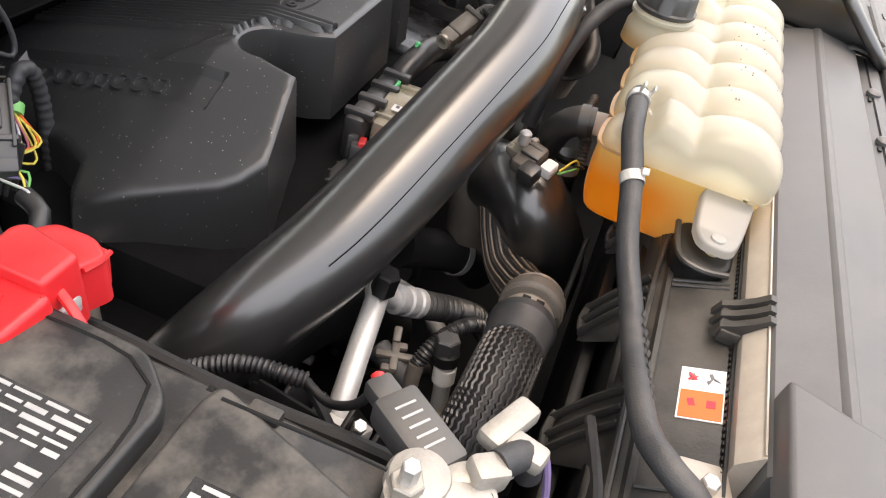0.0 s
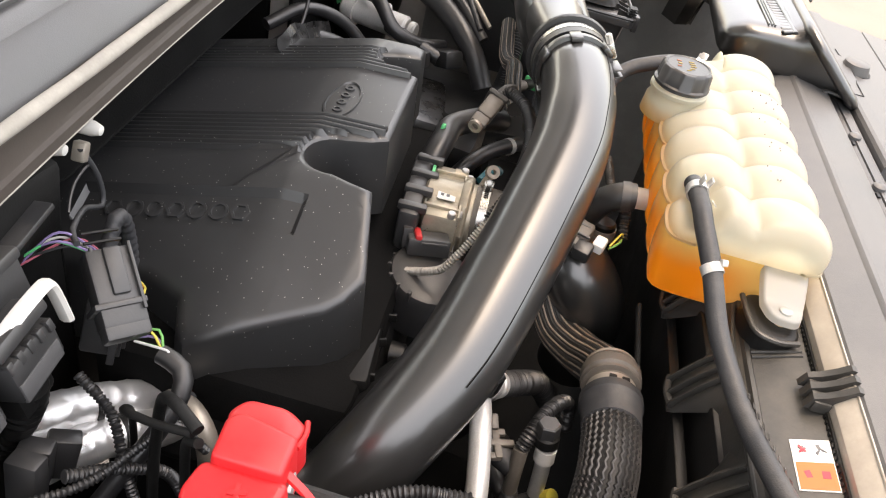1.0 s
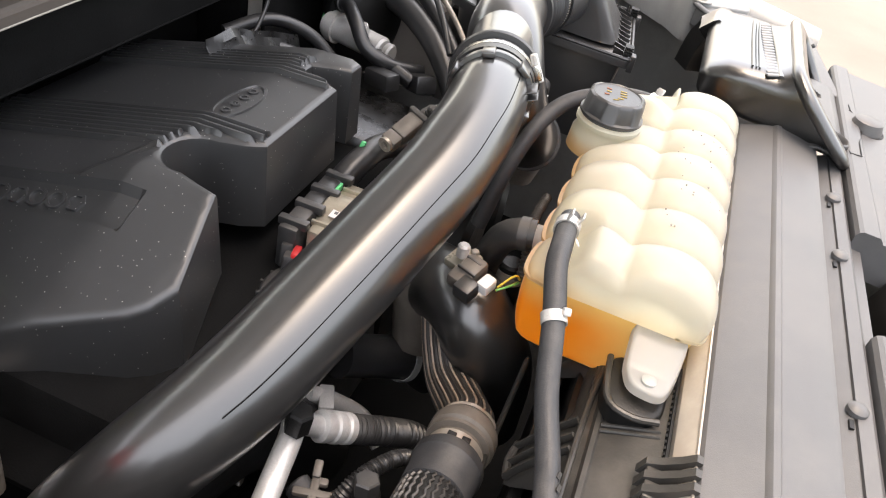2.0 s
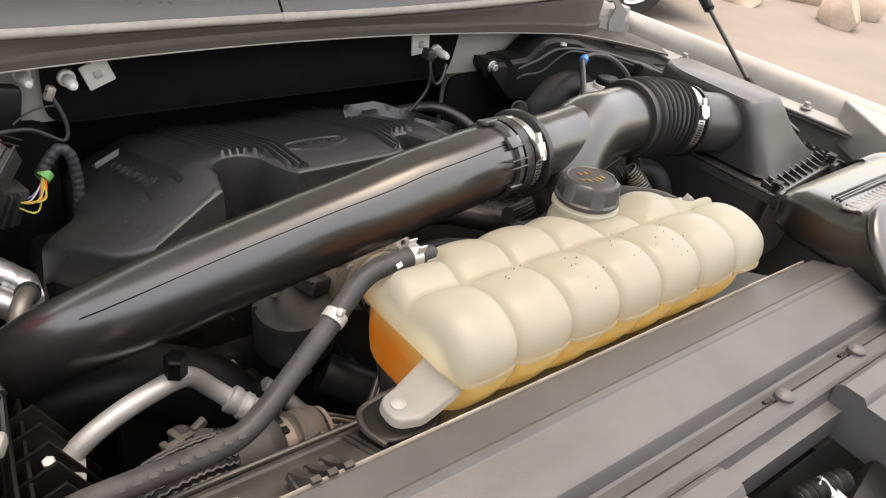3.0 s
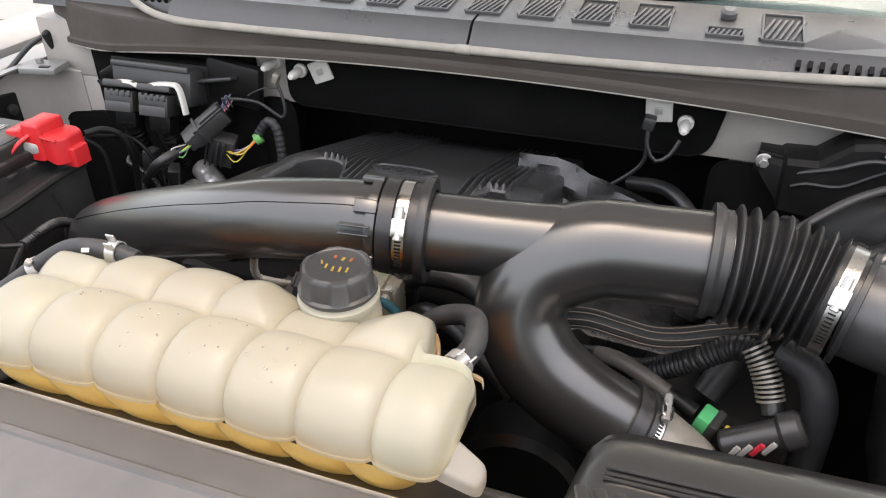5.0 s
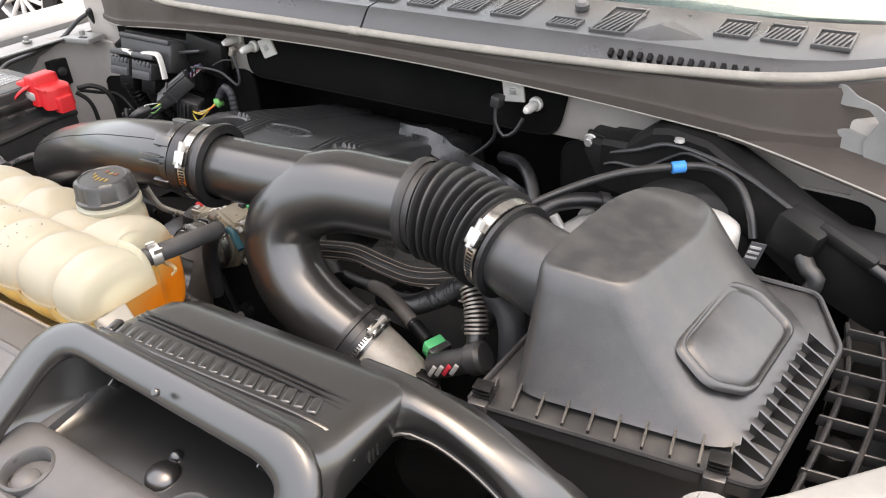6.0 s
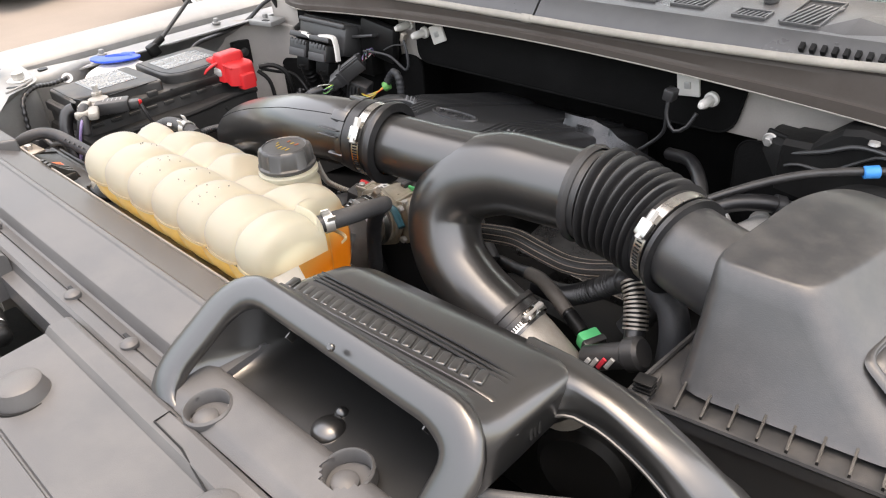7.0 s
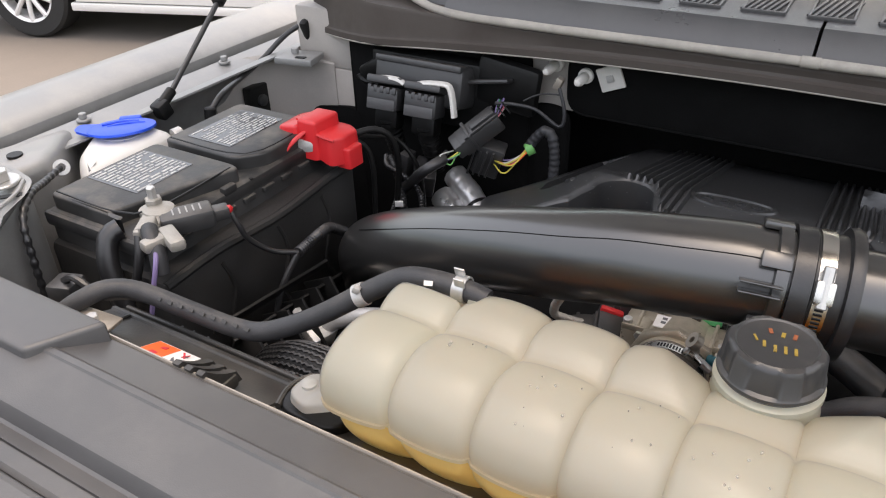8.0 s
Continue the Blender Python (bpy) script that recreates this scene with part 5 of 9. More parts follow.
    bridge(bm, rings)
    part("elbow", bm, "scoop", sc, smooth=50)
    part("elbow_seam", tube(seam[3:], 0.0016, 8, smoothing=False), "scoop", sc)
    part("elbow_rim", tube(rim[3:], 0.0034, 8, smoothing=False), "scoop", sc)
    # ridge and sloped sill below the mouth, with two pins in sunk pockets
    pockets = ((0.319, -0.031), (0.455, 0.000))
    def sill_z(y):
        if y > -0.011:
            return 1.2470 - 0.5 * max(0.0, y + 0.004) - 6.0 * max(0.0, y - 0.004) ** 1.2
        return 1.2470 - 0.14 * (-0.011 - y) - 0.5 * max(0.0, -0.036 - y)
    bm = bmesh.new()
    ys = [-0.047, -0.043, -0.039, -0.036, -0.032, -0.028, -0.024, -0.020, -0.016, -0.013, -0.010, -0.007, -0.004, 0.0, 0.003, 0.006, 0.009]
    grid = [[bm.verts.new((0.266 + 0.0040 * i, y + 0.020 * max(0.0, (0.30 + 0.0040 * i - 0.33)) * 0.45, sill_z(y))) for i in range(63)] for y in ys]
    for ra, rb in zip(grid[:-1], grid[1:]):
        for i in range(62):
            c = (ra[i].co + rb[i + 1].co) / 2
            if all((c.x - px) ** 2 + (c.y - py) ** 2 > 0.0182 ** 2 for px, py in pockets):
                bm.faces.new((ra[i], ra[i + 1], rb[i + 1], rb[i]))
    for v in [v for v in bm.verts if not v.link_faces]:
        bm.verts.remove(v)
    thicken(bm, 0.003)
    part("sill", bm, "trim_grey", sc, smooth=60)
    for px, py in pockets:
        pk = part("pin_pocket", lathe_loop((px, py, 1.2460), (0, -0.1, 1), [(-0.016, 0.0170), (-0.001, 0.0172), (0.0008, 0.0186), (-0.001, 0.0204), (-0.016, 0.0200)], 32), "trim_grey", sc)
        part("pocket_floor", rod((px, py, 1.2310), (px, py, 1.2345), 0.0172, 28), "trim_grey", pk)
        part("push_pin", lathe((px + 0.001, py - 0.004, 1.2345), (0, 0, 1), [(0, 0.0105), (0.004, 0.0105), (0.0062, 0.008), (0.0068, 0.001)], 24), "trim_grey", pk)
    for x, y, r in ((0.403, 0.022, 0.0140), (0.398, 0.040, 0.006)):
        part("dimple", lathe((x, y, 1.2345), (0, -0.1, 1), [(0, r), (0.002, r * 0.95), (0.005, r * 0.7), (0.0066, r * 0.3), (0.0068, 0.0004)], 28), "scoop", sc)
    return sc


build_scoop()


# ---- coolant bottle ----
LOBE_X = [-0.206, -0.146, -0.084, -0.024, 0.035, 0.094, 0.154, 0.206]
SEAM_Z = 1.246


def spaced(pts, k):
    """A smooth line through (y, z) points, at k even steps."""
    p = smooth_path([(y, z, 0) for y, z in pts], 0.0015)
    d = [0.0]
    for a, b in zip(p[:-1], p[1:]):
        d.append(d[-1] + (b - a).length)
    out, i = [], 0
    for n in range(k):
        t = d[-1] * n / (k - 1)
        while i < len(d) - 2 and d[i + 1] < t:
            i += 1
        f = (t - d[i]) / max(1e-9, d[i + 1] - d[i])
        q = p[i].lerp(p[i + 1], min(1.0, f))
        out.append((q.x, q.y))
    return out


# crest and valley sections of the two halves, front to rear and back
CREST = [(0.0985, 1.245), (0.0965, 1.256), (0.098, 1.268), (0.104, 1.279), (0.117, 1.288), (0.135, 1.2925), (0.154, 1.2915), (0.168, 1.286),
         (0.176, 1.2795), (0.184, 1.284), (0.197, 1.2885), (0.213, 1.287), (0.230, 1.280), (0.242, 1.269), (0.247, 1.257), (0.248, 1.245)]
VALLEY = [(0.1055, 1.245), (0.1045, 1.256), (0.107, 1.2655), (0.114, 1.2745), (0.127, 1.2815), (0.143, 1.2845), (0.157, 1.2815), (0.168, 1.2775),
          (0.176, 1.2735), (0.184, 1.2755), (0.197, 1.2800), (0.212, 1.2790), (0.226, 1.2735), (0.236, 1.264), (0.240, 1.255), (0.241, 1.245)]
LOW_CREST = [(0.0990, 1.246), (0.0990, 1.240), (0.1005, 1.231), (0.1045, 1.221), (0.113, 1.207), (0.128, 1.188), (0.146, 1.166), (0.19, 1.163), (0.234, 1.166),
             (0.245, 1.182), (0.249, 1.21), (0.249, 1.232), (0.247, 1.246)]
LOW_VALLEY = [(0.1070, 1.246), (0.1075, 1.240), (0.1105, 1.231), (0.1155, 1.221), (0.123, 1.207), (0.134, 1.189), (0.150, 1.169), (0.19, 1.166), (0.231, 1.169),
              (0.240, 1.184), (0.243, 1.21), (0.243, 1.232), (0.242, 1.246)]


def bottle_shell(crest, valley, k=46, inset=0.0, sharp=0.42, upper=True):
    """A lobed half shell: sections between crest and valley, closed at both ends."""
    c, v = spaced(crest, k), spaced(valley, k)
    bm = bmesh.new()
    rings = []
    per = 16
    x0, x1 = LOBE_X[0] + inset * 3, LOBE_X[-1] - inset * 8
    for n in range(len(LOBE_X) - 1):
        for i in range(per + (1 if n == len(LOBE_X) - 2 else 0)):
            ph = i / per
            x = LOBE_X[n] + (LOBE_X[n + 1] - LOBE_X[n]) * ph
            x = x0 + (x - LOBE_X[0]) * (x1 - x0) / (LOBE_X[-1] - LOBE_X[0])
            lobe = max(0.0, math.sin(math.pi * ph)) ** sharp
            first, last = (n == 0 and ph < 0.5), (n == len(LOBE_X) - 2 and ph > 0.5)
            end = 1.0
            if first or last:
                e = max(0.0, min(1.0, (x - x0 if first else x1 - x) / 0.024))
                end = (1 - (1 - e) ** 2.6) ** (1 / 2.6)
                lobe = 1.0
            ring = []
            for (cy, cz), (vy, vz) in zip(c, v):
                y, z = vy + (cy - vy) * lobe, vz + (cz - vz) * lobe
                y = 0.165 + (y - 0.165) * (0.72 + 0.28 * end)
                z = SEAM_Z + (z - SEAM_Z) * (0.55 + 0.45 * end)
                if x > 0.15 and y > 0.172:
                    q = min(1.0, (x - 0.15) / 0.018)
                    q = q * q * (3 - 2 * q)
                    y = 0.172 + (y - 0.172) * (1 - (0.86 if upper else 0.5) * q)
                if upper and x < -0.135 and y > 0.205:
                    q = min(1.0, (-0.135 - x) / 0.015)
                    z = SEAM_Z + (z - SEAM_Z) * (1 - 0.5 * q * min(1.0, (y - 0.205) / 0.012))
                if upper:
                    dc = math.hypot(x - 0.066, y - 0.236)
                    z -= 0.017 * max(0.0, 1 - (dc / 0.066) ** 2) * min(1.0, (z - SEAM_Z) / 0.02)
                ring.append(bm.verts.new((x, y, z)))
            rings.append(ring)
    bridge(bm, rings, False, False)
    bm.faces.new(list(reversed(rings[0])))
    bm.faces.new(rings[-1])
    return bm


def seam_band(out, h):
    """The thin weld flange that follows the lobes, round the open middle."""
    bm = bmesh.new()
    def run(edges):
        rings = []
        for n in range(len(LOBE_X) - 1):
            for i in range(16 + (1 if n == len(LOBE_X) - 2 else 0)):
                ph = i / 16
                x = LOBE_X[n] + (LOBE_X[n + 1] - LOBE_X[n]) * ph
                lobe = max(0.0, math.sin(math.pi * ph)) ** 0.42
                first, last = (n == 0 and ph < 0.5), (n == len(LOBE_X) - 2 and ph > 0.5)
                end = 1.0
                if first or last:
                    e = min(1.0, (x - LOBE_X[0] if first else LOBE_X[-1] - x) / 0.024)
                    end = (1 - (1 - e) ** 2.6) ** (1 / 2.6)
                    lobe = 1.0
                ring = []
                for cy, cz in edges:
                    vy = cy + (0.007 if cy < 0.15 else -0.007)
                    y = 0.165 + (vy + (cy - vy) * lobe - 0.165) * (0.72 + 0.28 * end)
                    if x > 0.15 and y > 0.172:
                        q = min(1.0, (x - 0.15) / 0.018)
                        y = 0.172 + (y - 0.172) * (1 - 0.5 * q * q * (3 - 2 * q))
                    ring.append(bm.verts.new((x, y, cz)))
                rings.append(ring)
        bridge(bm, rings, True, True)
    lo, hi = SEAM_Z - h, SEAM_Z + h
    run([(0.0985 - out, lo), (0.0985 - out, hi), (0.1035, hi), (0.1035, lo)])
    run([(0.244, lo), (0.244, hi), (0.249 + out, hi), (0.249 + out, lo)])
    return bm


def build_bottle():
    bt = thing("coolant_bottle", (0.01, 0.176, 1.163), "milky plastic coolant bottle half full of orange coolant", "coolant bottle")
    up = part("upper_shell", bottle_shell(CREST, VALLEY), "bottle", bt, smooth=75)
    part("lower_shell", bottle_shell(LOW_CREST, LOW_VALLEY, 40, 0.004, 0.5, False), "coolant_shell", bt, "lower shell tinted orange by the coolant inside", smooth=75)
    part("seam_flange", seam_band(0.0022, 0.0014), "bottle", bt, smooth=30)
    # condensed drops under the skin of the lobes
    rng = random.Random(5)
    bm = bmesh.new()
    for xm, count in ((-0.112, 4), (-0.052, 9), (0.006, 7), (0.064, 10)):
        for i in range(count):
            x, y = xm + rng.gauss(0, 0.010), 0.112 + 0.05 * rng.random()
            z = 1.2925 - 0.0135 * ((0.140 - y) / 0.036) ** 2 if y < 0.14 else 1.2925
            bmesh.ops.create_uvsphere(bm, u_segments=7, v_segments=4, radius=0.0005 + 0.0006 * rng.random(), matrix=Matrix.Translation((x, y, z + 0.0003)))
    part("drops", bm, "drop", up, "fine condensed drops", kind="stuff")
    # mounting ears
    part("mounting_ear", plateau(rounded([(-0.250, 0.116), (-0.228, 0.109), (-0.192, 0.107), (-0.192, 0.152), (-0.226, 0.149), (-0.248, 0.142)], 0.010, 5), lambda x, y: 1.2225 + 0.60 * max(0, x + 0.228), 0.008, 0.003, taper=0.001), "ear", bt, "milky mounting ear")
    part("ear_peg", lathe((-0.238, 0.129, 1.2235), (0, 0, 1), [(-0.002, 0.0062), (0.0012, 0.0062), (0.0022, 0.004)], 14), "ear", bt)
    part("ear_foot", rod((-0.236, 0.128, 1.200), (-0.236, 0.128, 1.208), 0.0065, 14, bevel=0.001), "bottle", bt)
    part("mounting_ear", plateau(rounded([(0.195, 0.108), (0.230, 0.114), (0.230, 0.136), (0.195, 0.145)], 0.008, 5), lambda x, y: 1.2265 + 0.5 * max(0, 0.245 - x), 0.012, 0.004), "ear", bt, "milky mounting ear")
    # neck and cap
    c = V(0.066, 0.236, 1.262)
    part("neck", lathe(c, (0, 0, 1), [(-0.02, 0.036), (0.000, 0.035), (0.006, 0.032), (0.011, 0.032), (0.0125, 0.0348), (0.0165, 0.0348), (0.018, 0.032), (0.021, 0.030)], 40), "bottle", bt)
    bm = bmesh.new()
    prof = [(0.0195, 0.0315), (0.022, 0.0335), (0.0245, 0.0335), (0.026, 0.0312), (0.0415, 0.0298), (0.0445, 0.028), (0.0455, 0.0255), (0.0445, 0.0242), (0.0445, 0.0005)]
    rings = []
    for h, r in prof:
        ring = []
        for i in range(96):
            w = 2 * math.pi * i / 96
            q = r
            if 0.026 <= h <= 0.0450 and r > 0.027:
                q = r + 0.0012 * max(-0.5, min(1.0, 3 * math.cos(w * 6)))
            ring.append(bm.verts.new((c.x + q * math.cos(w), c.y + q * math.sin(w), c.z + h)))
        rings.append(ring)
    bridge(bm, rings)
    cap = part("cap", bm, "connector", bt, "grey-black screw cap with yellow marks", smooth=35)
    for dx, dy, w, l, r in ((0.000, -0.006, 0.004, 0.011, 10), (0.006, -0.005, 0.004, 0.012, 10), (0.012, -0.004, 0.004, 0.011, 10), (-0.007, -0.004, 0.004, 0.010, 12),
                            (0.002, 0.010, 0.005, 0.008, 0), (0.009, 0.011, 0.005, 0.009, 0), (-0.006, 0.011, 0.005, 0.008, 20), (-0.013, 0.0, 0.003, 0.010, 30)):
        part("printed_mark", box((c.x + dx, c.y + dy, c.z + 0.0448), (w * 0.5, l * 0.62, 0.0005), (0, 0, r), 0), "faded_orange" if dy > 0.0105 else "yellow", cap, smooth=0)
    # hose stubs
    part("stub", rod((-0.10, 0.227, 1.266), (-0.15, 0.228, 1.270), 0.0085, 16), "bottle", bt)
    part("stub", rod((0.160, 0.160, 1.256), (0.183, 0.193, 1.263), 0.0085, 16), "bottle", bt)
    part("lower_stub", rod((-0.058, 0.240, 1.192), (-0.058, 0.266, 1.189), 0.0125, 18), "ear", bt)
    return bt


build_bottle()


# ---- hoses on the bottle ----
def build_bottle_hoses():
    h = thing("coolant_hose", (-0.33, 0.18, 1.19), "thick grey-black rubber coolant hose with pale clips", "hose", "coolant hoses")
    path = [(-0.138, 0.2305, 1.272), (-0.158, 0.23, 1.276), (-0.187, 0.228, 1.277), (-0.213, 0.225, 1.272), (-0.245, 0.213, 1.253), (-0.290, 0.198, 1.222), (-0.332, 0.181, 1.203),
            (-0.362, 0.174, 1.2005), (-0.406, 0.167, 1.207), (-0.462, 0.156, 1.218), (-0.486, 0.140, 1.222), (-0.500, 0.118, 1.217), (-0.52, 0.10, 1.20)]
    part("pipe", tube(path, 0.0090, 20, 0.006), "rubber", h)
    spring_clip(h, (-0.160, 0.230, 1.2765), (1, 0.05, 0.0), 0.0094, (0.1, -0.3, 0.95))
    part("band", ring_band((-0.2465, 0.2125, 1.252), (0.85, 0.38, 0.45), 0.0092, 0.009, 0.001, 24), "alloy", h, "dull metal crimp band")
    part("band_lug", box((-0.2455, 0.2055, 1.262), (0.006, 0.006, 0.006), (0, 30, 20), 0.001), "alloy", h)
    part("arrow_mark", box((-0.183, 0.2175, 1.2815), (0.007, 0.004, 0.0008), (48, 0, 20), 0), "white", h, smooth=0)
    for i in range(9):
        k = i / 8
        p = V(-0.345, 0.1705, 1.2075).lerp(V(-0.435, 0.1555, 1.2190), k)
        part("printed_mark", box(tuple(p), (0.006, 0.0032, 0.0006), (40, 0, -7), 0), "tank", h, smooth=0)
    h2 = thing("coolant_hose", (0.12, 0.28, 1.2), "short black rubber hose from the bottle under the duct", "hose", "coolant hoses")
    path = [(0.175, 0.182, 1.261), (0.184, 0.197, 1.263), (0.188, 0.227, 1.260), (0.182, 0.255, 1.253), (0.172, 0.282, 1.243), (0.153, 0.302, 1.230), (0.12, 0.318, 1.205), (0.09, 0.33, 1.16), (0.07, 0.34, 1.09)]
    part("pipe", tube(path, 0.0098, 20, 0.006), "rubber", h2)
    spring_clip(h2, (0.1845, 0.199, 1.263), (0.35, 0.93, 0.05), 0.0102, (0.5, -0.2, 0.8))
    h3 = thing("coolant_hose", (0.0, 0.32, 1.15), "black rubber hose from the bottle's lower stub", "hose", "coolant hoses")
    part("pipe", tube([(-0.058, 0.260, 1.190), (-0.058, 0.276, 1.186), (-0.050, 0.293, 1.165), (-0.035, 0.303, 1.12), (-0.02, 0.31, 1.05)], 0.0160, 20, 0.006), "bellows", h3)
    part("clip", ring_band((-0.058, 0.270, 1.188), (0, 1, -0.2), 0.0163, 0.010, 0.0012, 28), "connector", h3, "dark spring clip")


build_bottle_hoses()


# ---- radiator ----
def build_radiator():
    r = thing("radiator", (-0.08, 0.16, 0.75), "black plastic radiator top with ribbed brackets and a warning label", "radiator")
    part("core", box((-0.08, 0.15, 0.95), (0.82, 0.05, 0.40), bevel=0.004), "dark", r)
    prof = [(0.1012, 1.140), (0.1012, 1.196), (0.1030, 1.2035), (0.1490, 1.1865), (0.1510, 1.1880), (0.1545, 1.1872), (0.1565, 1.1830), (0.1620, 1.1795), (0.168, 1.168), (0.170, 1.140)]
    part("tank", extrude_profile(prof, -0.505, 0.272), "tank", r, smooth=25)
    part("inner_lip", tube([(-0.50, 0.1635, 1.1810), (-0.35, 0.1640, 1.1810), (-0.245, 0.1625, 1.1815), (-0.20, 0.158, 1.1860)], 0.0026, 8, 0.02), "tank", r)
    part("outer_lip", extrude_profile([(0.1014, 1.200), (0.1014, 1.2085), (0.1036, 1.2085), (0.1040, 1.200)], -0.50, -0.19), "dark", r, smooth=25)
    for i in range(46):
        part("lip_notch", box((-0.484 + i * 0.0062, 0.1043, 1.2050), (0.0030, 0.0010, 0.0030), bevel=0), "dark", r, smooth=0)
    for x in (-0.262, -0.268, -0.476):
        part("step", tube([(x, 0.108, 1.2020), (x - 0.001, 0.130, 1.1945), (x - 0.003, 0.150, 1.1880)], 0.0016, 6, 0.01), "tank", r)
    pad = part("seat_pad", slab(rounded([(-0.262, 0.110), (-0.200, 0.108), (-0.200, 0.160), (-0.262, 0.154)], 0.020, 6), 1.180, 1.2075, 0.003), "dark", r)
    part("pad_rim", tube([(-0.258, 0.112, 1.206), (-0.2635, 0.132, 1.206), (-0.257, 0.151, 1.206), (-0.235, 0.157, 1.206), (-0.206, 0.159, 1.206)], 0.0028, 8, 0.006), "tank", pad)
    # clip that holds the tank to the rail: three hooked ribs
    clip = part("rail_clip", box((-0.3205, 0.109, 1.2095), (0.036, 0.016, 0.012), (0, 0, 0), 0.002), "tank", r)
    for i in range(3):
        x = -0.333 + i * 0.0125
        part("clip_rib", extrude_profile([(0.122, 1.205), (0.118, 1.2165), (0.108, 1.2215), (0.098, 1.2290), (0.090, 1.2370), (0.0855, 1.2365), (0.086, 1.2335), (0.092, 1.2290), (0.1012, 1.2165), (0.1025, 1.206)], x - 0.0034, x + 0.0034), "tank", clip, smooth=20)
    # fan shroud: a scalloped apron with ribbed arms reaching down and inwards
    arms = ((-0.140, 0.030), (-0.275, 0.030), (-0.410, 0.032))
    def reach(x):
        w = 0.0
        for c, h in arms:
            d = max(0.0, abs(x - c) - h * 0.62) / 0.034
            w = max(w, max(0.0, 1 - d) ** 1.6)
        return w
    bm = bmesh.new()
    rows = []
    for i in range(97):
        x = -0.468 + i * 0.004
        w = reach(x)
        top = 0.24 + 0.76 * w
        rows.append([bm.verts.new((x, 0.164 + (0.012 + 0.026 * w) * (top * j / 8), 1.178 - 0.064 * top * j / 8 - 0.004 * (1 if j == 8 else 0))) for j in range(9)])
    bridge(bm, rows, False, False)
    thicken(bm, 0.0028)
    ap = part("shroud_apron", bm, "tank", r, smooth=40)
    for c, h in arms:
        for k in (-1, -0.2, 0.75):
            x = c + k * h * 0.6
            part("arm_rib", tube([(x, 0.166, 1.180), (x + 0.001, 0.184, 1.154), (x, 0.203, 1.122)], 0.0022, 6, 0.02, flat=1.6), "tank", ap)
        part("arm_lip", tube([(c - h * 0.62, 0.2015, 1.121), (c, 0.2045, 1.120), (c + h * 0.62, 0.2015, 1.122)], 0.0036, 8, 0.01), "tank", ap)
    part("shroud", box((-0.10, 0.190, 0.98), (0.78, 0.012, 0.26), bevel=0.003), "dark", r)
    part("core_edge", tube([(-0.47, 0.226, 1.070), (-0.30, 0.224, 1.086), (-0.13, 0.222, 1.096)], 0.0028, 8, 0.03, flat=2.2), "tank", r)
    # warning label
    lab = part("warning_label", box((-0.3910, 0.1190, 1.1982), (0.050, 0.030, 0.0008), (-20.5, 0, 0), 0), "paper", r, "white and orange warning label", smooth=0)
    def on_label(x, y, h):
        return (x, 0.1190 + (y - 0.1190) * 0.937, 1.1982 + h - (y - 0.1190) * 0.350)
    part("label_field", box(on_label(-0.4020, 0.1190, 0.0006), (0.026, 0.028, 0.0006), (-20.5, 0, 0), 0), "orange", lab, smooth=0)
    for k in range(3):
        w = radians(20 + 120 * k)
        part("fan_mark", box(on_label(-0.3765 + 0.0030 * math.cos(w), 0.1125 + 0.0030 * math.sin(w), 0.0007), (0.0052, 0.0026, 0.0005), (-20.5, 0, 20 + 120 * k), 0), "ink", lab, smooth=0)
    part("fan_mark", box(on_label(-0.3765, 0.1255, 0.0006), (0.0070, 0.0040, 0.0005), (-20.5, 0, 30), 0), "ink", lab, smooth=0)
    part("cross_mark", box(on_label(-0.3765, 0.1255, 0.0009), (0.010, 0.0018, 0.0005), (-20.5, 0, 45), 0), "label_red", lab, smooth=0)
    part("cross_mark", box(on_label(-0.3765, 0.1255, 0.0011), (0.010, 0.0018, 0.0005), (-20.5, 0, -45), 0), "label_red", lab, smooth=0)
    part("warning_mark", box(on_label(-0.401, 0.1255, 0.0010), (0.007, 0.0045, 0.0004), (-20.5, 0, 15), 0), "label_red", lab, smooth=0)
    part("warning_mark", box(on_label(-0.401, 0.1125, 0.0010), (0.007, 0.0060, 0.0004), (-20.5, 0, 0), 0), "label_red", lab, smooth=0)
    # metal end bracket and bolt
    eb = part("end_bracket", box((-0.475, 0.112, 1.206), (0.040, 0.030, 0.004), (0, 6, 10), 0.001), "rail", r, "bare metal bracket at the rail end")
    part("bracket_bolt", rod((-0.475, 0.112, 1.207), (-0.475, 0.112, 1.215), 0.006, 6, bevel=0.001), "zinc", eb)


build_radiator()



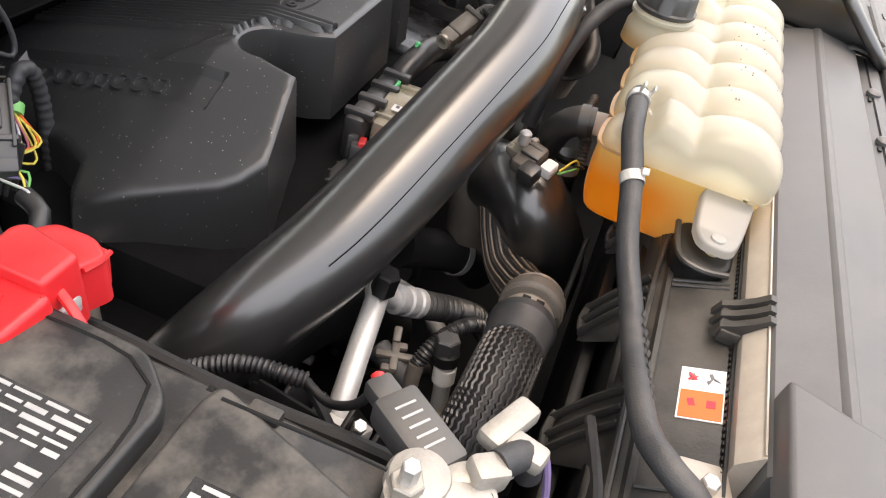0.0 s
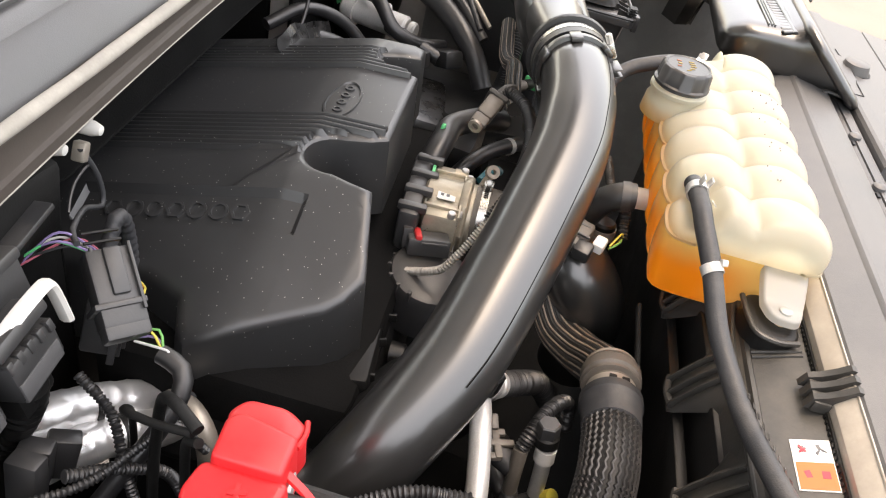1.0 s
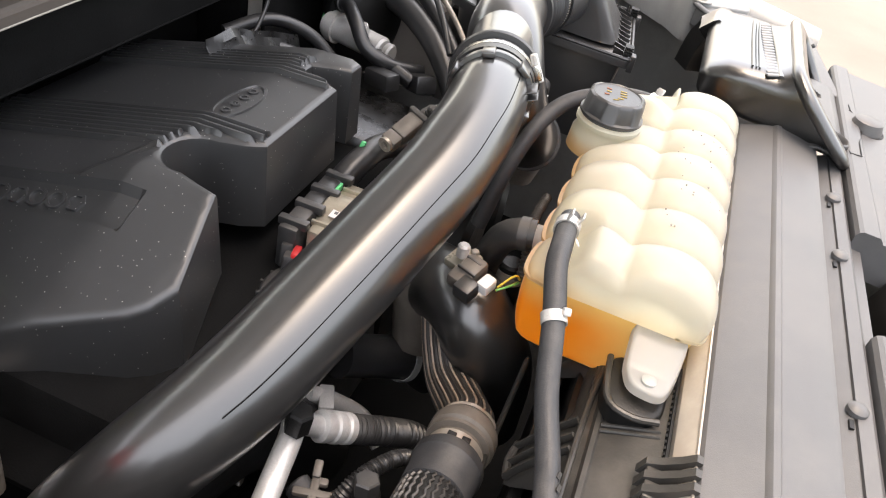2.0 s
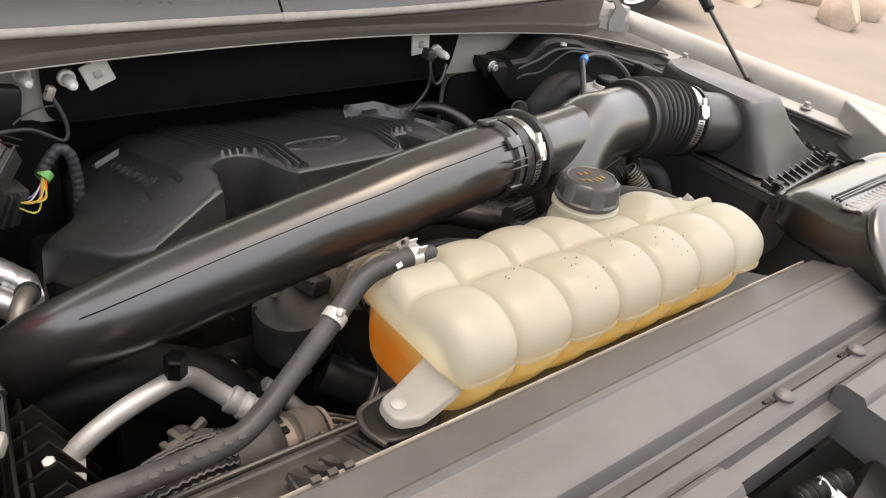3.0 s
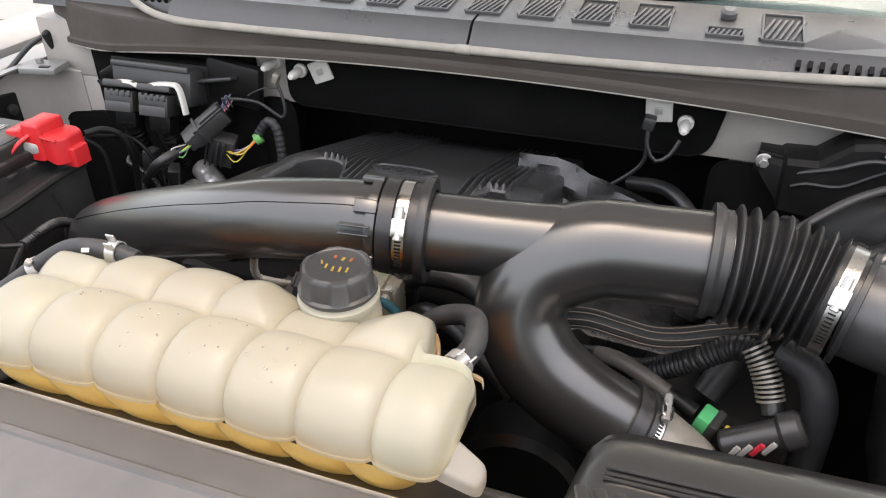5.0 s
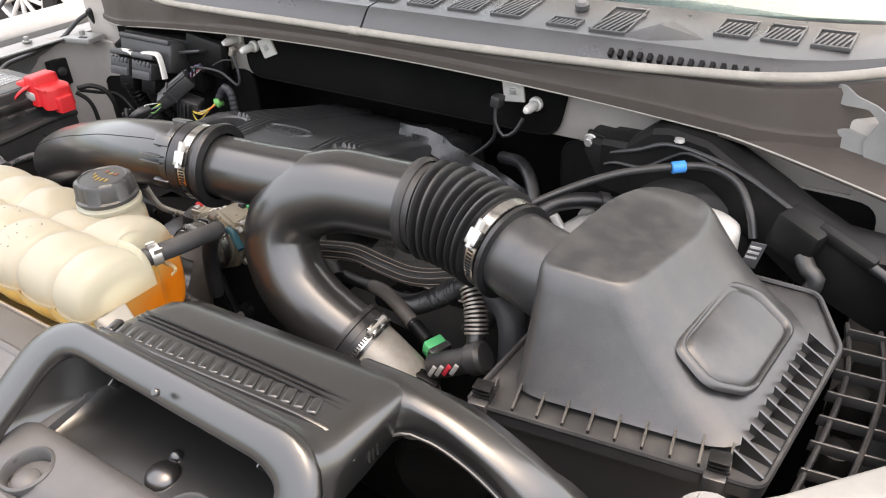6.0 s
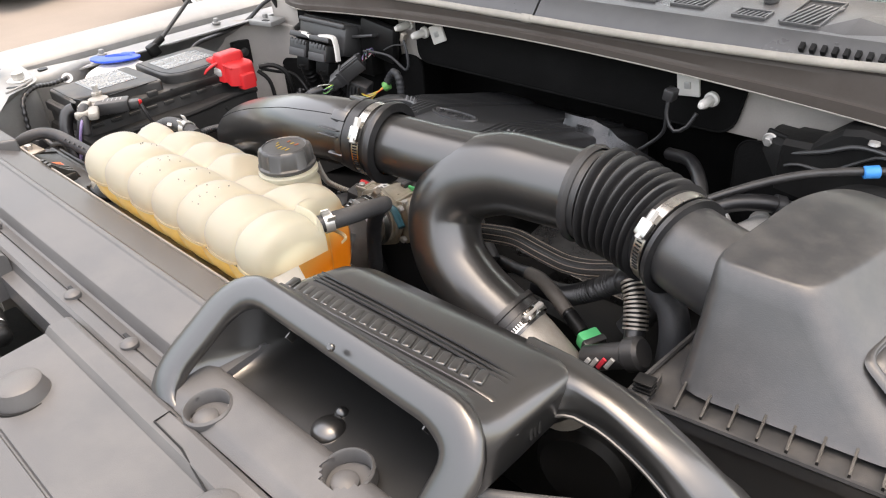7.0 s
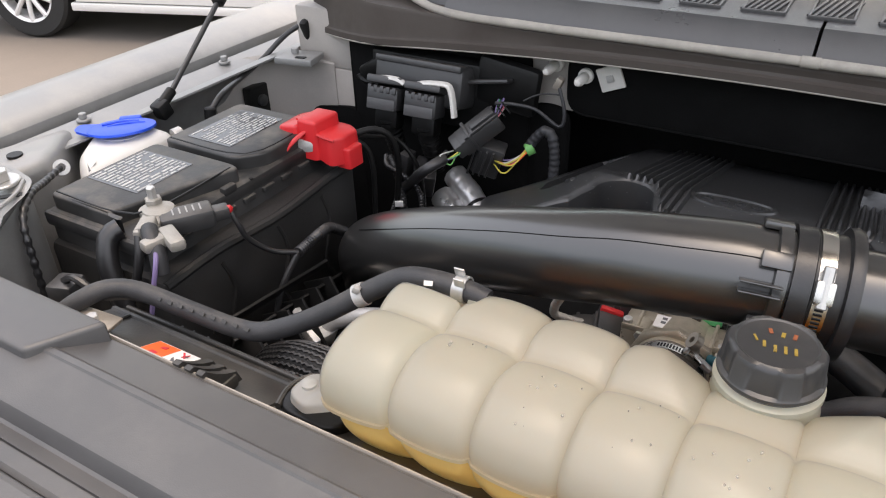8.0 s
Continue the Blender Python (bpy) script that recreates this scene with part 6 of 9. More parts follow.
# ---- battery ----
def build_battery():
    b = thing("battery", (-0.622, 0.39, 1.02), "black car battery in a fabric jacket, printed labels on its lid", "battery")
    part("case", box((-0.628, 0.390, 1.11), (0.160, 0.322, 0.19), bevel=0.006), "battery", b)
    lid = part("lid", box((-0.6295, 0.390, 1.194), (0.163, 0.330, 0.018), bevel=0.004), "battery", b)
    part("jacket", box((-0.614, 0.388, 1.085), (0.196, 0.338, 0.165), bevel=0.012), "jacket", b, "soft black insulating jacket")
    part("jacket_fold", tube([(-0.521, 0.225, 1.160), (-0.519, 0.30, 1.166), (-0.518, 0.40, 1.160), (-0.519, 0.50, 1.166), (-0.522, 0.555, 1.162)], 0.006, 8, 0.02), "jacket", b)
    for y in (0.30, 0.395, 0.48):
        part("jacket_crease", tube([(-0.517, y, 1.150), (-0.5155, y + 0.012, 1.11), (-0.516, y - 0.006, 1.06), (-0.517, y + 0.01, 1.02)], 0.003, 8, 0.02), "jacket", b)
    # raised vent covers on the lid
    for y0, y1 in ((0.235, 0.392), (0.404, 0.545)):
        o = rounded([(-0.705, y0), (-0.575 if y0 < 0.3 else -0.582, y0), (-0.556, y0 + 0.03) if y0 > 0.3 else (-0.605, y0 + 0.001), (-0.556, y1 - 0.005), (-0.572, y1), (-0.705, y1)], 0.012, 4)
        cov = part("vent_cover", plateau(o, 1.2225, 0.022, 0.0035), "battery", lid)
        part("cover_tab", box((-0.553, y1 - 0.03, 1.206), (0.01, 0.02, 0.01), bevel=0.002), "battery", cov)
        part("cover_groove", tube([(-0.70, y0 + 0.008, 1.2222), (-0.60, y0 + 0.008, 1.2222), (-0.566, y0 + 0.035, 1.2222), (-0.566, y1 - 0.01, 1.2222)], 0.0014, 6, 0.02), "dark", cov)
    part("groove", box((-0.628, 0.398, 1.2038), (0.158, 0.004, 0.002), bevel=0), "dark", lid, smooth=0)
    # printed labels, as pale bars
    for (x, y, w, l, r) in ((-0.655, 0.325, 0.085, 0.085, 0), (-0.645, 0.475, 0.075, 0.10, 0)):
        lab = part("label", box((x, y, 1.2228), (w, l, 0.0006), (0, 0, r), 0), "label_film", lid, "glossy black label with worn pale print", smooth=0)
        rng = random.Random(int(y * 1000))
        bm = bmesh.new()
        for i in range(13):
            v = -l / 2 + 0.004
            while v < l / 2 - 0.006:
                step = min(rng.uniform(0.006, 0.020), l / 2 - 0.003 - v)
                if rng.random() < 0.86:
                    box((x - w / 2 + (i + 0.5) * w / 13, y + v + step / 2, 1.2233), (w / 13 * rng.choice((0.30, 0.38, 0.5)), step, 0.0004), bevel=0, bm=bm)
                v += step + rng.uniform(0.002, 0.004)
        part("print", bm, "worn_paper", lab, "rows of worn pale print", smooth=0, kind="stuff")
    part("side_label", box((-0.596, 0.2175, 1.15), (0.030, 0.0012, 0.040), bevel=0), "paper", b, "small white paper label with printed bars", smooth=0)
    for i in range(3):
        part("printed_bar", box((-0.596, 0.2166, 1.162 - i * 0.010), (0.020, 0.0006, 0.004), bevel=0), "ink", b, smooth=0)
    for k in range(9):
        part("lid_tooth", box((-0.547, 0.25 + k * 0.034, 1.184), (0.006, 0.020, 0.006), bevel=0.001), "battery", lid)
    # terminals
    for x, y in ((-0.569, 0.268), (-0.566, 0.526)):
        part("terminal_post", lathe((x, y, 1.195), (0, 0, 1), [(0, 0.0095), (0.022, 0.0085), (0.024, 0.007)], 20), "alloy", b)
    # tray corner
    part("tray", box((-0.622, 0.39, 1.01), (0.21, 0.36, 0.03), bevel=0.006), "dark", b)


build_battery()


def build_negative_cable():
    c = thing("negative_cable", (-0.57, 0.26, 1.05), "black ground cable on a pale lead clamp and sensor block", "battery cable", "battery cables")
    part("clamp_ring", ring_band((-0.569, 0.268, 1.214), (0, 0, 1), 0.0095, 0.016, 0.006, 24), "lead", c, "pale cast lead clamp")
    part("clamp_arm", box((-0.556, 0.250, 1.216), (0.020, 0.050, 0.014), (6, 0, 28), 0.004), "lead", c)
    part("clamp_arm", box((-0.540, 0.236, 1.222), (0.018, 0.022, 0.018), (8, 0, 40), 0.004), "lead", c)
    part("clamp_pad", lathe((-0.560, 0.268, 1.2150), (0, 0, 1), [(0, 0.0185), (0.006, 0.0185), (0.010, 0.0165), (0.012, 0.010), (0.0125, 0.001)], 28), "lead", c)
    part("clamp_strap", box((-0.542, 0.243, 1.2195), (0.046, 0.015, 0.007), (0, 0, -52), 0.003), "lead", c)
    part("clamp_tee", box((-0.503, 0.234, 1.2215), (0.042, 0.017, 0.013), (0, 0, -24), 0.004), "lead", c)
    part("clamp_tee", box((-0.514, 0.222, 1.2195), (0.016, 0.030, 0.013), (0, 0, -14), 0.004), "lead", c)
    part("clamp_bolt", rod((-0.571, 0.272, 1.222), (-0.571, 0.272, 1.246), 0.0052, 6, bevel=0.001), "zinc", c)
    part("clamp_nut", rod((-0.571, 0.272, 1.224), (-0.571, 0.272, 1.233), 0.0095, 6, bevel=0.001), "lead", c)
    sb = part("sensor_block", box((-0.531, 0.279, 1.214), (0.056, 0.030, 0.022), (0, 0, 56), 0.004), "connector", c, "grey-black current sensor block")
    for i in range(5):
        part("block_mark", box((-0.5385 + i * 0.0040, 0.268 + i * 0.0060, 1.2254), (0.0016, 0.014, 0.0006), (0, 0, 56), 0), "faded_ink", sb, smooth=0)
    part("plug", box((-0.512, 0.307, 1.213), (0.022, 0.018, 0.014), (0, 0, 56), 0.003), "connector", c)
    part("red_pip", lathe((-0.506, 0.314, 1.215), (0.84, 0.54, 0.1), [(0, 0.0045), (0.004, 0.0045), (0.006, 0.002)], 12), "red", c)
    part("boot", tube([(-0.534, 0.232, 1.224), (-0.522, 0.224, 1.222), (-0.510, 0.218, 1.212), (-0.505, 0.213, 1.19)], 0.009, 14), "rubber", c)
    part("sheath", tube([(-0.583, 0.232, 1.212), (-0.588, 0.218, 1.205), (-0.580, 0.205, 1.175), (-0.565, 0.20, 1.13), (-0.56, 0.195, 1.08), (-0.60, 0.19, 1.0)], 0.0115, 16), "bellows", c)
    part("thin_sheath", tube([(-0.553, 0.232, 1.218), (-0.545, 0.222, 1.20), (-0.548, 0.212, 1.17), (-0.566, 0.205, 1.135), (-0.575, 0.20, 1.12)], 0.005, 12), "bellows", c)
    part("sense_wire", tube([(-0.504, 0.316, 1.212), (-0.497, 0.318, 1.195), (-0.496, 0.328, 1.172), (-0.485, 0.350, 1.147), (-0.468, 0.374, 1.137)], 0.0033, 10), "bellows", c)
    part("violet_wire", tube([(-0.512, 0.219, 1.218), (-0.502, 0.208, 1.208), (-0.505, 0.196, 1.17), (-0.52, 0.185, 1.10)], 0.0026, 8), "violet", c)
    part("side_wire", tube([(-0.468, 0.374, 1.137), (-0.475, 0.345, 1.10), (-0.48, 0.33, 1.05), (-0.47, 0.31, 0.98)], 0.004, 8), "bellows", c)
    part("conduit", tube([(-0.468, 0.374, 1.137), (-0.475, 0.42, 1.135), (-0.49, 0.46, 1.12), (-0.50, 0.50, 1.09)], lambda k, s: 0.0062 + 0.0009 * math.sin(s * 1500), 12, 0.001), "bellows", c, "taped harness branch")


build_negative_cable()


def build_positive_cap():
    r = thing("terminal_cover", (-0.545, 0.525, 1.19), "bright red plastic terminal cover with a moulded plus", "terminal cover")
    # tall peaked hood over the post, front nose, plus-marked step, rear wing with its skirt, hooked tail
    o = rounded([(-0.560, 0.499), (-0.530, 0.499), (-0.524, 0.540), (-0.530, 0.547), (-0.560, 0.545)], 0.004, 3)
    part("hood", plateau(o, lambda x, y: 1.2460 - 0.20 * abs(y - 0.524), 0.050, 0.0035, taper=0.003), "red", r)
    o = rounded([(-0.594, 0.500), (-0.558, 0.494), (-0.558, 0.550), (-0.580, 0.556), (-0.596, 0.545)], 0.006, 3)
    step = part("step", plateau(o, lambda x, y: 1.2310 + 0.22 * (x + 0.575), 0.034, 0.0045, taper=0.003), "red", r)
    part("plus_mark", box((-0.573, 0.522, 1.2322), (0.012, 0.0028, 0.0016), (0, -10, 12), 0), "red", step, smooth=0)
    part("plus_mark", box((-0.573, 0.522, 1.2324), (0.0028, 0.012, 0.0016), (0, -10, 12), 0), "red", step, smooth=0)
    o = rounded([(-0.532, 0.503), (-0.508, 0.498), (-0.497, 0.515), (-0.497, 0.545), (-0.512, 0.553), (-0.532, 0.546)], 0.006, 3)
    wing = part("rear_wing", plateau(o, lambda x, y: 1.2300 - 0.18 * (x + 0.53) - 0.10 * abs(y - 0.525), 0.036, 0.004, taper=0.002), "red", r)
    part("wing_rib", tube([(-0.528, 0.500, 1.2260), (-0.515, 0.4985, 1.2245), (-0.503, 0.501, 1.2220)], 0.0020, 6, 0.004), "red", wing)
    o = rounded([(-0.512, 0.512), (-0.489, 0.512), (-0.487, 0.540), (-0.510, 0.541)], 0.004, 3)
    part("skirt", plateau(o, lambda x, y: 1.208, 0.028, 0.003), "red", r)
    part("hook", tube([(-0.548, 0.500, 1.226), (-0.553, 0.486, 1.220), (-0.558, 0.474, 1.211), (-0.562, 0.470, 1.203), (-0.566, 0.474, 1.199)], 0.0034, 8, 0.003, flat=0.8), "red", r)
    c = thing("positive_cable", (-0.50, 0.6, 1.0), "thick black cables leaving the red terminal cover", "battery cable", "battery cables")
    part("clamp", box((-0.560, 0.515, 1.207), (0.05, 0.045, 0.018), (0, 0, 10), 0.005), "alloy", c, "pale lead terminal clamp")
    for k, pts in enumerate(([(-0.520, 0.570, 1.203), (-0.505, 0.592, 1.203), (-0.490, 0.610, 1.185), (-0.487, 0.618, 1.14), (-0.495, 0.62, 1.08), (-0.50, 0.62, 1.0)],
                             [(-0.524, 0.568, 1.195), (-0.512, 0.582, 1.175), (-0.508, 0.586, 1.14), (-0.51, 0.585, 1.08), (-0.51, 0.58, 1.0)],
                             [(-0.520, 0.574, 1.198), (-0.512, 0.605, 1.185), (-0.500, 0.635, 1.172), (-0.475, 0.645, 1.135), (-0.468, 0.65, 1.07), (-0.48, 0.65, 1.0)])):
        part("cable", tube(pts, (0.0046, 0.0038, 0.0032)[k], 14), "dark", c)


build_positive_cap()


# ---- washer bottle ----
def build_washer():
    w = thing("washer_bottle", (-0.79, 0.40, 1.05), "milky white washer bottle with a bright blue flip cap", "washer bottle")
    o = rounded([(-0.800, 0.335), (-0.748, 0.305), (-0.735, 0.40), (-0.745, 0.465), (-0.835, 0.47), (-0.850, 0.40)], 0.025, 5)
    part("body", plateau(o, lambda x, y: 1.209 - 0.9 * max(0, 0.345 - y) ** 1.3 - 0.3 * max(0, y - 0.44), 0.16, 0.022), "white", w, smooth=60)
    part("neck", lathe((-0.80, 0.415, 1.19), (0, 0, 1), [(0, 0.034), (0.010, 0.031), (0.020, 0.031)], 32), "white", w)
    cap = part("cap", lathe((-0.80, 0.415, 1.209), (-0.10, 0.10, 1), [(0.003, 0.042), (0.0045, 0.0450), (0.0075, 0.0445), (0.0095, 0.039), (0.0110, 0.022), (0.0113, 0.001)], 40), "blue", w, "bright blue flip cap")
    part("lift_tab", plateau(rounded([(-0.832, 0.408), (-0.815, 0.376), (-0.848, 0.375), (-0.858, 0.392)], 0.006, 3), 1.2165, 0.004, 0.001), "blue", cap)
    part("hinge", box((-0.822, 0.447, 1.209), (0.030, 0.012, 0.014), (0, 0, 40), 0.003), "blue", cap)
    for k in (-1, 1):
        part("ridge", tube([(-0.815 + k * 0.006, 0.40, 1.2205), (-0.80 + k * 0.006, 0.42, 1.2215), (-0.785 + k * 0.006, 0.438, 1.219)], 0.0016, 6), "blue", cap)
    part("hook", box((-0.772, 0.395, 1.200), (0.008, 0.004, 0.018), bevel=0.001), "blue", cap)
    part("rear_stub", lathe((-0.757, 0.462, 1.19), (0.3, 0.9, 0.1), [(0, 0.013), (0.012, 0.013), (0.014, 0.010)], 18), "alloy", w)


build_washer()


# ---- firewall things ----
def stud(p, r=0.0075, l=0.022, label="white plastic cap on a firewall stud"):
    s = thing("stud_cap", p, label, "stud", "firewall studs")
    x, y, z = p
    part("base", lathe(p, (0, -1, 0), [(0, r * 1.5), (0.006, r * 1.45), (0.008, r)], 20), "white", s)
    part("cap", lathe((x, y - 0.007, z), (0, -1, 0.0), [(0, r), (l * 0.7, r * 0.95), (l * 0.95, r * 0.6), (l, r * 0.1)], 20), "white", s)


stud((-0.334, FW_Y - 0.001, 1.254), l=0.036)
stud((-0.285, FW_Y - 0.010, 1.247), l=0.030)
stud((0.305, FW_Y - 0.010, 1.236), l=0.030)


def square_clip(x, z, rot):
    c = thing("square_fastener", (x, FW_Y - 0.015, z), "white square plastic fastener on the insulation pad", "fastener", "square fasteners")
    part("plate", box((x, FW_Y - 0.0145, z), (0.036, 0.005, 0.034), (0, rot, 0), 0.002), "white", c)
    part("pin", box((x, FW_Y - 0.018, z), (0.010, 0.004, 0.010), (0, rot, 0), 0.001), "alloy", c)


square_clip(-0.248, 1.250, -22)
square_clip(0.268, 1.251, -6)

bolt("firewall_bolt", (0.410, FW_Y - 0.045, 1.211), (0, -1, 0), 0.0065, "zinc", None, "zinc bolt holding the black bracket to the firewall", 1.6, 0.012, "bolt", "firewall bolts")
bolt("firewall_bolt", (-0.388, FW_Y - 0.012, 1.219), (0, -1, 0.1), 0.0065, "zinc", None, "zinc bolt through the black insulation pad", 1.9, 0.016, "bolt", "firewall bolts")


def build_firewall_wires():
    w = thing("sensor_cable", (0.28, 0.76, 1.1), "thin black cable looped between two firewall fasteners", "cable", "firewall cables")
    part("plug", box((0.260, 0.762, 1.246), (0.016, 0.02, 0.018), (0, 10, 0), 0.003), "connector", w)
    part("cable", tube([(0.260, 0.757, 1.24), (0.262, 0.752, 1.215), (0.275, 0.752, 1.196), (0.292, 0.757, 1.205), (0.302, 0.764, 1.225)], 0.0030, 10), "bellows", w)
    part("cable", tube([(0.262, 0.752, 1.215), (0.258, 0.752, 1.19), (0.235, 0.75, 1.165), (0.20, 0.75, 1.14), (0.15, 0.75, 1.12)], 0.0028, 10), "bellows", w)
    w2 = thing("sensor_cable", (-0.30, 0.76, 1.1), "grey cable looped down from a white firewall stud", "cable", "firewall cables")
    part("clip", box((-0.313, 0.770, 1.241), (0.010, 0.012, 0.018), (0, 24, 0), 0.002), "rail", w2)
    part("cable", tube([(-0.316, 0.768, 1.246), (-0.308, 0.766, 1.229), (-0.301, 0.764, 1.210), (-0.299, 0.762, 1.190), (-0.306, 0.760, 1.181), (-0.322, 0.758, 1.191), (-0.343, 0.754, 1.204), (-0.375, 0.744, 1.209), (-0.392, 0.730, 1.212)], 0.0026, 12), "rubber", w2)


build_firewall_wires()


def build_control_module():
    m = thing("control_module", (-0.52, 0.76, 1.1), "black engine control module with two large lever plugs", "control module")
    part("bracket", box((-0.525, 0.787, 1.195), (0.215, 0.036, 0.105), (0, 0, 0), 0.006), "dark", m)
    part("bracket_arm", box((-0.618, 0.760, 1.222), (0.050, 0.030, 0.026), (0, -30, 0), 0.006), "dark", m)
    part("bracket_wing", box((-0.395, 0.778, 1.222), (0.100, 0.022, 0.075), (0, 8, 0), 0.010), "dark", m)
    part("wing_web", box((-0.420, 0.760, 1.230), (0.075, 0.020, 0.006), (-12, -10, 0), 0.002), "connector", m)
    part("body", box((-0.525, 0.755, 1.215), (0.155, 0.05, 0.062), (-14, 0, 0), 0.008), "connector", m)
    part("body_top", box((-0.525, 0.752, 1.244), (0.150, 0.038, 0.010), (-18, 0, 0), 0.003), "connector", m)
    part("hook", tube([(-0.60, 0.755, 1.205), (-0.622, 0.752, 1.20), (-0.64, 0.75, 1.203), (-0.645, 0.75, 1.21)], 0.006, 8), "dark", m)
    for x in (-0.567, -0.500):
        p = part("plug", box((x, 0.713, 1.196), (0.054, 0.036, 0.034), (-14, 0, 4), 0.004), "connector", m, "large black lever plug")
        part("plug_neck", box((x, 0.716, 1.167), (0.040, 0.028, 0.036), (-14, 0, 4), 0.005, taper=1.0), "dark", p)
        part("plug_face", box((x, 0.6945, 1.192), (0.048, 0.004, 0.016), (-14, 0, 4), 0.001), "trim_grey", p)
        part("plug_crown", box((x, 0.722, 1.219), (0.060, 0.040, 0.012), (-26, 0, 4), 0.003), "connector", p)
        for k in range(5):
            part("crown_tooth", box((x - 0.022 + k * 0.011, 0.701, 1.213), (0.006, 0.006, 0.010), (-22, 0, 4), 0.001), "connector", p)
        part("boot", tube([(x + 0.002, 0.713, 1.165), (x + 0.003, 0.716, 1.145), (x + 0.002, 0.728, 1.11), (x, 0.745, 1.08)], lambda k, s: 0.0165 - 0.005 * k + 0.0010 * math.sin(s * 700), 16, 0.003), "dark", p)
    part("lever", tube([(-0.524, 0.712, 1.222), (-0.500, 0.712, 1.230), (-0.476, 0.712, 1.233), (-0.460, 0.712, 1.233), (-0.455, 0.712, 1.228), (-0.451, 0.711, 1.214), (-0.447, 0.708, 1.188)], 0.0064, 8, 0.004, flat=0.6), "white", m, "pale grey locking lever")
    part("lever", tube([(-0.596, 0.712, 1.222), (-0.570, 0.711, 1.228), (-0.545, 0.710, 1.229), (-0.532, 0.710, 1.224)], 0.0052, 8, 0.004, flat=0.7), "white", m, "pale grey locking lever")
    return m


build_control_module()


def wire_bundle(parent, start, end, sag, mats, spread=0.008, r=0.0011):
    """Loose single wires between two places."""
    rnd = random.Random(int(abs(start[0]) * 1000) + len(mats))
    for i, c in enumerate(mats):
        a, b = Vector(start), Vector(end)
        o = V(*(rnd.uniform(-spread, spread) for _ in range(3)))
        mid = a.lerp(b, 0.5) + Vector(sag) + o * 1.6
        part("wire", tube([a + o * 0.5, mid, b + V(*(rnd.uniform(-spread, spread) for _ in range(3))) * 0.5], r, 6, 0.006), c, parent)


def build_harness():
    h = thing("wiring_connector", (-0.40, 0.69, 1.15), "grey-black wiring connector with loose coloured wires", "connector", "wiring connectors")
    body = part("body", box((-0.404, 0.694, 1.195), (0.066, 0.036, 0.026), (8, -34, 28), 0.003), "connector", h)
    part("latch", box((-0.400, 0.692, 1.213), (0.040, 0.014, 0.007), (8, -34, 28), 0.002), "connector", body)
    for k in (-0.0145, 0.0145):
        part("key_rib", box((-0.404 - 0.47 * k, 0.690 + 0.88 * k, 1.2085), (0.058, 0.003, 0.004), (8, -34, 28), 0.001), "connector", body)
    part("collar", box((-0.416, 0.689, 1.187), (0.005, 0.041, 0.031), (8, -34, 28), 0.001), "connector", body)
    for k in range(5):
        part("grip_rib", box((-0.394 + 0.0062 * k, 0.6985 + 0.0033 * k, 1.2065 + 0.0047 * k), (0.0022, 0.030, 0.004), (8, -34, 28), 0.0006), "dark", body)
    part("rear_half", box((-0.428, 0.681, 1.178), (0.022, 0.036, 0.022), (8, -34, 28), 0.003), "connector", body)
    wire_bundle(h, (-0.383, 0.706, 1.212), (-0.392, 0.768, 1.205), (0.006, 0.0, 0.018), ["violet", "wire_pink", "green", "wire_white", "violet", "rubber"], 0.006)
    wire_bundle(h, (-0.432, 0.676, 1.170), (-0.446, 0.646, 1.167), (0.004, -0.004, 0.004), ["wire_green", "violet", "wire_yellow", "wire_white", "wire_green"], 0.008)
    part("tape", tube([(-0.444, 0.650, 1.167), (-0.456, 0.632, 1.164), (-0.472, 0.630, 1.152), (-0.492, 0.645, 1.128), (-0.512, 0.665, 1.105), (-0.53, 0.69, 1.07)], 0.0080, 14), "bellows", h)
    h.rotation_euler = (0, 0, radians(15))
    h.location += V(0.005, 0.004, -0.014)
    h2 = thing("wiring_connector", (-0.37, 0.72, 1.1), "open black connector housing with yellow and violet wires", "connector", "wiring connectors")
    part("body", box((-0.392, 0.712, 1.135), (0.040, 0.030, 0.050), (10, 18, 20), 0.003), "connector", h2)
    for k in range(4):
        part("fin", box((-0.412 + k * 0.010, 0.694, 1.132), (0.003, 0.006, 0.044), (10, 18, 20), 0.0006), "connector", h2)
    wire_bundle(h2, (-0.380, 0.705, 1.136), (-0.338, 0.735, 1.150), (0.004, -0.014, -0.010), ["wire_yellow", "wire_yellow", "violet", "wire_pink", "wire_white", "orange", "wire_yellow"], 0.006)
    part("tape_green", rod((-0.342, 0.733, 1.148), (-0.334, 0.738, 1.153), 0.0095, 14), "wire_green", h2)
    part("sleeve", tube([(-0.342, 0.737, 1.150), (-0.332, 0.739, 1.166), (-0.318, 0.740, 1.180), (-0.306, 0.740, 1.172), (-0.301, 0.739, 1.145), (-0.301, 0.738, 1.115), (-0.306, 0.735, 1.05)], lambda k, s: 0.0074 + 0.0006 * math.sin(s * 700), 14, 0.002), "rubber", h2)
    part("sheath", tube([(-0.360, 0.756, 1.212), (-0.350, 0.760, 1.218), (-0.335, 0.764, 1.224), (-0.318, 0.766, 1.226), (-0.310, 0.766, 1.226)], 0.0014, 8), "bellows", h2)
    # dark plug block under the module
    h3 = thing("wiring_connector", (-0.46, 0.68, 1.05), "stacked dark plugs below the control module", "connector", "wiring connectors")
    for i in range(3):
        part("plug", box((-0.53 + 0.020 * i, 0.700 + 0.008 * (i % 2), 1.10 - 0.012 * (i % 3)), (0.018, 0.026, 0.040), (8 * i, 10, 15 * i), 0.003), "connector", h3)
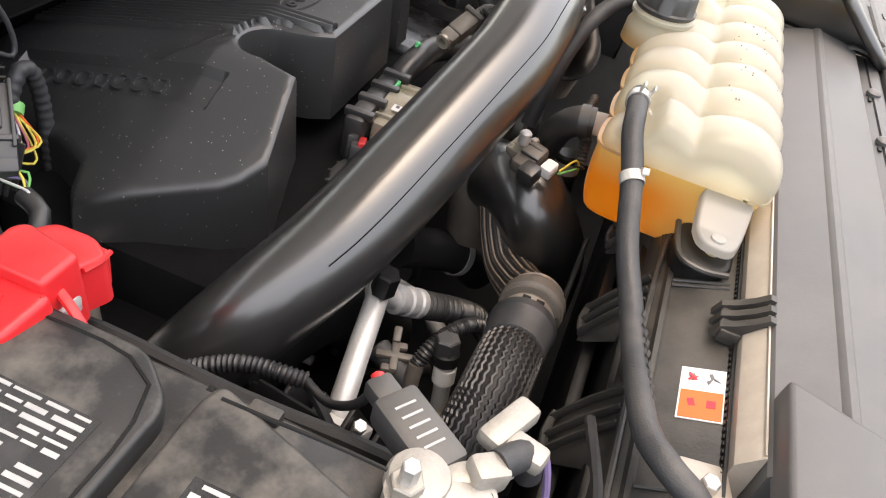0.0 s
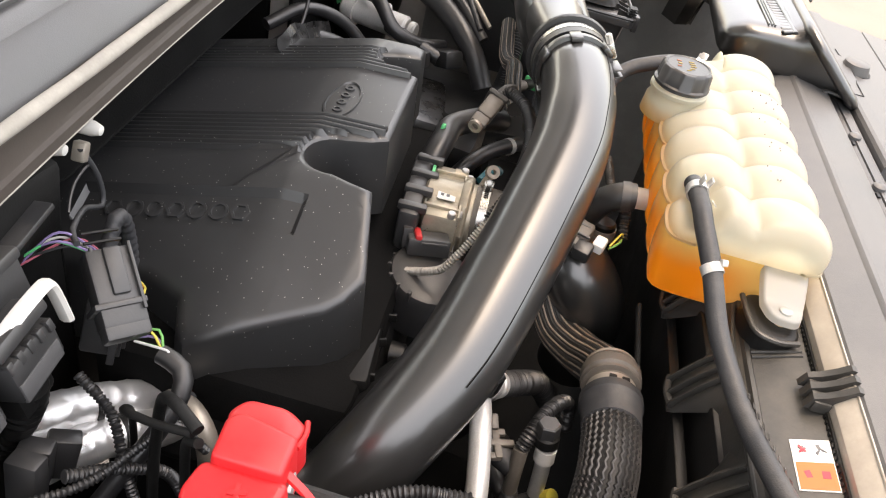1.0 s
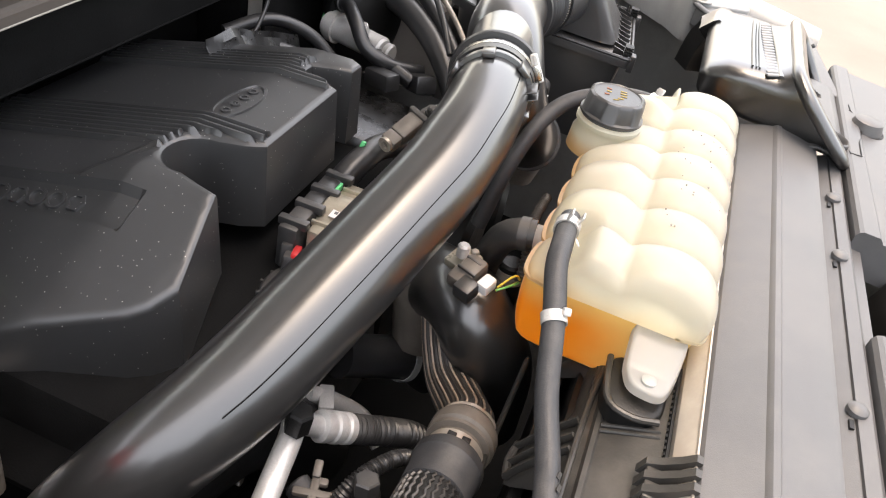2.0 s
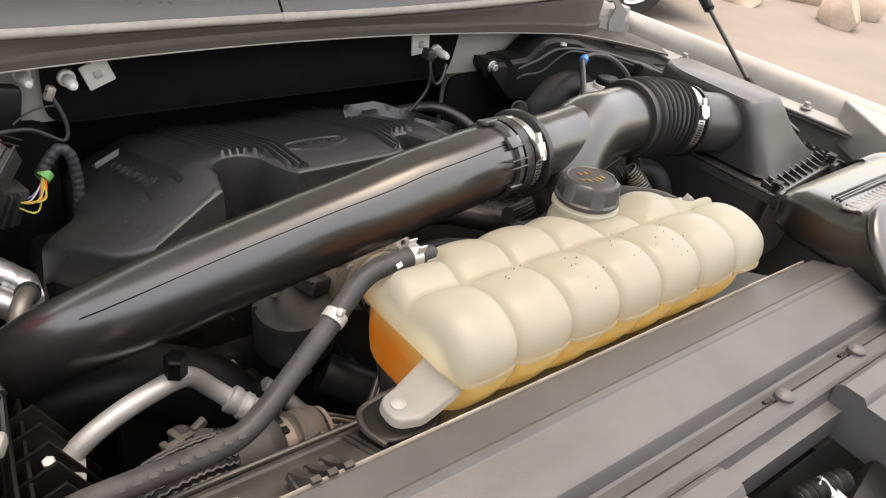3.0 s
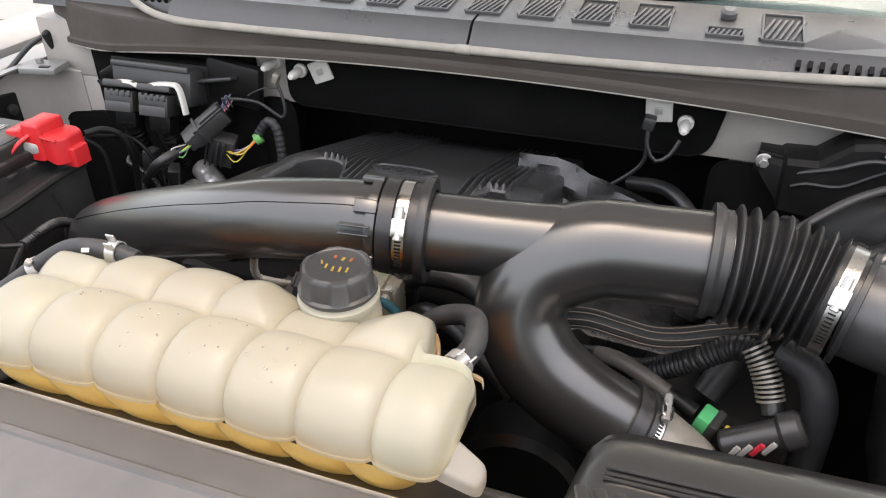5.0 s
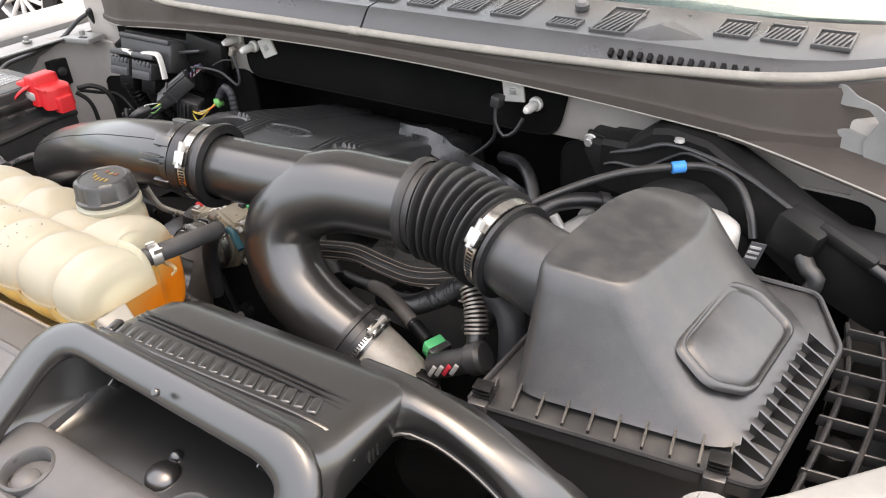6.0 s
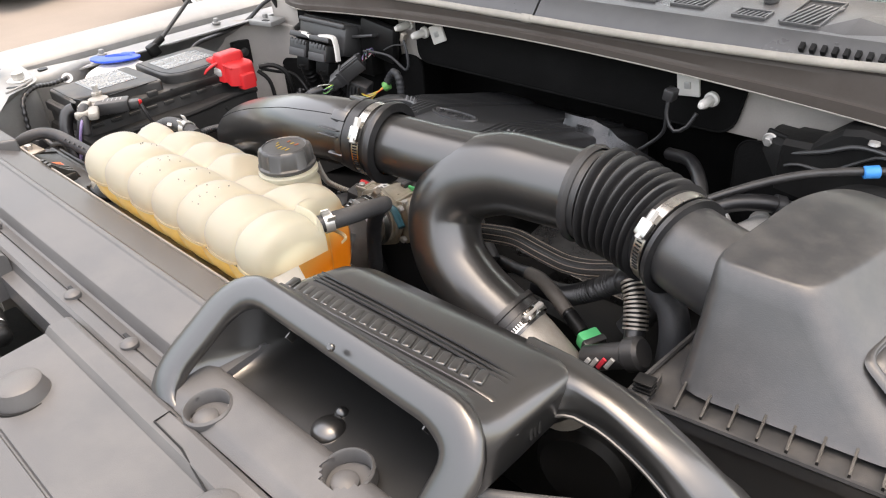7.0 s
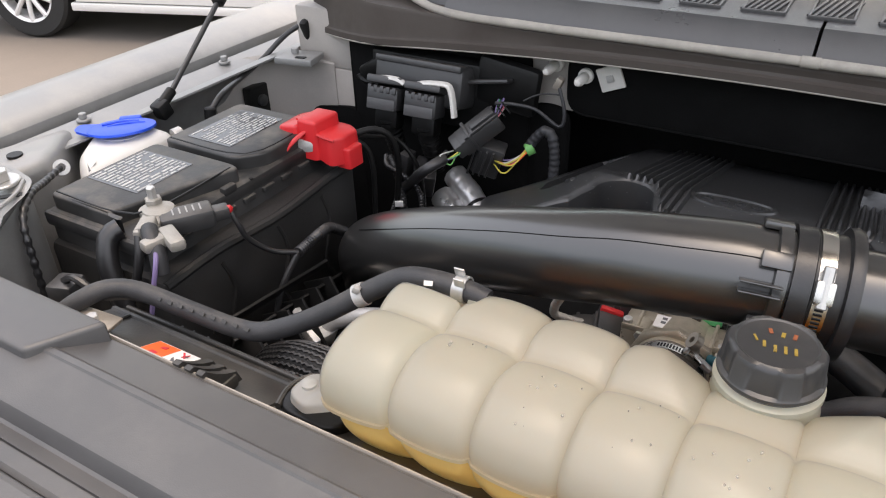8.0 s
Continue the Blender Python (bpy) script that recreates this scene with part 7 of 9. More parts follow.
    part("tag", box((-0.478, 0.60, 1.09), (0.012, 0.002, 0.010), (10, 0, 30), 0.0005), "paper", h3, "small white tag")


build_harness()


def build_foil_pipes():
    for k, pts in enumerate(([(-0.478, 0.759, 1.065), (-0.438, 0.736, 1.051), (-0.398, 0.709, 1.031), (-0.366, 0.682, 1.007), (-0.343, 0.654, 0.983)],
                             [(-0.483, 0.726, 1.041), (-0.443, 0.704, 1.028), (-0.408, 0.679, 1.013), (-0.378, 0.654, 0.993), (-0.353, 0.624, 0.973)])):
        f = thing("wrapped_pipe", pts[0], "pipe wrapped in crinkled silver foil with black ties", "pipe", "foil wrapped pipes")
        bm = tube(pts, lambda q, s: 0.0190 + 0.0005 * math.sin(s * 170 + k) + 0.0003 * math.sin(s * 410), 26, 0.004)
        rng = random.Random(3 + k)
        for v in bm.verts:
            v.co += V(rng.uniform(-1, 1), rng.uniform(-1, 1), rng.uniform(-1, 1)) * 0.0005
        part("wrap", bm, "foil", f, smooth=40)
        for q in (0.55,):
            a = Vector(pts[1]).lerp(Vector(pts[2]), q)
            part("tie", ring_band(a, Vector(pts[2]) - Vector(pts[1]), 0.0193, 0.006, 0.0014, 24), "dark", f)
    c = thing("pipe_elbow", (-0.40, 0.60, 1.06), "short beige rubber elbow beside the foil wrapped pipes", "hose")
    part("pipe", tube([(-0.385, 0.66, 1.038), (-0.395, 0.638, 1.050), (-0.408, 0.618, 1.044), (-0.415, 0.608, 1.02), (-0.418, 0.605, 0.98)], 0.011, 16), "rail", c)
    part("collar", ring_band((-0.392, 0.645, 1.047), (-0.2, -0.5, 0.25), 0.0112, 0.010, 0.003, 20), "rubber", c)


build_foil_pipes()


# ---- engine front and pipework ----
def build_engine_front():
    e = thing("engine_block", (0, 0.50, 0.62), "dark cast engine front with bolts, deep in the bay", "engine")
    # block coloured near-black to stand for the shade deep in the bay
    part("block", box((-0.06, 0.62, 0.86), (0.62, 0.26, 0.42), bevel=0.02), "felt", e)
    part("front_case", box((-0.10, 0.485, 0.86), (0.50, 0.03, 0.32), (-6, 0, 0), 0.012), "casting", e)
    for i, (x, z) in enumerate(((-0.30, 1.0), (-0.221, 1.007), (-0.198, 0.976), (-0.12, 0.96), (-0.05, 0.93), (-0.26, 0.90))):
        part("boss", lathe((x, 0.470 - 0.02 * (i == 2), z), (0, -1, 0.1), [(-0.01, 0.016), (0.006, 0.014), (0.008, 0.011)], 18), "casting", e)
        part("bolt_head", rod((x, 0.464 - 0.02 * (i == 2), z), (x, 0.452 - 0.02 * (i == 2), z), 0.0065, 6, bevel=0.001), "zinc", e)
    part("rib", box((-0.16, 0.462, 0.93), (0.012, 0.016, 0.18), (0, 24, 0), 0.004), "casting", e)
    part("rib", box((-0.06, 0.462, 0.93), (0.012, 0.016, 0.18), (0, -20, 0), 0.004), "casting", e)
    part("pulley", lathe((-0.17, 0.44, 0.84), (0, -1, 0), [(0, 0.06), (0.005, 0.062), (0.008, 0.054), (0.014, 0.054), (0.018, 0.062), (0.024, 0.06), (0.025, 0.02)], 36), "casting", e)
    # this plate too has the bay's shade painted in
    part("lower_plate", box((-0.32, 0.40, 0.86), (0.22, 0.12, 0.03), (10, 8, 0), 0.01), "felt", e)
    for k in range(4):
        part("plenum_rib", box((-0.34 + k * 0.055, 0.535, 1.035), (0.004, 0.03, 0.07), (0, 12, 0), 0.001), "dark", e)
    # lower masses towards the fender side
    part("head_side", box((0.32, 0.60, 0.84), (0.34, 0.30, 0.40), (0, 6, 0), 0.03), "dark", e)
    part("accessory", rod((0.20, 0.44, 0.95), (0.20, 0.36, 0.95), 0.075, 30, bevel=0.01), "dark", e)
    part("accessory", rod((0.38, 0.47, 0.90), (0.40, 0.36, 0.90), 0.065, 30, bevel=0.01), "dark", e)
    part("manifold_shield", box((0.27, 0.60, 1.055), (0.22, 0.16, 0.03), (6, 10, 8), 0.012), "dull_foil", e)
    # near-black again for shade, not a felt part
    part("side_plate", box((-0.36, 0.60, 1.0), (0.10, 0.16, 0.02), (0, -20, 0), 0.006), "felt", e)
    # ribbed valve cover edge below the engine cover
    part("valve_cover", box((-0.25, 0.515, 1.045), (0.16, 0.05, 0.030), (-8, 6, 4), 0.006), "dark", e)
    for k in range(3):
        part("cover_rib", box((-0.310 + k * 0.050, 0.507, 1.056 - 0.005 * k), (0.004, 0.050, 0.010), (-8, 6 + 8 * (k % 2), 4 + 14 * (k % 2)), 0.001), "dark", e)
    return e


build_engine_front()


def build_throttle():
    t = thing("throttle_body", (-0.04, 0.46, 1.06), "cast aluminium throttle body with a white label and steel clamp", "throttle body")
    part("housing", box((-0.040, 0.470, 1.085), (0.112, 0.044, 0.066), (0, 0, 3), 0.006), "tan_cast", t)
    part("barrel", rod((-0.036, 0.494, 1.084), (-0.036, 0.430, 1.088), 0.0400, 40, bevel=0.003), "tan_cast", t)
    part("flange", lathe((-0.036, 0.446, 1.087), (0, -1, 0.06), [(-0.004, 0.046), (0.000, 0.0485), (0.006, 0.0485), (0.008, 0.046), (0.009, 0.040)], 8), "tan_cast", t)
    for k in (-0.040, -0.006, 0.036):
        part("housing_rib", box((-0.040 + k, 0.470, 1.1185), (0.004, 0.042, 0.008), (0, 0, 3), 0.0015), "tan_cast", t)
    part("edge_rib", box((-0.040, 0.4505, 1.1185), (0.108, 0.003, 0.007), (0, 0, 3), 0.001), "tan_cast", t)
    for dx, z in ((-0.038, 1.112), (0.042, 1.112), (-0.038, 1.060), (0.042, 1.060)):
        sb = part("screw_boss", lathe((-0.036 + dx, 0.456, z), (0, -1, 0), [(-0.012, 0.010), (0.004, 0.009), (0.005, 0.007)], 16), "tan_cast", t)
        part("screw", rod((-0.036 + dx, 0.452, z), (-0.036 + dx, 0.444, z), 0.0058, 6, bevel=0.001), "zinc", sb)
    for dx, dy in ((-0.050, -0.014), (0.048, -0.014)):
        part("cover_screw", rod((-0.040 + dx, 0.470 + dy, 1.116), (-0.040 + dx, 0.470 + dy, 1.124), 0.0050, 8, bevel=0.001), "zinc", t)
    lab = part("label", box((-0.050, 0.469, 1.1215), (0.030, 0.022, 0.001), (0, 0, 3), 0), "paper", t, "small white printed label", smooth=0)
    for dx, dy in ((-0.006, 0.005), (-0.006, -0.002), (0.007, 0.004)):
        part("printed_bar", box((-0.050 + dx, 0.469 + dy, 1.1222), (0.005, 0.004, 0.0004), (0, 0, 3), 0), "ink", lab, smooth=0)
    # slotted black gasket flange behind the housing
    gf = part("manifold_flange", box((-0.045, 0.507, 1.088), (0.135, 0.024, 0.070), (0, 0, 3), 0.006), "connector", t, "black ribbed manifold flange")
    for k in range(4):
        part("flange_fin", box((-0.100 + k * 0.036, 0.502, 1.124), (0.010, 0.034, 0.010), (0, 0, 3), 0.002), "connector", gf)
    part("green_seal", box((-0.012, 0.494, 1.121), (0.020, 0.004, 0.008), (0, 0, 3), 0.001), "green", gf)
    # round actuator cover
    ac = part("actuator_cover", lathe((-0.140, 0.462, 1.058), (-0.12, -0.10, 1), [(-0.05, 0.050), (0.004, 0.050), (0.012, 0.046), (0.016, 0.036), (0.017, 0.001)], 36), "connector", t, "round black actuator cover")
    for k in range(7):
        w = radians(30 + 22 * k)
        part("cover_rib", box((-0.140 + 0.047 * math.cos(w), 0.462 + 0.047 * math.sin(w), 1.062), (0.006, 0.004, 0.020), (0, 0, math.degrees(w)), 0.001), "connector", ac)
    # hose coupling with two clamps, then the charge hose
    part("coupling", tube([(-0.036, 0.435, 1.0885), (-0.036, 0.405, 1.0900), (-0.036, 0.385, 1.082), (-0.032, 0.362, 1.05), (-0.03, 0.35, 0.98)], 0.0385, 32), "coupler", t, "grey-brown coupling hose")
    worm_clamp(t, (-0.036, 0.421, 1.0895), (0, -1, 0.05), 0.0392, (0.55, 0.0, 0.83), 0.010)
    worm_clamp(t, (-0.036, 0.400, 1.0890), (0, -1, -0.15), 0.0392, (0.15, 0.0, 0.98), 0.010)
    part("brass_fitting", rod((-0.012, 0.432, 1.115), (-0.014, 0.424, 1.140), 0.0050, 12, bevel=0.001), "rail", t, "brass fitting")
    part("fitting_head", lathe_loop((-0.014, 0.423, 1.144), (-0.7, -0.3, 0.6), [(-0.004, 0.0035), (-0.004, 0.0085), (0.004, 0.0085), (0.004, 0.0035)], 18), "rail", t)
    part("teal_tube", tube([(0.000, 0.435, 1.118), (0.016, 0.428, 1.122), (0.030, 0.420, 1.122), (0.046, 0.414, 1.110)], 0.0055, 12), "teal", t, "teal vacuum tube")
    c = thing("wiring_connector", (-0.11, 0.49, 1.05), "small black connector with a red lock tab", "connector", "wiring connectors")
    part("body", box((-0.116, 0.474, 1.090), (0.028, 0.050, 0.022), (0, 14, 16), 0.003), "connector", c)
    part("lock_tab", box((-0.118, 0.487, 1.0985), (0.026, 0.008, 0.012), (0, 14, 16), 0.002), "red", c, "red lock tab")
    part("crown", box((-0.107, 0.502, 1.090), (0.030, 0.012, 0.026), (0, 14, 16), 0.002), "connector", c)
    for k in range(4):
        part("rib", box((-0.128 + 0.0080 * k, 0.465 + 0.0022 * k, 1.1005 - 0.002 * k), (0.003, 0.030, 0.003), (0, 14, 16), 0.0005), "connector", c)
    w = thing("wire_conduit", (-0.1, 0.46, 1.05), "split corrugated conduit curving round the throttle body", "conduit", "conduits")
    part("lower_run", tube([(-0.145, 0.505, 1.060), (-0.151, 0.491, 1.070), (-0.169, 0.453, 1.100), (-0.166, 0.438, 1.122), (-0.158, 0.428, 1.140), (-0.143, 0.412, 1.170)],
                      lambda k, s: 0.0042 + 0.0009 * math.sin(s * 1700), 12, 0.0009), "lead", w, "shiny corrugated metal sleeve")
    part("upper_run", tube([(-0.145, 0.414, 1.167), (-0.130, 0.405, 1.180), (-0.110, 0.399, 1.190), (-0.054, 0.391, 1.200), (0.004, 0.393, 1.205), (0.056, 0.405, 1.205), (0.083, 0.427, 1.205), (0.080, 0.440, 1.198)],
                      lambda k, s: 0.0068 + 0.0011 * math.sin(s * 1500), 12, 0.001), "bellows", w, "black corrugated conduit")
    o = thing("sensor_plug", (0.03, 0.44, 1.2), "brown-grey sensor plug behind the duct joint", "sensor")
    part("body", box((0.056, 0.448, 1.190), (0.040, 0.022, 0.020), (16, -18, -18), 0.004), "coupler", o)
    part("collar", box((0.072, 0.443, 1.196), (0.008, 0.028, 0.025), (16, -18, -18), 0.003), "braid", o)
    cp = part("cap", box((0.030, 0.456, 1.182), (0.016, 0.020, 0.018), (16, -18, -18), 0.003), "coupler", o)
    part("brass_ring", lathe_loop((0.021, 0.459, 1.180), (-0.9, 0.3, -0.2), [(-0.002, 0.005), (-0.002, 0.009), (0.002, 0.009), (0.002, 0.005)], 16), "rail", cp)
    part("lead", tube([(0.074, 0.443, 1.197), (0.090, 0.434, 1.205), (0.100, 0.424, 1.203)], 0.0062, 10), "braid", o)
    h = thing("engine_hose", (0.05, 0.5, 1.1), "black rubber hoses between cover and duct", "hose", "engine hoses")
    part("pipe", tube([(-0.005, 0.512, 1.06), (0.015, 0.503, 1.112), (0.055, 0.496, 1.128), (0.105, 0.490, 1.125), (0.157, 0.452, 1.120), (0.20, 0.43, 1.10)], 0.0165, 18), "bellows", h)
    part("band", ring_band((0.012, 0.504, 1.106), (0.5, -0.2, 0.85), 0.0168, 0.010, 0.0012, 24), "connector", h)
    part("pipe", tube([(0.02, 0.49, 1.06), (0.055, 0.460, 1.098), (0.10, 0.430, 1.106), (0.149, 0.395, 1.10), (0.19, 0.37, 1.08)], 0.0105, 16), "bellows", h)
    part("band", ring_band((0.128, 0.410, 1.103), (0.8, -0.55, -0.1), 0.0107, 0.008, 0.0012, 20), "alloy", h)
    part("green_tab", box((0.06, 0.500, 1.145), (0.007, 0.006, 0.009), (10, 20, 0), 0.002), "green", h, "green plug tab")


build_throttle()


def build_charge_pipe():
    p = thing("charge_pipe", (-0.1, 0.29, 0.85), "large smooth black charge pipe with a pressure sensor", "pipe")
    part("pipe", tube([(-0.02, 0.36, 1.06), (-0.07, 0.31, 1.088), (-0.085, 0.275, 1.06), (-0.06, 0.255, 1.0), (-0.04, 0.25, 0.9)], 0.044, 36), "duct_black", p)
    part("rear_pipe", tube([(-0.42, 0.48, 1.02), (-0.34, 0.46, 1.03), (-0.26, 0.44, 1.0), (-0.2, 0.40, 0.92)], 0.042, 30), "dark", p)
    s = part("sensor", box((-0.095, 0.309, 1.143), (0.042, 0.024, 0.018), (0, -14, -20), 0.005), "coupler", p, "grey pressure sensor with a white plug")
    part("plug", box((-0.106, 0.286, 1.147), (0.018, 0.014, 0.014), (0, -14, -20), 0.003), "paper", s)
    part("sensor_base", box((-0.074, 0.320, 1.140), (0.030, 0.030, 0.012), (0, -14, -20), 0.003), "tan_cast", s)
    part("sensor_plug", box((-0.116, 0.303, 1.140), (0.020, 0.020, 0.018), (0, -14, -20), 0.003), "connector", s, "black plug")
    for k in (-1, 1):
        part("sensor_rib", box((-0.095 + 0.010 * k, 0.309, 1.1535), (0.003, 0.022, 0.004), (0, -14, -20), 0.001), "connector", s)
    part("base_screw", rod((-0.066, 0.312, 1.145), (-0.066, 0.312, 1.152), 0.0048, 6, bevel=0.001), "rail", s)
    part("sensor_screw", rod((-0.082, 0.322, 1.15), (-0.082, 0.322, 1.166), 0.0065, 14, bevel=0.002), "alloy", s)
    wire_bundle(p, (-0.108, 0.276, 1.148), (-0.075, 0.258, 1.142), (0, 0, 0.006), ["wire_yellow", "wire_green", "wire_yellow"], 0.004, 0.0012)
    w = thing("wire_conduit", (-0.03, 0.25, 1.1), "thin corrugated conduit running behind the bottle", "conduit", "conduits")
    part("tube", tube([(-0.075, 0.258, 1.142), (-0.055, 0.262, 1.165), (-0.035, 0.268, 1.16), (0.0, 0.272, 1.15), (0.06, 0.275, 1.14), (0.12, 0.275, 1.13)], lambda k, s: 0.0055 + 0.001 * math.sin(s * 1500), 12, 0.001), "braid", w)
    b = thing("solenoid_valve", (-0.02, 0.30, 1.05), "small dark solenoid with a copper band", "valve")
    part("body", rod((-0.03, 0.275, 1.13), (-0.035, 0.27, 1.05), 0.015, 20, bevel=0.003), "dark", b)
    part("band", ring_band((-0.031, 0.274, 1.115), (0.05, 0.05, 0.8), 0.0152, 0.014, 0.001, 20), "rail", b, "copper coloured band")


build_charge_pipe()


def build_braided_hose(name, pts, r, label, ribs=13):
    """A hose in a braided sleeve, its threads raised in lengthwise cords."""
    h = thing(name, pts[len(pts) // 2], label, "hose", "braided hoses")
    part("core", tube(pts, r * 0.93, 24), "braid", h)
    path = smooth_path(pts, 0.006)
    fr = frames_along(path)
    for i in range(ribs * 2):
        w0 = 2 * math.pi * i / (ribs * 2)
        cord = [p + (s * math.cos(w0 + 0.25 * math.sin(j * 0.03)) + u * math.sin(w0 + 0.25 * math.sin(j * 0.03))) * r * 0.95 for j, (p, (t, s, u)) in enumerate(zip(path, fr))]
        part("cord", tube(cord, r * (0.045 if i % 2 else 0.07), 6, smoothing=False), "braid_light" if i % 2 else "braid", h)
    return h


bh = build_braided_hose("braided_hose", [(-0.045, 0.34, 1.07), (-0.07, 0.325, 1.06), (-0.088, 0.312, 1.035), (-0.115, 0.292, 1.015), (-0.155, 0.266, 1.025), (-0.195, 0.252, 1.052), (-0.222, 0.249, 1.072), (-0.240, 0.248, 1.083)], 0.026,
                        "braided grey-brown hose bending into a quick connector", 17)
ax = V(-0.09, 0.002, 0.012).normalized()
q0 = V(-0.232, 0.2485, 1.082)
part("end_ring", ring_band(q0 - ax * 0.004, ax, 0.0255, 0.004, 0.0025, 30), "rail", bh, "copper-toned crimp ring")
qc = part("quick_connector", lathe(q0, ax, [(0, 0.024), (0.002, 0.0300), (0.005, 0.0315), (0.018, 0.0315), (0.020, 0.0285), (0.023, 0.0285), (0.024, 0.0300), (0.026, 0.0300), (0.027, 0.0245), (0.046, 0.0245)], 36), "coupler", bh, "stepped grey-brown quick connector")
part("lock_ring", ring_band(q0 + ax * 0.037, ax, 0.0250, 0.010, 0.0012, 30), "rail", qc)
for k in (-1, 1):
    part("window", box(tuple(q0 + ax * 0.037 + V(0, k * 0.0065, 0.0265)), (0.006, 0.008, 0.003), (0, 6, 0), 0.001), "dark", qc)
part("cuff", lathe(q0 + ax * 0.044, ax, [(0, 0.022), (0.001, 0.0300), (0.004, 0.0318), (0.014, 0.0318), (0.016, 0.0300), (0.045, 0.0288), (0.047, 0.024)], 36), "rubber", bh, "black rubber cuff")
rp = [tuple(q0 + ax * 0.086), (-0.345, 0.2515, 1.096), (-0.38, 0.253, 1.088), (-0.42, 0.258, 1.055), (-0.45, 0.262, 0.97)]
part("ribbed_hose", tube(rp, 0.0262, 28, 0.006), "dark", bh, "black braided lower hose")
rpath = smooth_path(rp, 0.003)
for i in range(26):
    w0 = 2 * math.pi * i / 26
    part("cord", tube([p + (s * math.cos(w0 + 0.035 * (-1) ** j) + u * math.sin(w0 + 0.035 * (-1) ** j)) * 0.0266 for j, (p, (t, s, u)) in enumerate(zip(rpath, frames_along(rpath)))], 0.0016, 5, smoothing=False), "bellows", bh)

build_braided_hose("braided_hose", [(0.150, 0.415, 1.15), (0.185, 0.422, 1.149), (0.215, 0.427, 1.153), (0.25, 0.43, 1.157), (0.285, 0.433, 1.150), (0.315, 0.442, 1.140), (0.345, 0.45, 1.140), (0.38, 0.455, 1.15), (0.42, 0.46, 1.16)], 0.0120,
                   "thin braided hose winding below the duct", 9)


def build_aircon_lines():
    a = thing("aircon_line", (-0.35, 0.37, 1.0), "dull silver air conditioning pipe with a black valve cap", "pipe", "aircon lines")
    part("pipe", tube([(-0.445, 0.352, 1.02), (-0.425, 0.360, 1.052), (-0.40, 0.364, 1.070), (-0.365, 0.370, 1.082), (-0.32, 0.378, 1.088), (-0.298, 0.386, 1.078), (-0.280, 0.386, 1.058), (-0.262, 0.376, 1.041)], 0.0105, 20), "alloy", a)
    part("valve_stem", rod((-0.318, 0.377, 1.086), (-0.318, 0.374, 1.108), 0.007, 14), "alloy", a)
    part("valve_cap", rod((-0.318, 0.375, 1.098), (-0.318, 0.372, 1.124), 0.0115, 6, bevel=0.002), "dark", a, "black hexagonal valve cap")
    d = V(0.037, -0.031, -0.026).normalized()
    c0 = V(-0.263, 0.377, 1.042)
    part("crimp", lathe(c0, d, [(0, 0.012), (0.002, 0.0155), (0.010, 0.0155), (0.012, 0.014), (0.015, 0.014), (0.017, 0.0158), (0.024, 0.0158), (0.026, 0.014), (0.029, 0.014), (0.031, 0.0158), (0.038, 0.0155), (0.04, 0.012)], 24), "alloy", a, "crimped aluminium ferrule")
    part("ribbed_hose", tube([tuple(c0 + d * 0.038), tuple(c0 + d * 0.055), (-0.200, 0.324, 0.998), (-0.168, 0.300, 0.968), (-0.145, 0.275, 0.92)], lambda k, s: 0.0142 + 0.0011 * math.sin(s * 1700), 22, 0.0010), "bellows", a, "black corrugated hose")
    b = part("block", box((-0.438, 0.352, 1.045), (0.040, 0.036, 0.034), (0, 28, -15), 0.004), "alloy", a)
    part("block_bolt", rod((-0.442, 0.342, 1.06), (-0.446, 0.334, 1.085), 0.006, 6, bevel=0.001), "zinc", b)
    v = thing("aircon_line", (-0.325, 0.30, 0.98), "silver service port with a black hexagonal cap", "service port", "aircon lines")
    part("port", tube([(-0.33, 0.292, 0.97), (-0.327, 0.297, 1.02), (-0.322, 0.302, 1.056)], 0.0082, 16), "alloy", v)
    part("port_collar", ring_band((-0.3245, 0.2995, 1.040), (0.1, 0.1, 0.9), 0.0084, 0.016, 0.0022, 24), "white", v, "pale collar")
    part("cap", rod((-0.322, 0.302, 1.050), (-0.320, 0.304, 1.064), 0.0125, 24, bevel=0.002), "dark", v, "black hexagonal cap")
    part("cap_hex", rod((-0.320, 0.304, 1.062), (-0.318, 0.306, 1.078), 0.0118, 6, bevel=0.0015), "connector", v)
    part("dark_line", tube([(-0.33, 0.292, 0.97), (-0.345, 0.315, 0.975), (-0.33, 0.335, 0.985), (-0.29, 0.345, 0.975), (-0.25, 0.33, 0.95)], 0.009, 14), "bellows", v)
    part("yellow_tip", rod((-0.335, 0.283, 0.985), (-0.338, 0.278, 0.995), 0.008, 12), "wire_yellow", v)
    lo = thing("wire_conduit", (-0.30, 0.31, 0.99), "thin black corrugated conduit looping beside the service port", "conduit", "conduits")
    part("tube", tube([(-0.333, 0.325, 1.045), (-0.318, 0.318, 1.060), (-0.295, 0.308, 1.062), (-0.270, 0.293, 1.058), (-0.255, 0.280, 1.040), (-0.25, 0.272, 1.0)], lambda q, d: 0.0072 + 0.0010 * math.sin(d * 1800), 14, 0.0010), "bellows", lo)
    part("lower_tube", tube([(-0.345, 0.322, 0.99), (-0.342, 0.324, 1.02), (-0.333, 0.325, 1.047)], 0.0075, 14), "coupler", lo)
    part("tail", tube([(-0.352, 0.315, 0.94), (-0.349, 0.319, 0.97), (-0.345, 0.322, 0.995)], lambda q, d: 0.0085 + 0.0010 * math.sin(d * 1800), 14, 0.0010), "bellows", lo)
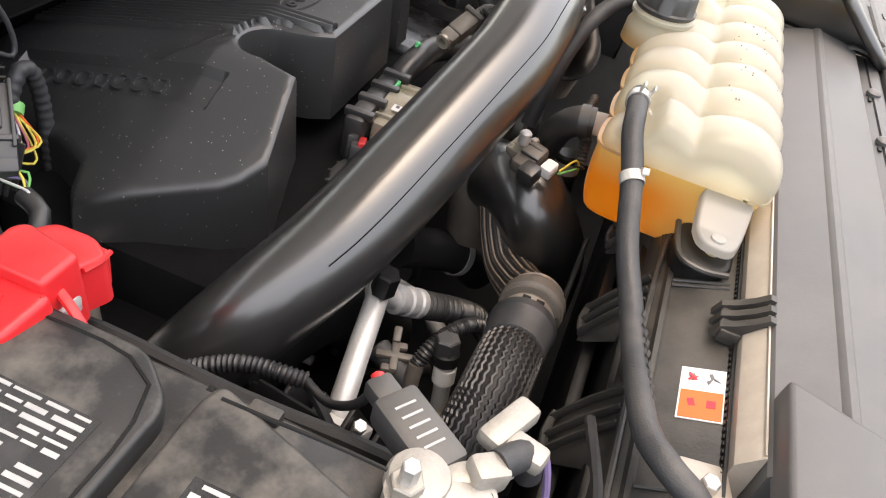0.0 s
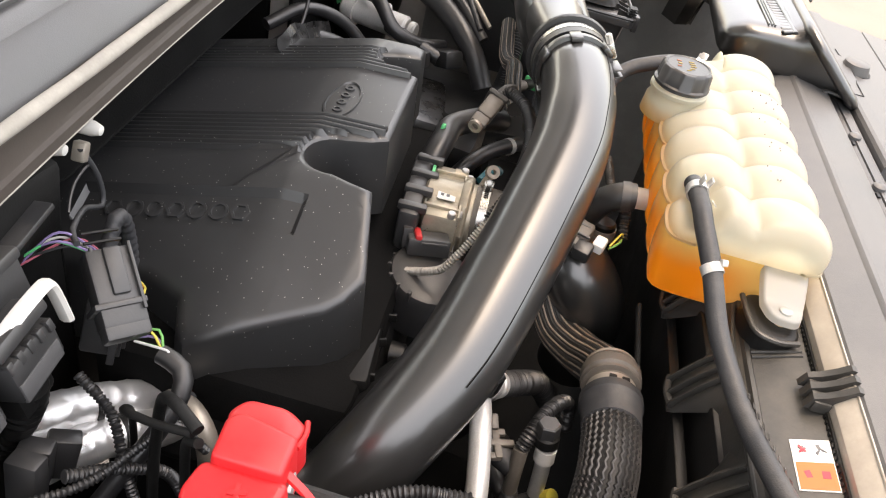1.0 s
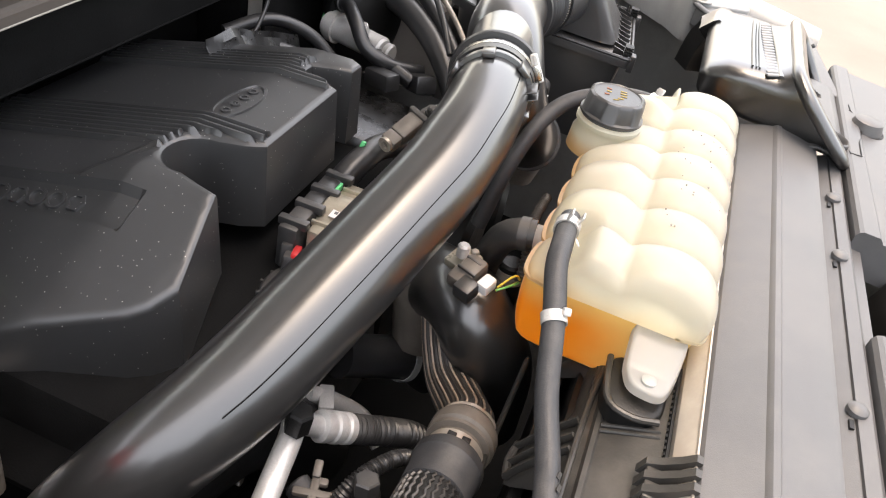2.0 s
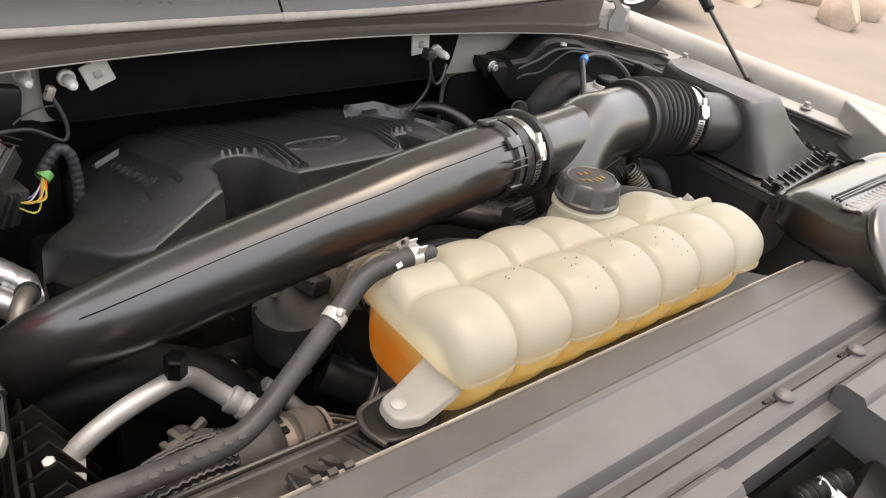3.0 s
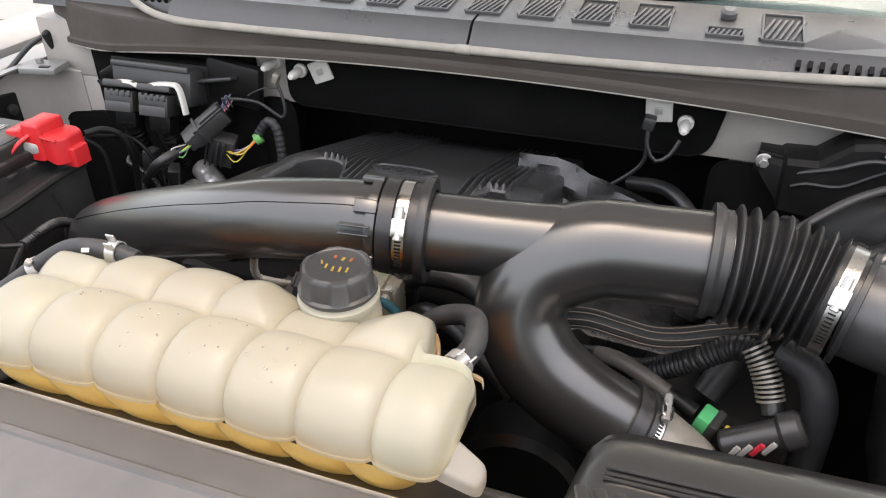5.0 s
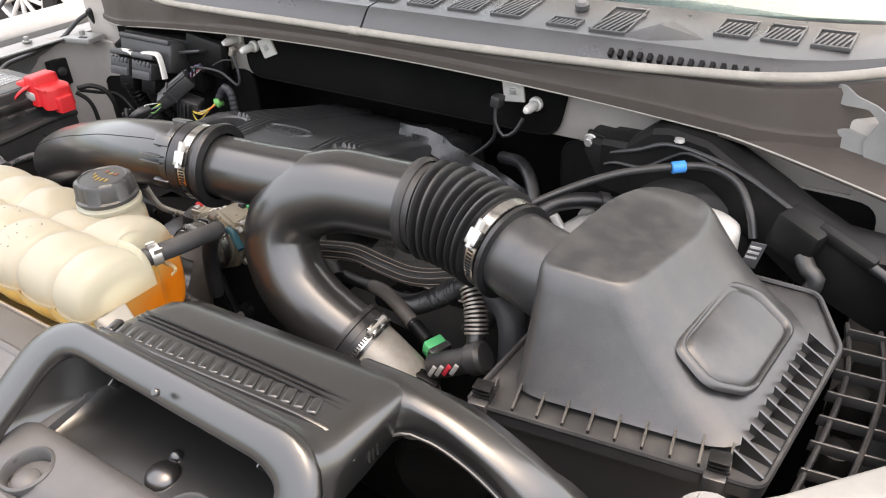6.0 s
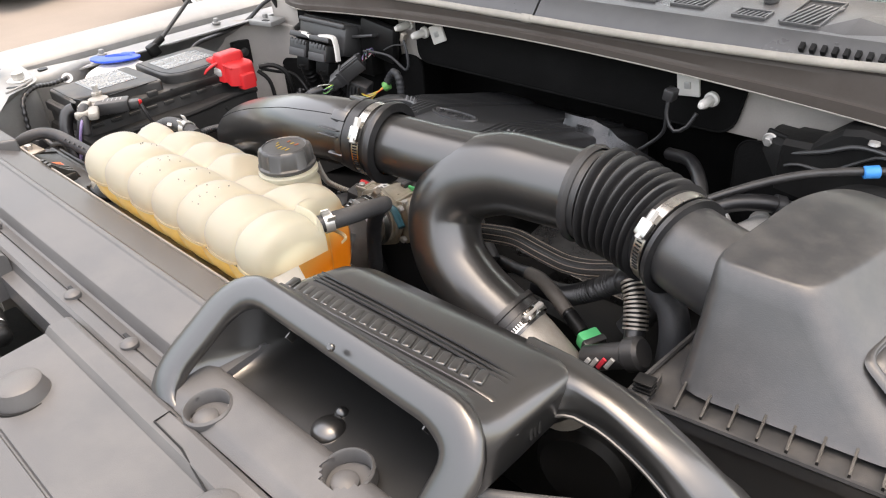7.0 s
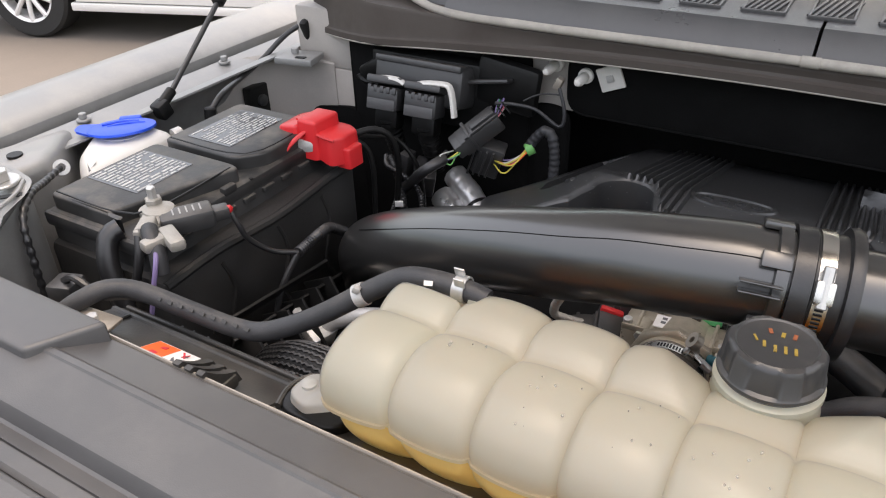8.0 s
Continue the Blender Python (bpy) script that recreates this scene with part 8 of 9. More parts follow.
    k = thing("clip_fitting", (-0.26, 0.34, 0.93), "grey plastic cross-shaped hose retainer", "retainer")
    part("stub", rod((-0.318, 0.368, 1.028), (-0.335, 0.325, 1.020), 0.0125, 20, bevel=0.002), "rubber", k)
    part("arm", box((-0.326, 0.348, 1.0365), (0.008, 0.036, 0.006), (0, 0, 16), 0.002), "coupler", k)
    for dx in (-0.015, 0.015):
        part("arm", box((-0.326 + dx, 0.348, 1.0345), (0.008, 0.014, 0.006), (0, 0, 16), 0.002), "coupler", k)
    part("cross_arm", box((-0.326, 0.348, 1.036), (0.036, 0.008, 0.006), (0, 0, 16), 0.002), "coupler", k)
    part("peg", box((-0.304, 0.355, 1.040), (0.016, 0.008, 0.010), (0, -20, 16), 0.002), "coupler", k)
    h = thing("engine_hose", (-0.05, 0.37, 0.9), "black hose with a pale spring clip, deep in the bay", "hose", "engine hoses")
    part("pipe", tube([(-0.12, 0.42, 0.985), (-0.08, 0.39, 0.965), (-0.04, 0.36, 0.940), (-0.01, 0.335, 0.90)], 0.026, 24), "bellows", h)
    spring_clip(h, (-0.045, 0.364, 0.943), (0.04, -0.03, -0.025), 0.0265, (0.3, 0.2, 0.9), "alloy")
    m = thing("engine_hose", (-0.15, 0.4, 0.9), "black hose with small metal fittings below the duct", "hose", "engine hoses")
    part("pipe", tube([(-0.20, 0.42, 1.0), (-0.17, 0.40, 0.97), (-0.15, 0.37, 0.94), (-0.16, 0.34, 0.92)], 0.010, 14), "alloy", m)
    part("fitting", box((-0.19, 0.40, 0.99), (0.04, 0.016, 0.014), (0, 12, 25), 0.002), "alloy", m)


build_aircon_lines()


# ---- right rear: pipework, booster, bracket ----
def build_right_rear():
    g = thing("heater_hose", (0.30, 0.42, 1.05), "smooth grey hose ending in a green quick coupling", "hose", "heater hoses")
    part("pipe", tube([(0.205, 0.445, 1.10), (0.243, 0.440, 1.103), (0.275, 0.434, 1.110), (0.305, 0.424, 1.107), (0.348, 0.409, 1.094)], 0.0078, 18), "bellows", g)
    part("sleeve", tube([(0.262, 0.4365, 1.107), (0.285, 0.431, 1.110), (0.312, 0.422, 1.105), (0.342, 0.411, 1.096)], 0.0092, 18), "coupler", g, "pale grey smooth sleeve")
    part("neck", rod((0.346, 0.41, 1.095), (0.372, 0.400, 1.087), 0.009, 14), "dark", g)
    part("coupling", box((0.384, 0.396, 1.085), (0.018, 0.026, 0.020), (0, 15, -20), 0.003), "green", g, "green plastic coupling lock")
    part("coupling_band", box((0.392, 0.392, 1.082), (0.010, 0.030, 0.026), (0, 15, -20), 0.003), "connector", g)
    part("yellow_tab", box((0.405, 0.385, 1.085), (0.010, 0.012, 0.008), (0, 15, -20), 0.002), "wire_yellow", g)
    v = thing("purge_valve", (0.42, 0.36, 1.05), "black purge valve with ribbed connector", "valve")
    part("body", rod((0.40, 0.365, 1.085), (0.455, 0.372, 1.115), 0.015, 20, bevel=0.003), "connector", v)
    part("head", rod((0.448, 0.371, 1.111), (0.468, 0.374, 1.122), 0.019, 20, bevel=0.004), "connector", v)
    for k in range(4):
        part("slot", box((0.41 + k * 0.010, 0.352, 1.092 + 0.005 * k), (0.005, 0.003, 0.018), (0, 28, 0), 0.0005), "label_red" if k == 2 else "alloy", v)
    part("cage", box((0.395, 0.35, 1.07), (0.04, 0.016, 0.03), (0, 20, 10), 0.003), "dark", v)
    s = thing("ribbed_coupling", (0.44, 0.41, 1.1), "bronze-toned ribbed hose coupling under the bellows", "coupling")
    cp = [(0.415, 0.432, 1.160), (0.424, 0.424, 1.150), (0.432, 0.414, 1.137), (0.438, 0.404, 1.122)]
    coil = part("coil", tube(cp, 0.0112, 20, 0.003), "dark", s)
    line = smooth_path(cp, 0.0042)
    for p, (q, _, _) in zip(line, frames_along(line)):
        part("coil_ring", ring_band(p, q, 0.0118, 0.0024, 0.0022, 22), "rail", coil)
    part("tip", rod((0.438, 0.404, 1.122), (0.442, 0.394, 1.110), 0.011, 16, bevel=0.002), "connector", s)
    c = thing("wire_conduit", (0.38, 0.43, 1.08), "thick black corrugated conduit behind the coupling", "conduit", "conduits")
    part("tube", tube([(0.26, 0.455, 1.08), (0.31, 0.445, 1.09), (0.355, 0.44, 1.118), (0.395, 0.438, 1.150), (0.42, 0.43, 1.155)], lambda k, q: 0.0125 + 0.0014 * math.sin(q * 1300), 18, 0.0012), "bellows", c)
    r = thing("heater_hose", (0.48, 0.40, 1.08), "stout black printed hose bending down beside the air box", "hose", "heater hoses")
    part("pipe", tube([(0.44, 0.44, 1.155), (0.468, 0.425, 1.150), (0.482, 0.41, 1.125), (0.483, 0.40, 1.08), (0.48, 0.395, 1.0)], 0.0165, 20), "rubber", r)
    t = thing("brake_booster", (0.62, 0.62, 0.95), "black ribbed brake booster behind the air filter box", "brake booster")
    part("shell", lathe((0.585, 0.775, 1.09), (0, -1, 0.05), [(0, 0.10), (0.015, 0.118), (0.03, 0.122), (0.045, 0.118), (0.075, 0.10), (0.09, 0.06), (0.10, 0.03)], 48), "dark", t)
    part("rim", lathe_loop((0.585, 0.742, 1.092), (0, -1, 0.05), [(-0.005, 0.118), (-0.005, 0.127), (0.005, 0.127), (0.005, 0.118)], 48), "dark", t)
    part("green_seal", lathe_loop((0.48, 0.755, 1.10), (-0.4, -0.9, 0.05), [(-0.006, 0.008), (-0.006, 0.014), (0.006, 0.014), (0.006, 0.008)], 20), "green", t)
    part("vacuum_hose", tube([(0.48, 0.755, 1.10), (0.46, 0.72, 1.10), (0.43, 0.68, 1.105), (0.40, 0.63, 1.10), (0.39, 0.56, 1.08)], 0.0125, 16), "bellows", t)
    m = thing("brake_fluid_reservoir", (0.585, 0.64, 1.1), "milky white brake fluid reservoir behind the air box", "reservoir")
    part("body", plateau(rounded([(0.545, 0.60), (0.645, 0.59), (0.655, 0.665), (0.62, 0.69), (0.555, 0.685)], 0.02, 5), 1.196, 0.07, 0.012), "white", m)
    part("neck", lathe((0.585, 0.645, 1.196), (0, 0, 1), [(0, 0.024), (0.008, 0.024), (0.009, 0.02)], 28), "white", m)
    part("cap", lathe((0.585, 0.645, 1.203), (0, 0, 1), [(0, 0.021), (0.010, 0.021), (0.013, 0.018), (0.0135, 0.001)], 28), "dark", m, "black screw cap")
    b = thing("brake_bracket", (0.57, 0.75, 1.1), "black moulded splash guard arching over the brake booster", "bracket")
    bm = bmesh.new()
    pr = [(0.405, 0.778, 1.218, 1.200), (0.432, 0.766, 1.219, 1.168), (0.436, 0.757, 1.226, 1.160), (0.472, 0.755, 1.228, 1.156), (0.490, 0.755, 1.243, 1.158), (0.506, 0.754, 1.256, 1.163), (0.530, 0.752, 1.261, 1.172), (0.582, 0.744, 1.256, 1.178), (0.606, 0.734, 1.247, 1.178), (0.63, 0.722, 1.240, 1.172), (0.68, 0.698, 1.226, 1.155), (0.72, 0.676, 1.214, 1.14), (0.76, 0.665, 1.200, 1.13), (0.80, 0.668, 1.196, 1.11), (0.85, 0.69, 1.190, 1.08)]
    rows = []
    for x, y, zt, zb in pr:
        rows.append([bm.verts.new(p) for p in ((x, y + 0.05, zt - 0.004), (x, y + 0.02, zt + 0.002), (x, y - 0.008, zt), (x, y - 0.016, zt - 0.006), (x, y - 0.022, zb), (x, y - 0.012, zb - 0.004), (x, y + 0.03, zb))])
    bridge(bm, rows, True, True)
    part("shell", bm, "dark", b, smooth=20)
    part("ear", box((0.417, 0.772, 1.206), (0.034, 0.008, 0.034), (0, 6, -10), 0.006), "dark", b)
    part("ridge", tube([(0.445, 0.735, 1.195), (0.462, 0.733, 1.202), (0.50, 0.732, 1.204), (0.535, 0.730, 1.226), (0.56, 0.724, 1.240), (0.60, 0.714, 1.236)], 0.0022, 8), "connector", b)
    part("ridge", tube([(0.45, 0.742, 1.211), (0.49, 0.735, 1.226), (0.53, 0.732, 1.243), (0.58, 0.722, 1.243), (0.64, 0.70, 1.236), (0.70, 0.67, 1.222)], 0.003, 8), "connector", b)
    part("pip", lathe((0.545, 0.732, 1.2525), (0, 0, 1), [(-0.002, 0.007), (0.002, 0.006), (0.0025, 0.001)], 16), "alloy", b)
    p = thing("vacuum_sensor", (0.72, 0.66, 1.15), "black sensor block with elbows and a thin corrugated lead", "sensor")
    part("block", box((0.715, 0.662, 1.195), (0.055, 0.040, 0.050), (0, 15, -20), 0.006), "dark", p)
    part("elbow", tube([(0.725, 0.645, 1.18), (0.735, 0.632, 1.172), (0.745, 0.628, 1.165), (0.742, 0.624, 1.150)], 0.010, 14), "connector", p)
    part("lever", box((0.765, 0.655, 1.20), (0.07, 0.018, 0.016), (0, 18, -15), 0.004), "dark", p)
    part("lead", tube([(0.742, 0.624, 1.152), (0.738, 0.61, 1.12), (0.728, 0.595, 1.09), (0.72, 0.58, 1.05)], lambda k, q: 0.004 + 0.0009 * math.sin(q * 1800), 10, 0.001), "rubber", p)
    part("wire", tube([(0.79, 0.645, 1.19), (0.82, 0.64, 1.17), (0.84, 0.62, 1.12), (0.842, 0.60, 1.05)], 0.006, 12), "bellows", p)
    cb = thing("release_cable", (0.5, 0.65, 1.2), "black cable with a bright blue clip and a printed tag", "cable")
    part("sheath", tube([(0.36, 0.50, 1.16), (0.40, 0.535, 1.195), (0.443, 0.575, 1.220), (0.50, 0.635, 1.236), (0.561, 0.692, 1.236), (0.60, 0.70, 1.238), (0.635, 0.685, 1.232), (0.658, 0.662, 1.210), (0.668, 0.650, 1.185)], 0.0050, 14), "bellows", cb)
    part("blue_clip", rod((0.553, 0.684, 1.2355), (0.567, 0.694, 1.2365), 0.0076, 20, bevel=0.001), "skyblue", cb, "bright blue clip")
    part("tag", box((0.672, 0.648, 1.164), (0.017, 0.0015, 0.040), (12, 10, 20), 0), "ink", cb, "dark tag with pale printed bars", smooth=0)
    for i in range(4):
        part("tag_bar", box((0.672 - 0.002 * (i - 1), 0.6464 - 0.0018 * (1.5 - i), 1.177 - i * 0.008), (0.013, 0.0008, 0.0035), (12, 10, 20), 0), "paper", cb, smooth=0)
    f = thing("heat_shield", (0.22, 0.72, 1.1), "crumpled silver foil heat shield behind the engine cover", "heat shield")
    bm = bmesh.new()
    rnd = random.Random(5)
    rows = []
    hx = [[rnd.uniform(-1, 1) for _ in range(8)] for _ in range(14)]
    def bump_at(u, v):
        a, b = int(u), int(v)
        fu, fv = u - a, v - b
        return (hx[a][b] * (1 - fu) + hx[a + 1][b] * fu) * (1 - fv) + (hx[a][b + 1] * (1 - fu) + hx[a + 1][b + 1] * fu) * fv
    for i in range(37):
        rows.append([bm.verts.new((0.090 + 0.0068 * i, 0.690 + 0.0046 * j + 0.005 * bump_at(i / 3, j / 2), 1.086 + 0.0092 * j - 0.0024 * max(0, i - 8) + 0.004 * bump_at(i / 3.1, j / 2.1) * (1 - j / 14))) for j in range(12)])
    bridge(bm, rows, False, False)
    thicken(bm, 0.0012)
    part("sheet", bm, "dull_foil", f, smooth=15)


build_right_rear()


def build_rear_clutter():
    """Dark pipework between the engine cover and the brake booster."""
    m = thing("brake_master_cylinder", (0.43, 0.68, 1.08), "dull alloy brake cylinder in front of the black booster", "brake cylinder")
    part("barrel", rod((0.445, 0.745, 1.105), (0.415, 0.625, 1.105), 0.021, 24, bevel=0.004), "alloy", m)
    part("collar", ring_band((0.440, 0.725, 1.105), (0.03, 0.12, 0), 0.0212, 0.014, 0.005, 28), "alloy", m)
    part("end_cap", rod((0.414, 0.622, 1.105), (0.411, 0.609, 1.105), 0.016, 20, bevel=0.003), "zinc", m)
    part("outlet", rod((0.425, 0.66, 1.112), (0.405, 0.662, 1.14), 0.007, 12, bevel=0.001), "alloy", m)
    h = thing("vacuum_hose", (0.40, 0.62, 1.05), "black vacuum hose curling behind the engine cover", "hose", "engine hoses")
    part("pipe", tube([(0.47, 0.735, 1.135), (0.435, 0.705, 1.150), (0.395, 0.672, 1.145), (0.378, 0.640, 1.115), (0.392, 0.600, 1.095), (0.43, 0.56, 1.085)], 0.0115, 16), "bellows", h)
    part("collar", ring_band((0.452, 0.72, 1.144), (-0.7, -0.6, 0.3), 0.0118, 0.012, 0.003, 20), "connector", h)
    c = thing("ignition_harness", (0.46, 0.56, 1.08), "black harness trunk with bundled leads beside the duct", "harness")
    part("trunk", tube([(0.53, 0.66, 1.150), (0.49, 0.61, 1.148), (0.45, 0.555, 1.130), (0.41, 0.505, 1.095), (0.385, 0.475, 1.05)], lambda k, s: 0.021 - 0.004 * k, 20), "connector", c)
    part("sleeve", tube([(0.56, 0.65, 1.175), (0.51, 0.60, 1.172), (0.465, 0.545, 1.150), (0.425, 0.495, 1.115)], 0.011, 14), "bellows", c)
    part("lead", tube([(0.58, 0.64, 1.19), (0.53, 0.59, 1.186), (0.48, 0.535, 1.166), (0.44, 0.49, 1.135)], 0.0045, 10), "rail", c)
    part("plug", box((0.395, 0.545, 1.082), (0.05, 0.035, 0.03), (0, 20, 40), 0.006), "connector", c)
    part("plug", box((0.36, 0.60, 1.085), (0.06, 0.03, 0.028), (0, 10, 60), 0.006), "connector", c)
    b = thing("heater_pipe", (0.28, 0.70, 1.05), "dark curved heater pipes below the firewall", "pipe")
    part("pipe", tube([(0.20, 0.80, 1.10), (0.25, 0.76, 1.12), (0.30, 0.71, 1.10), (0.32, 0.66, 1.06)], 0.013, 16), "bellows", b)
    part("pipe", tube([(0.24, 0.81, 1.13), (0.30, 0.77, 1.145), (0.345, 0.72, 1.12), (0.36, 0.67, 1.07)], 0.010, 14), "bellows", b)


build_rear_clutter()


def build_battery_side_wires():
    for pts, r in (([(-0.535, 0.665, 1.125), (-0.505, 0.640, 1.105), (-0.480, 0.615, 1.075), (-0.472, 0.600, 1.02)], 0.0048),
                   ([(-0.455, 0.700, 1.135), (-0.470, 0.665, 1.118), (-0.498, 0.640, 1.092), (-0.512, 0.620, 1.04)], 0.0042),
                   ([(-0.560, 0.690, 1.110), (-0.530, 0.650, 1.118), (-0.490, 0.628, 1.122), (-0.455, 0.620, 1.105), (-0.440, 0.600, 1.06)], 0.0036)):
        w = thing("wire_conduit", pts[1], "thin black corrugated conduit in the tangle behind the battery", "conduit", "conduits")
        part("tube", tube(pts, lambda k, s, r=r: r + 0.0007 * math.sin(s * 1700), 10, 0.001), "bellows", w)


build_battery_side_wires()


# ---- hood struts, hinge hardware, left edge clutter ----
def build_strut(x, y, z, d, label):
    s = thing("hood_strut", (x, y, z), label, "gas strut", "hood struts")
    a, d = V(x, y, z), Vector(d).normalized()
    part("socket", box((x, y, z), (0.022, 0.022, 0.026), (20, 0, 0), 0.004), "dark", s)
    part("ball_joint", rod(a + V(0, 0, 0.006), a + d * 0.035, 0.008, 14, bevel=0.002), "dark", s)
    part("rod", rod(a + d * 0.03, a + d * 0.21, 0.0042, 12), "connector", s)
    part("cylinder", rod(a + d * 0.20, a + d * 0.55, 0.0105, 18, bevel=0.003), "dark", s)


build_strut(-0.825, 0.505, 1.205, (-0.125, 0.823, 0.555), "slim black gas strut rising from the fender rail")
build_strut(0.855, 0.505, 1.205, (0.125, 0.823, 0.555), "slim black gas strut rising from the fender rail")


def build_left_edge():
    h = thing("hinge_assembly", (-0.80, 0.80, 1.2), "grey painted hood hinge bracket with bolts", "hinge", "hood hinges")
    part("foot", box((-0.79, 0.775, 1.207), (0.07, 0.05, 0.012), (0, 0, 12), 0.003), "paint", h)
    part("foot_bolt", rod((-0.80, 0.778, 1.213), (-0.80, 0.778, 1.222), 0.007, 6, bevel=0.001), "paint", h)
    part("slot", box((-0.775, 0.762, 1.2135), (0.018, 0.008, 0.002), (0, 0, 12), 0), "dark", h, smooth=0)
    part("arm", box((-0.80, 0.86, 1.255), (0.016, 0.11, 0.05), (22, 0, 0), 0.006), "dark", h)
    part("arm", box((-0.815, 0.93, 1.31), (0.012, 0.10, 0.04), (35, 0, 0), 0.006), "dark", h)
    part("pivot", rod((-0.80, 0.83, 1.235), (-0.78, 0.83, 1.235), 0.012, 16, bevel=0.002), "paint", h)
    h = thing("hinge_assembly", (0.80, 0.82, 1.2), "notched grey hinge bracket with a dark hood hinge blade", "hinge", "hood hinges")
    def upright(pts, y, th, lean=0.0):
        """A plate of an (x, z) outline, standing across the bay."""
        bm = bmesh.new()
        o = rounded(pts, 0.004, 3)
        bridge(bm, [[bm.verts.new((p.x, y + dy + lean * (p.x - 0.8), p.y)) for p in o] for dy in (0.0, th)])
        return bm
    part("bracket", upright([(0.704, 1.329), (0.712, 1.329), (0.728, 1.317), (0.751, 1.309), (0.797, 1.277), (0.790, 1.265), (0.814, 1.249), (0.81, 1.236), (0.75, 1.240), (0.744, 1.262), (0.757, 1.290), (0.742, 1.304), (0.712, 1.305), (0.704, 1.312)], 0.80, 0.004), "paint", h, "notched bare grey bracket")
    part("bracket_foot", upright([(0.708, 1.272), (0.727, 1.275), (0.748, 1.268), (0.757, 1.240), (0.70, 1.248)], 0.803, 0.004), "paint", h)
    part("blade", upright([(0.803, 1.335), (0.831, 1.34), (0.852, 1.315), (0.888, 1.287), (0.93, 1.256), (0.965, 1.222), (0.956, 1.203), (0.899, 1.206), (0.888, 1.248), (0.835, 1.284)], 0.88, 0.008, 0.25), "dark", h, "dark curved hinge blade")
    part("foot", box((0.80, 0.80, 1.212), (0.08, 0.06, 0.010), (0, 6, -12), 0.003), "paint", h)
    part("foot_bolt", rod((0.80, 0.79, 1.216), (0.80, 0.79, 1.225), 0.007, 6, bevel=0.001), "paint", h)
    c = thing("washer_line", (-0.80, 0.65, 1.18), "thin black washer line clipped along the fender", "cable", "firewall cables")
    part("tube", tube([(-0.793, 0.566, 1.185), (-0.80, 0.60, 1.20), (-0.835, 0.68, 1.196), (-0.86, 0.76, 1.20), (-0.835, 0.80, 1.235), (-0.80, 0.83, 1.26), (-0.77, 0.86, 1.30)], 0.0048, 10), "bellows", c)
    part("plug", rod((-0.793, 0.566, 1.192), (-0.793, 0.562, 1.165), 0.009, 12, bevel=0.002), "dark", c)
    b = thing("relay_box", (-0.825, 0.745, 1.09), "small black relay housing on the silver apron", "relay")
    part("body", box((-0.865, 0.735, 1.13), (0.02, 0.045, 0.06), bevel=0.004), "dark", b)
    part("eye", lathe((-0.853, 0.735, 1.135), (1, 0, 0), [(0, 0.010), (0.006, 0.010), (0.008, 0.006)], 16), "connector", b)
    w = thing("ground_strap", (-0.72, 0.2, 1.1), "thin taped ground wire hanging from the bracket bolt", "cable", "firewall cables")
    part("lead", tube([(-0.768, 0.294, 1.214), (-0.740, 0.255, 1.220), (-0.698, 0.212, 1.234), (-0.668, 0.180, 1.226), (-0.656, 0.170, 1.19), (-0.650, 0.165, 1.13), (-0.645, 0.16, 1.06)], lambda k, s: 0.004 + 0.0008 * math.sin(s * 500), 10, 0.003), "bellows", w)
    part("eyelet", lathe_loop((-0.768, 0.296, 1.214), (0.8, -0.2, 0.5), [(-0.002, 0.005), (-0.002, 0.010), (0.002, 0.010), (0.002, 0.005)], 18), "zinc", w)
    p = thing("hose_elbow", (-0.52, 0.10, 1.15), "dark hose end and wiring beside the radiator block", "hose", "coolant hoses")
    part("end", rod((-0.512, 0.106, 1.207), (-0.535, 0.09, 1.19), 0.010, 18, bevel=0.002), "rubber", p)
    part("plug", box((-0.60, 0.165, 1.17), (0.03, 0.03, 0.02), (0, 0, 20), 0.004), "connector", p)
    part("wire", tube([(-0.60, 0.165, 1.18), (-0.57, 0.16, 1.195), (-0.54, 0.165, 1.18), (-0.50, 0.17, 1.19), (-0.44, 0.185, 1.185)], 0.004, 8), "bellows", p)
    sh = thing("battery_tray_grid", (-0.45, 0.33, 0.98), "black ribbed plastic tray beside the battery", "tray")
    for i in range(6):
        part("slat", box((-0.475 + 0.012 * i, 0.33 + 0.012 * i, 1.10 - 0.022 * i), (0.004, 0.17, 0.014), (0, 25, -8), 0.001), "dark", sh)
        part("cross_slat", box((-0.445, 0.265 + 0.026 * i, 1.045), (0.09, 0.004, 0.06), (0, 60, -8), 0.001), "dark", sh)


build_left_edge()


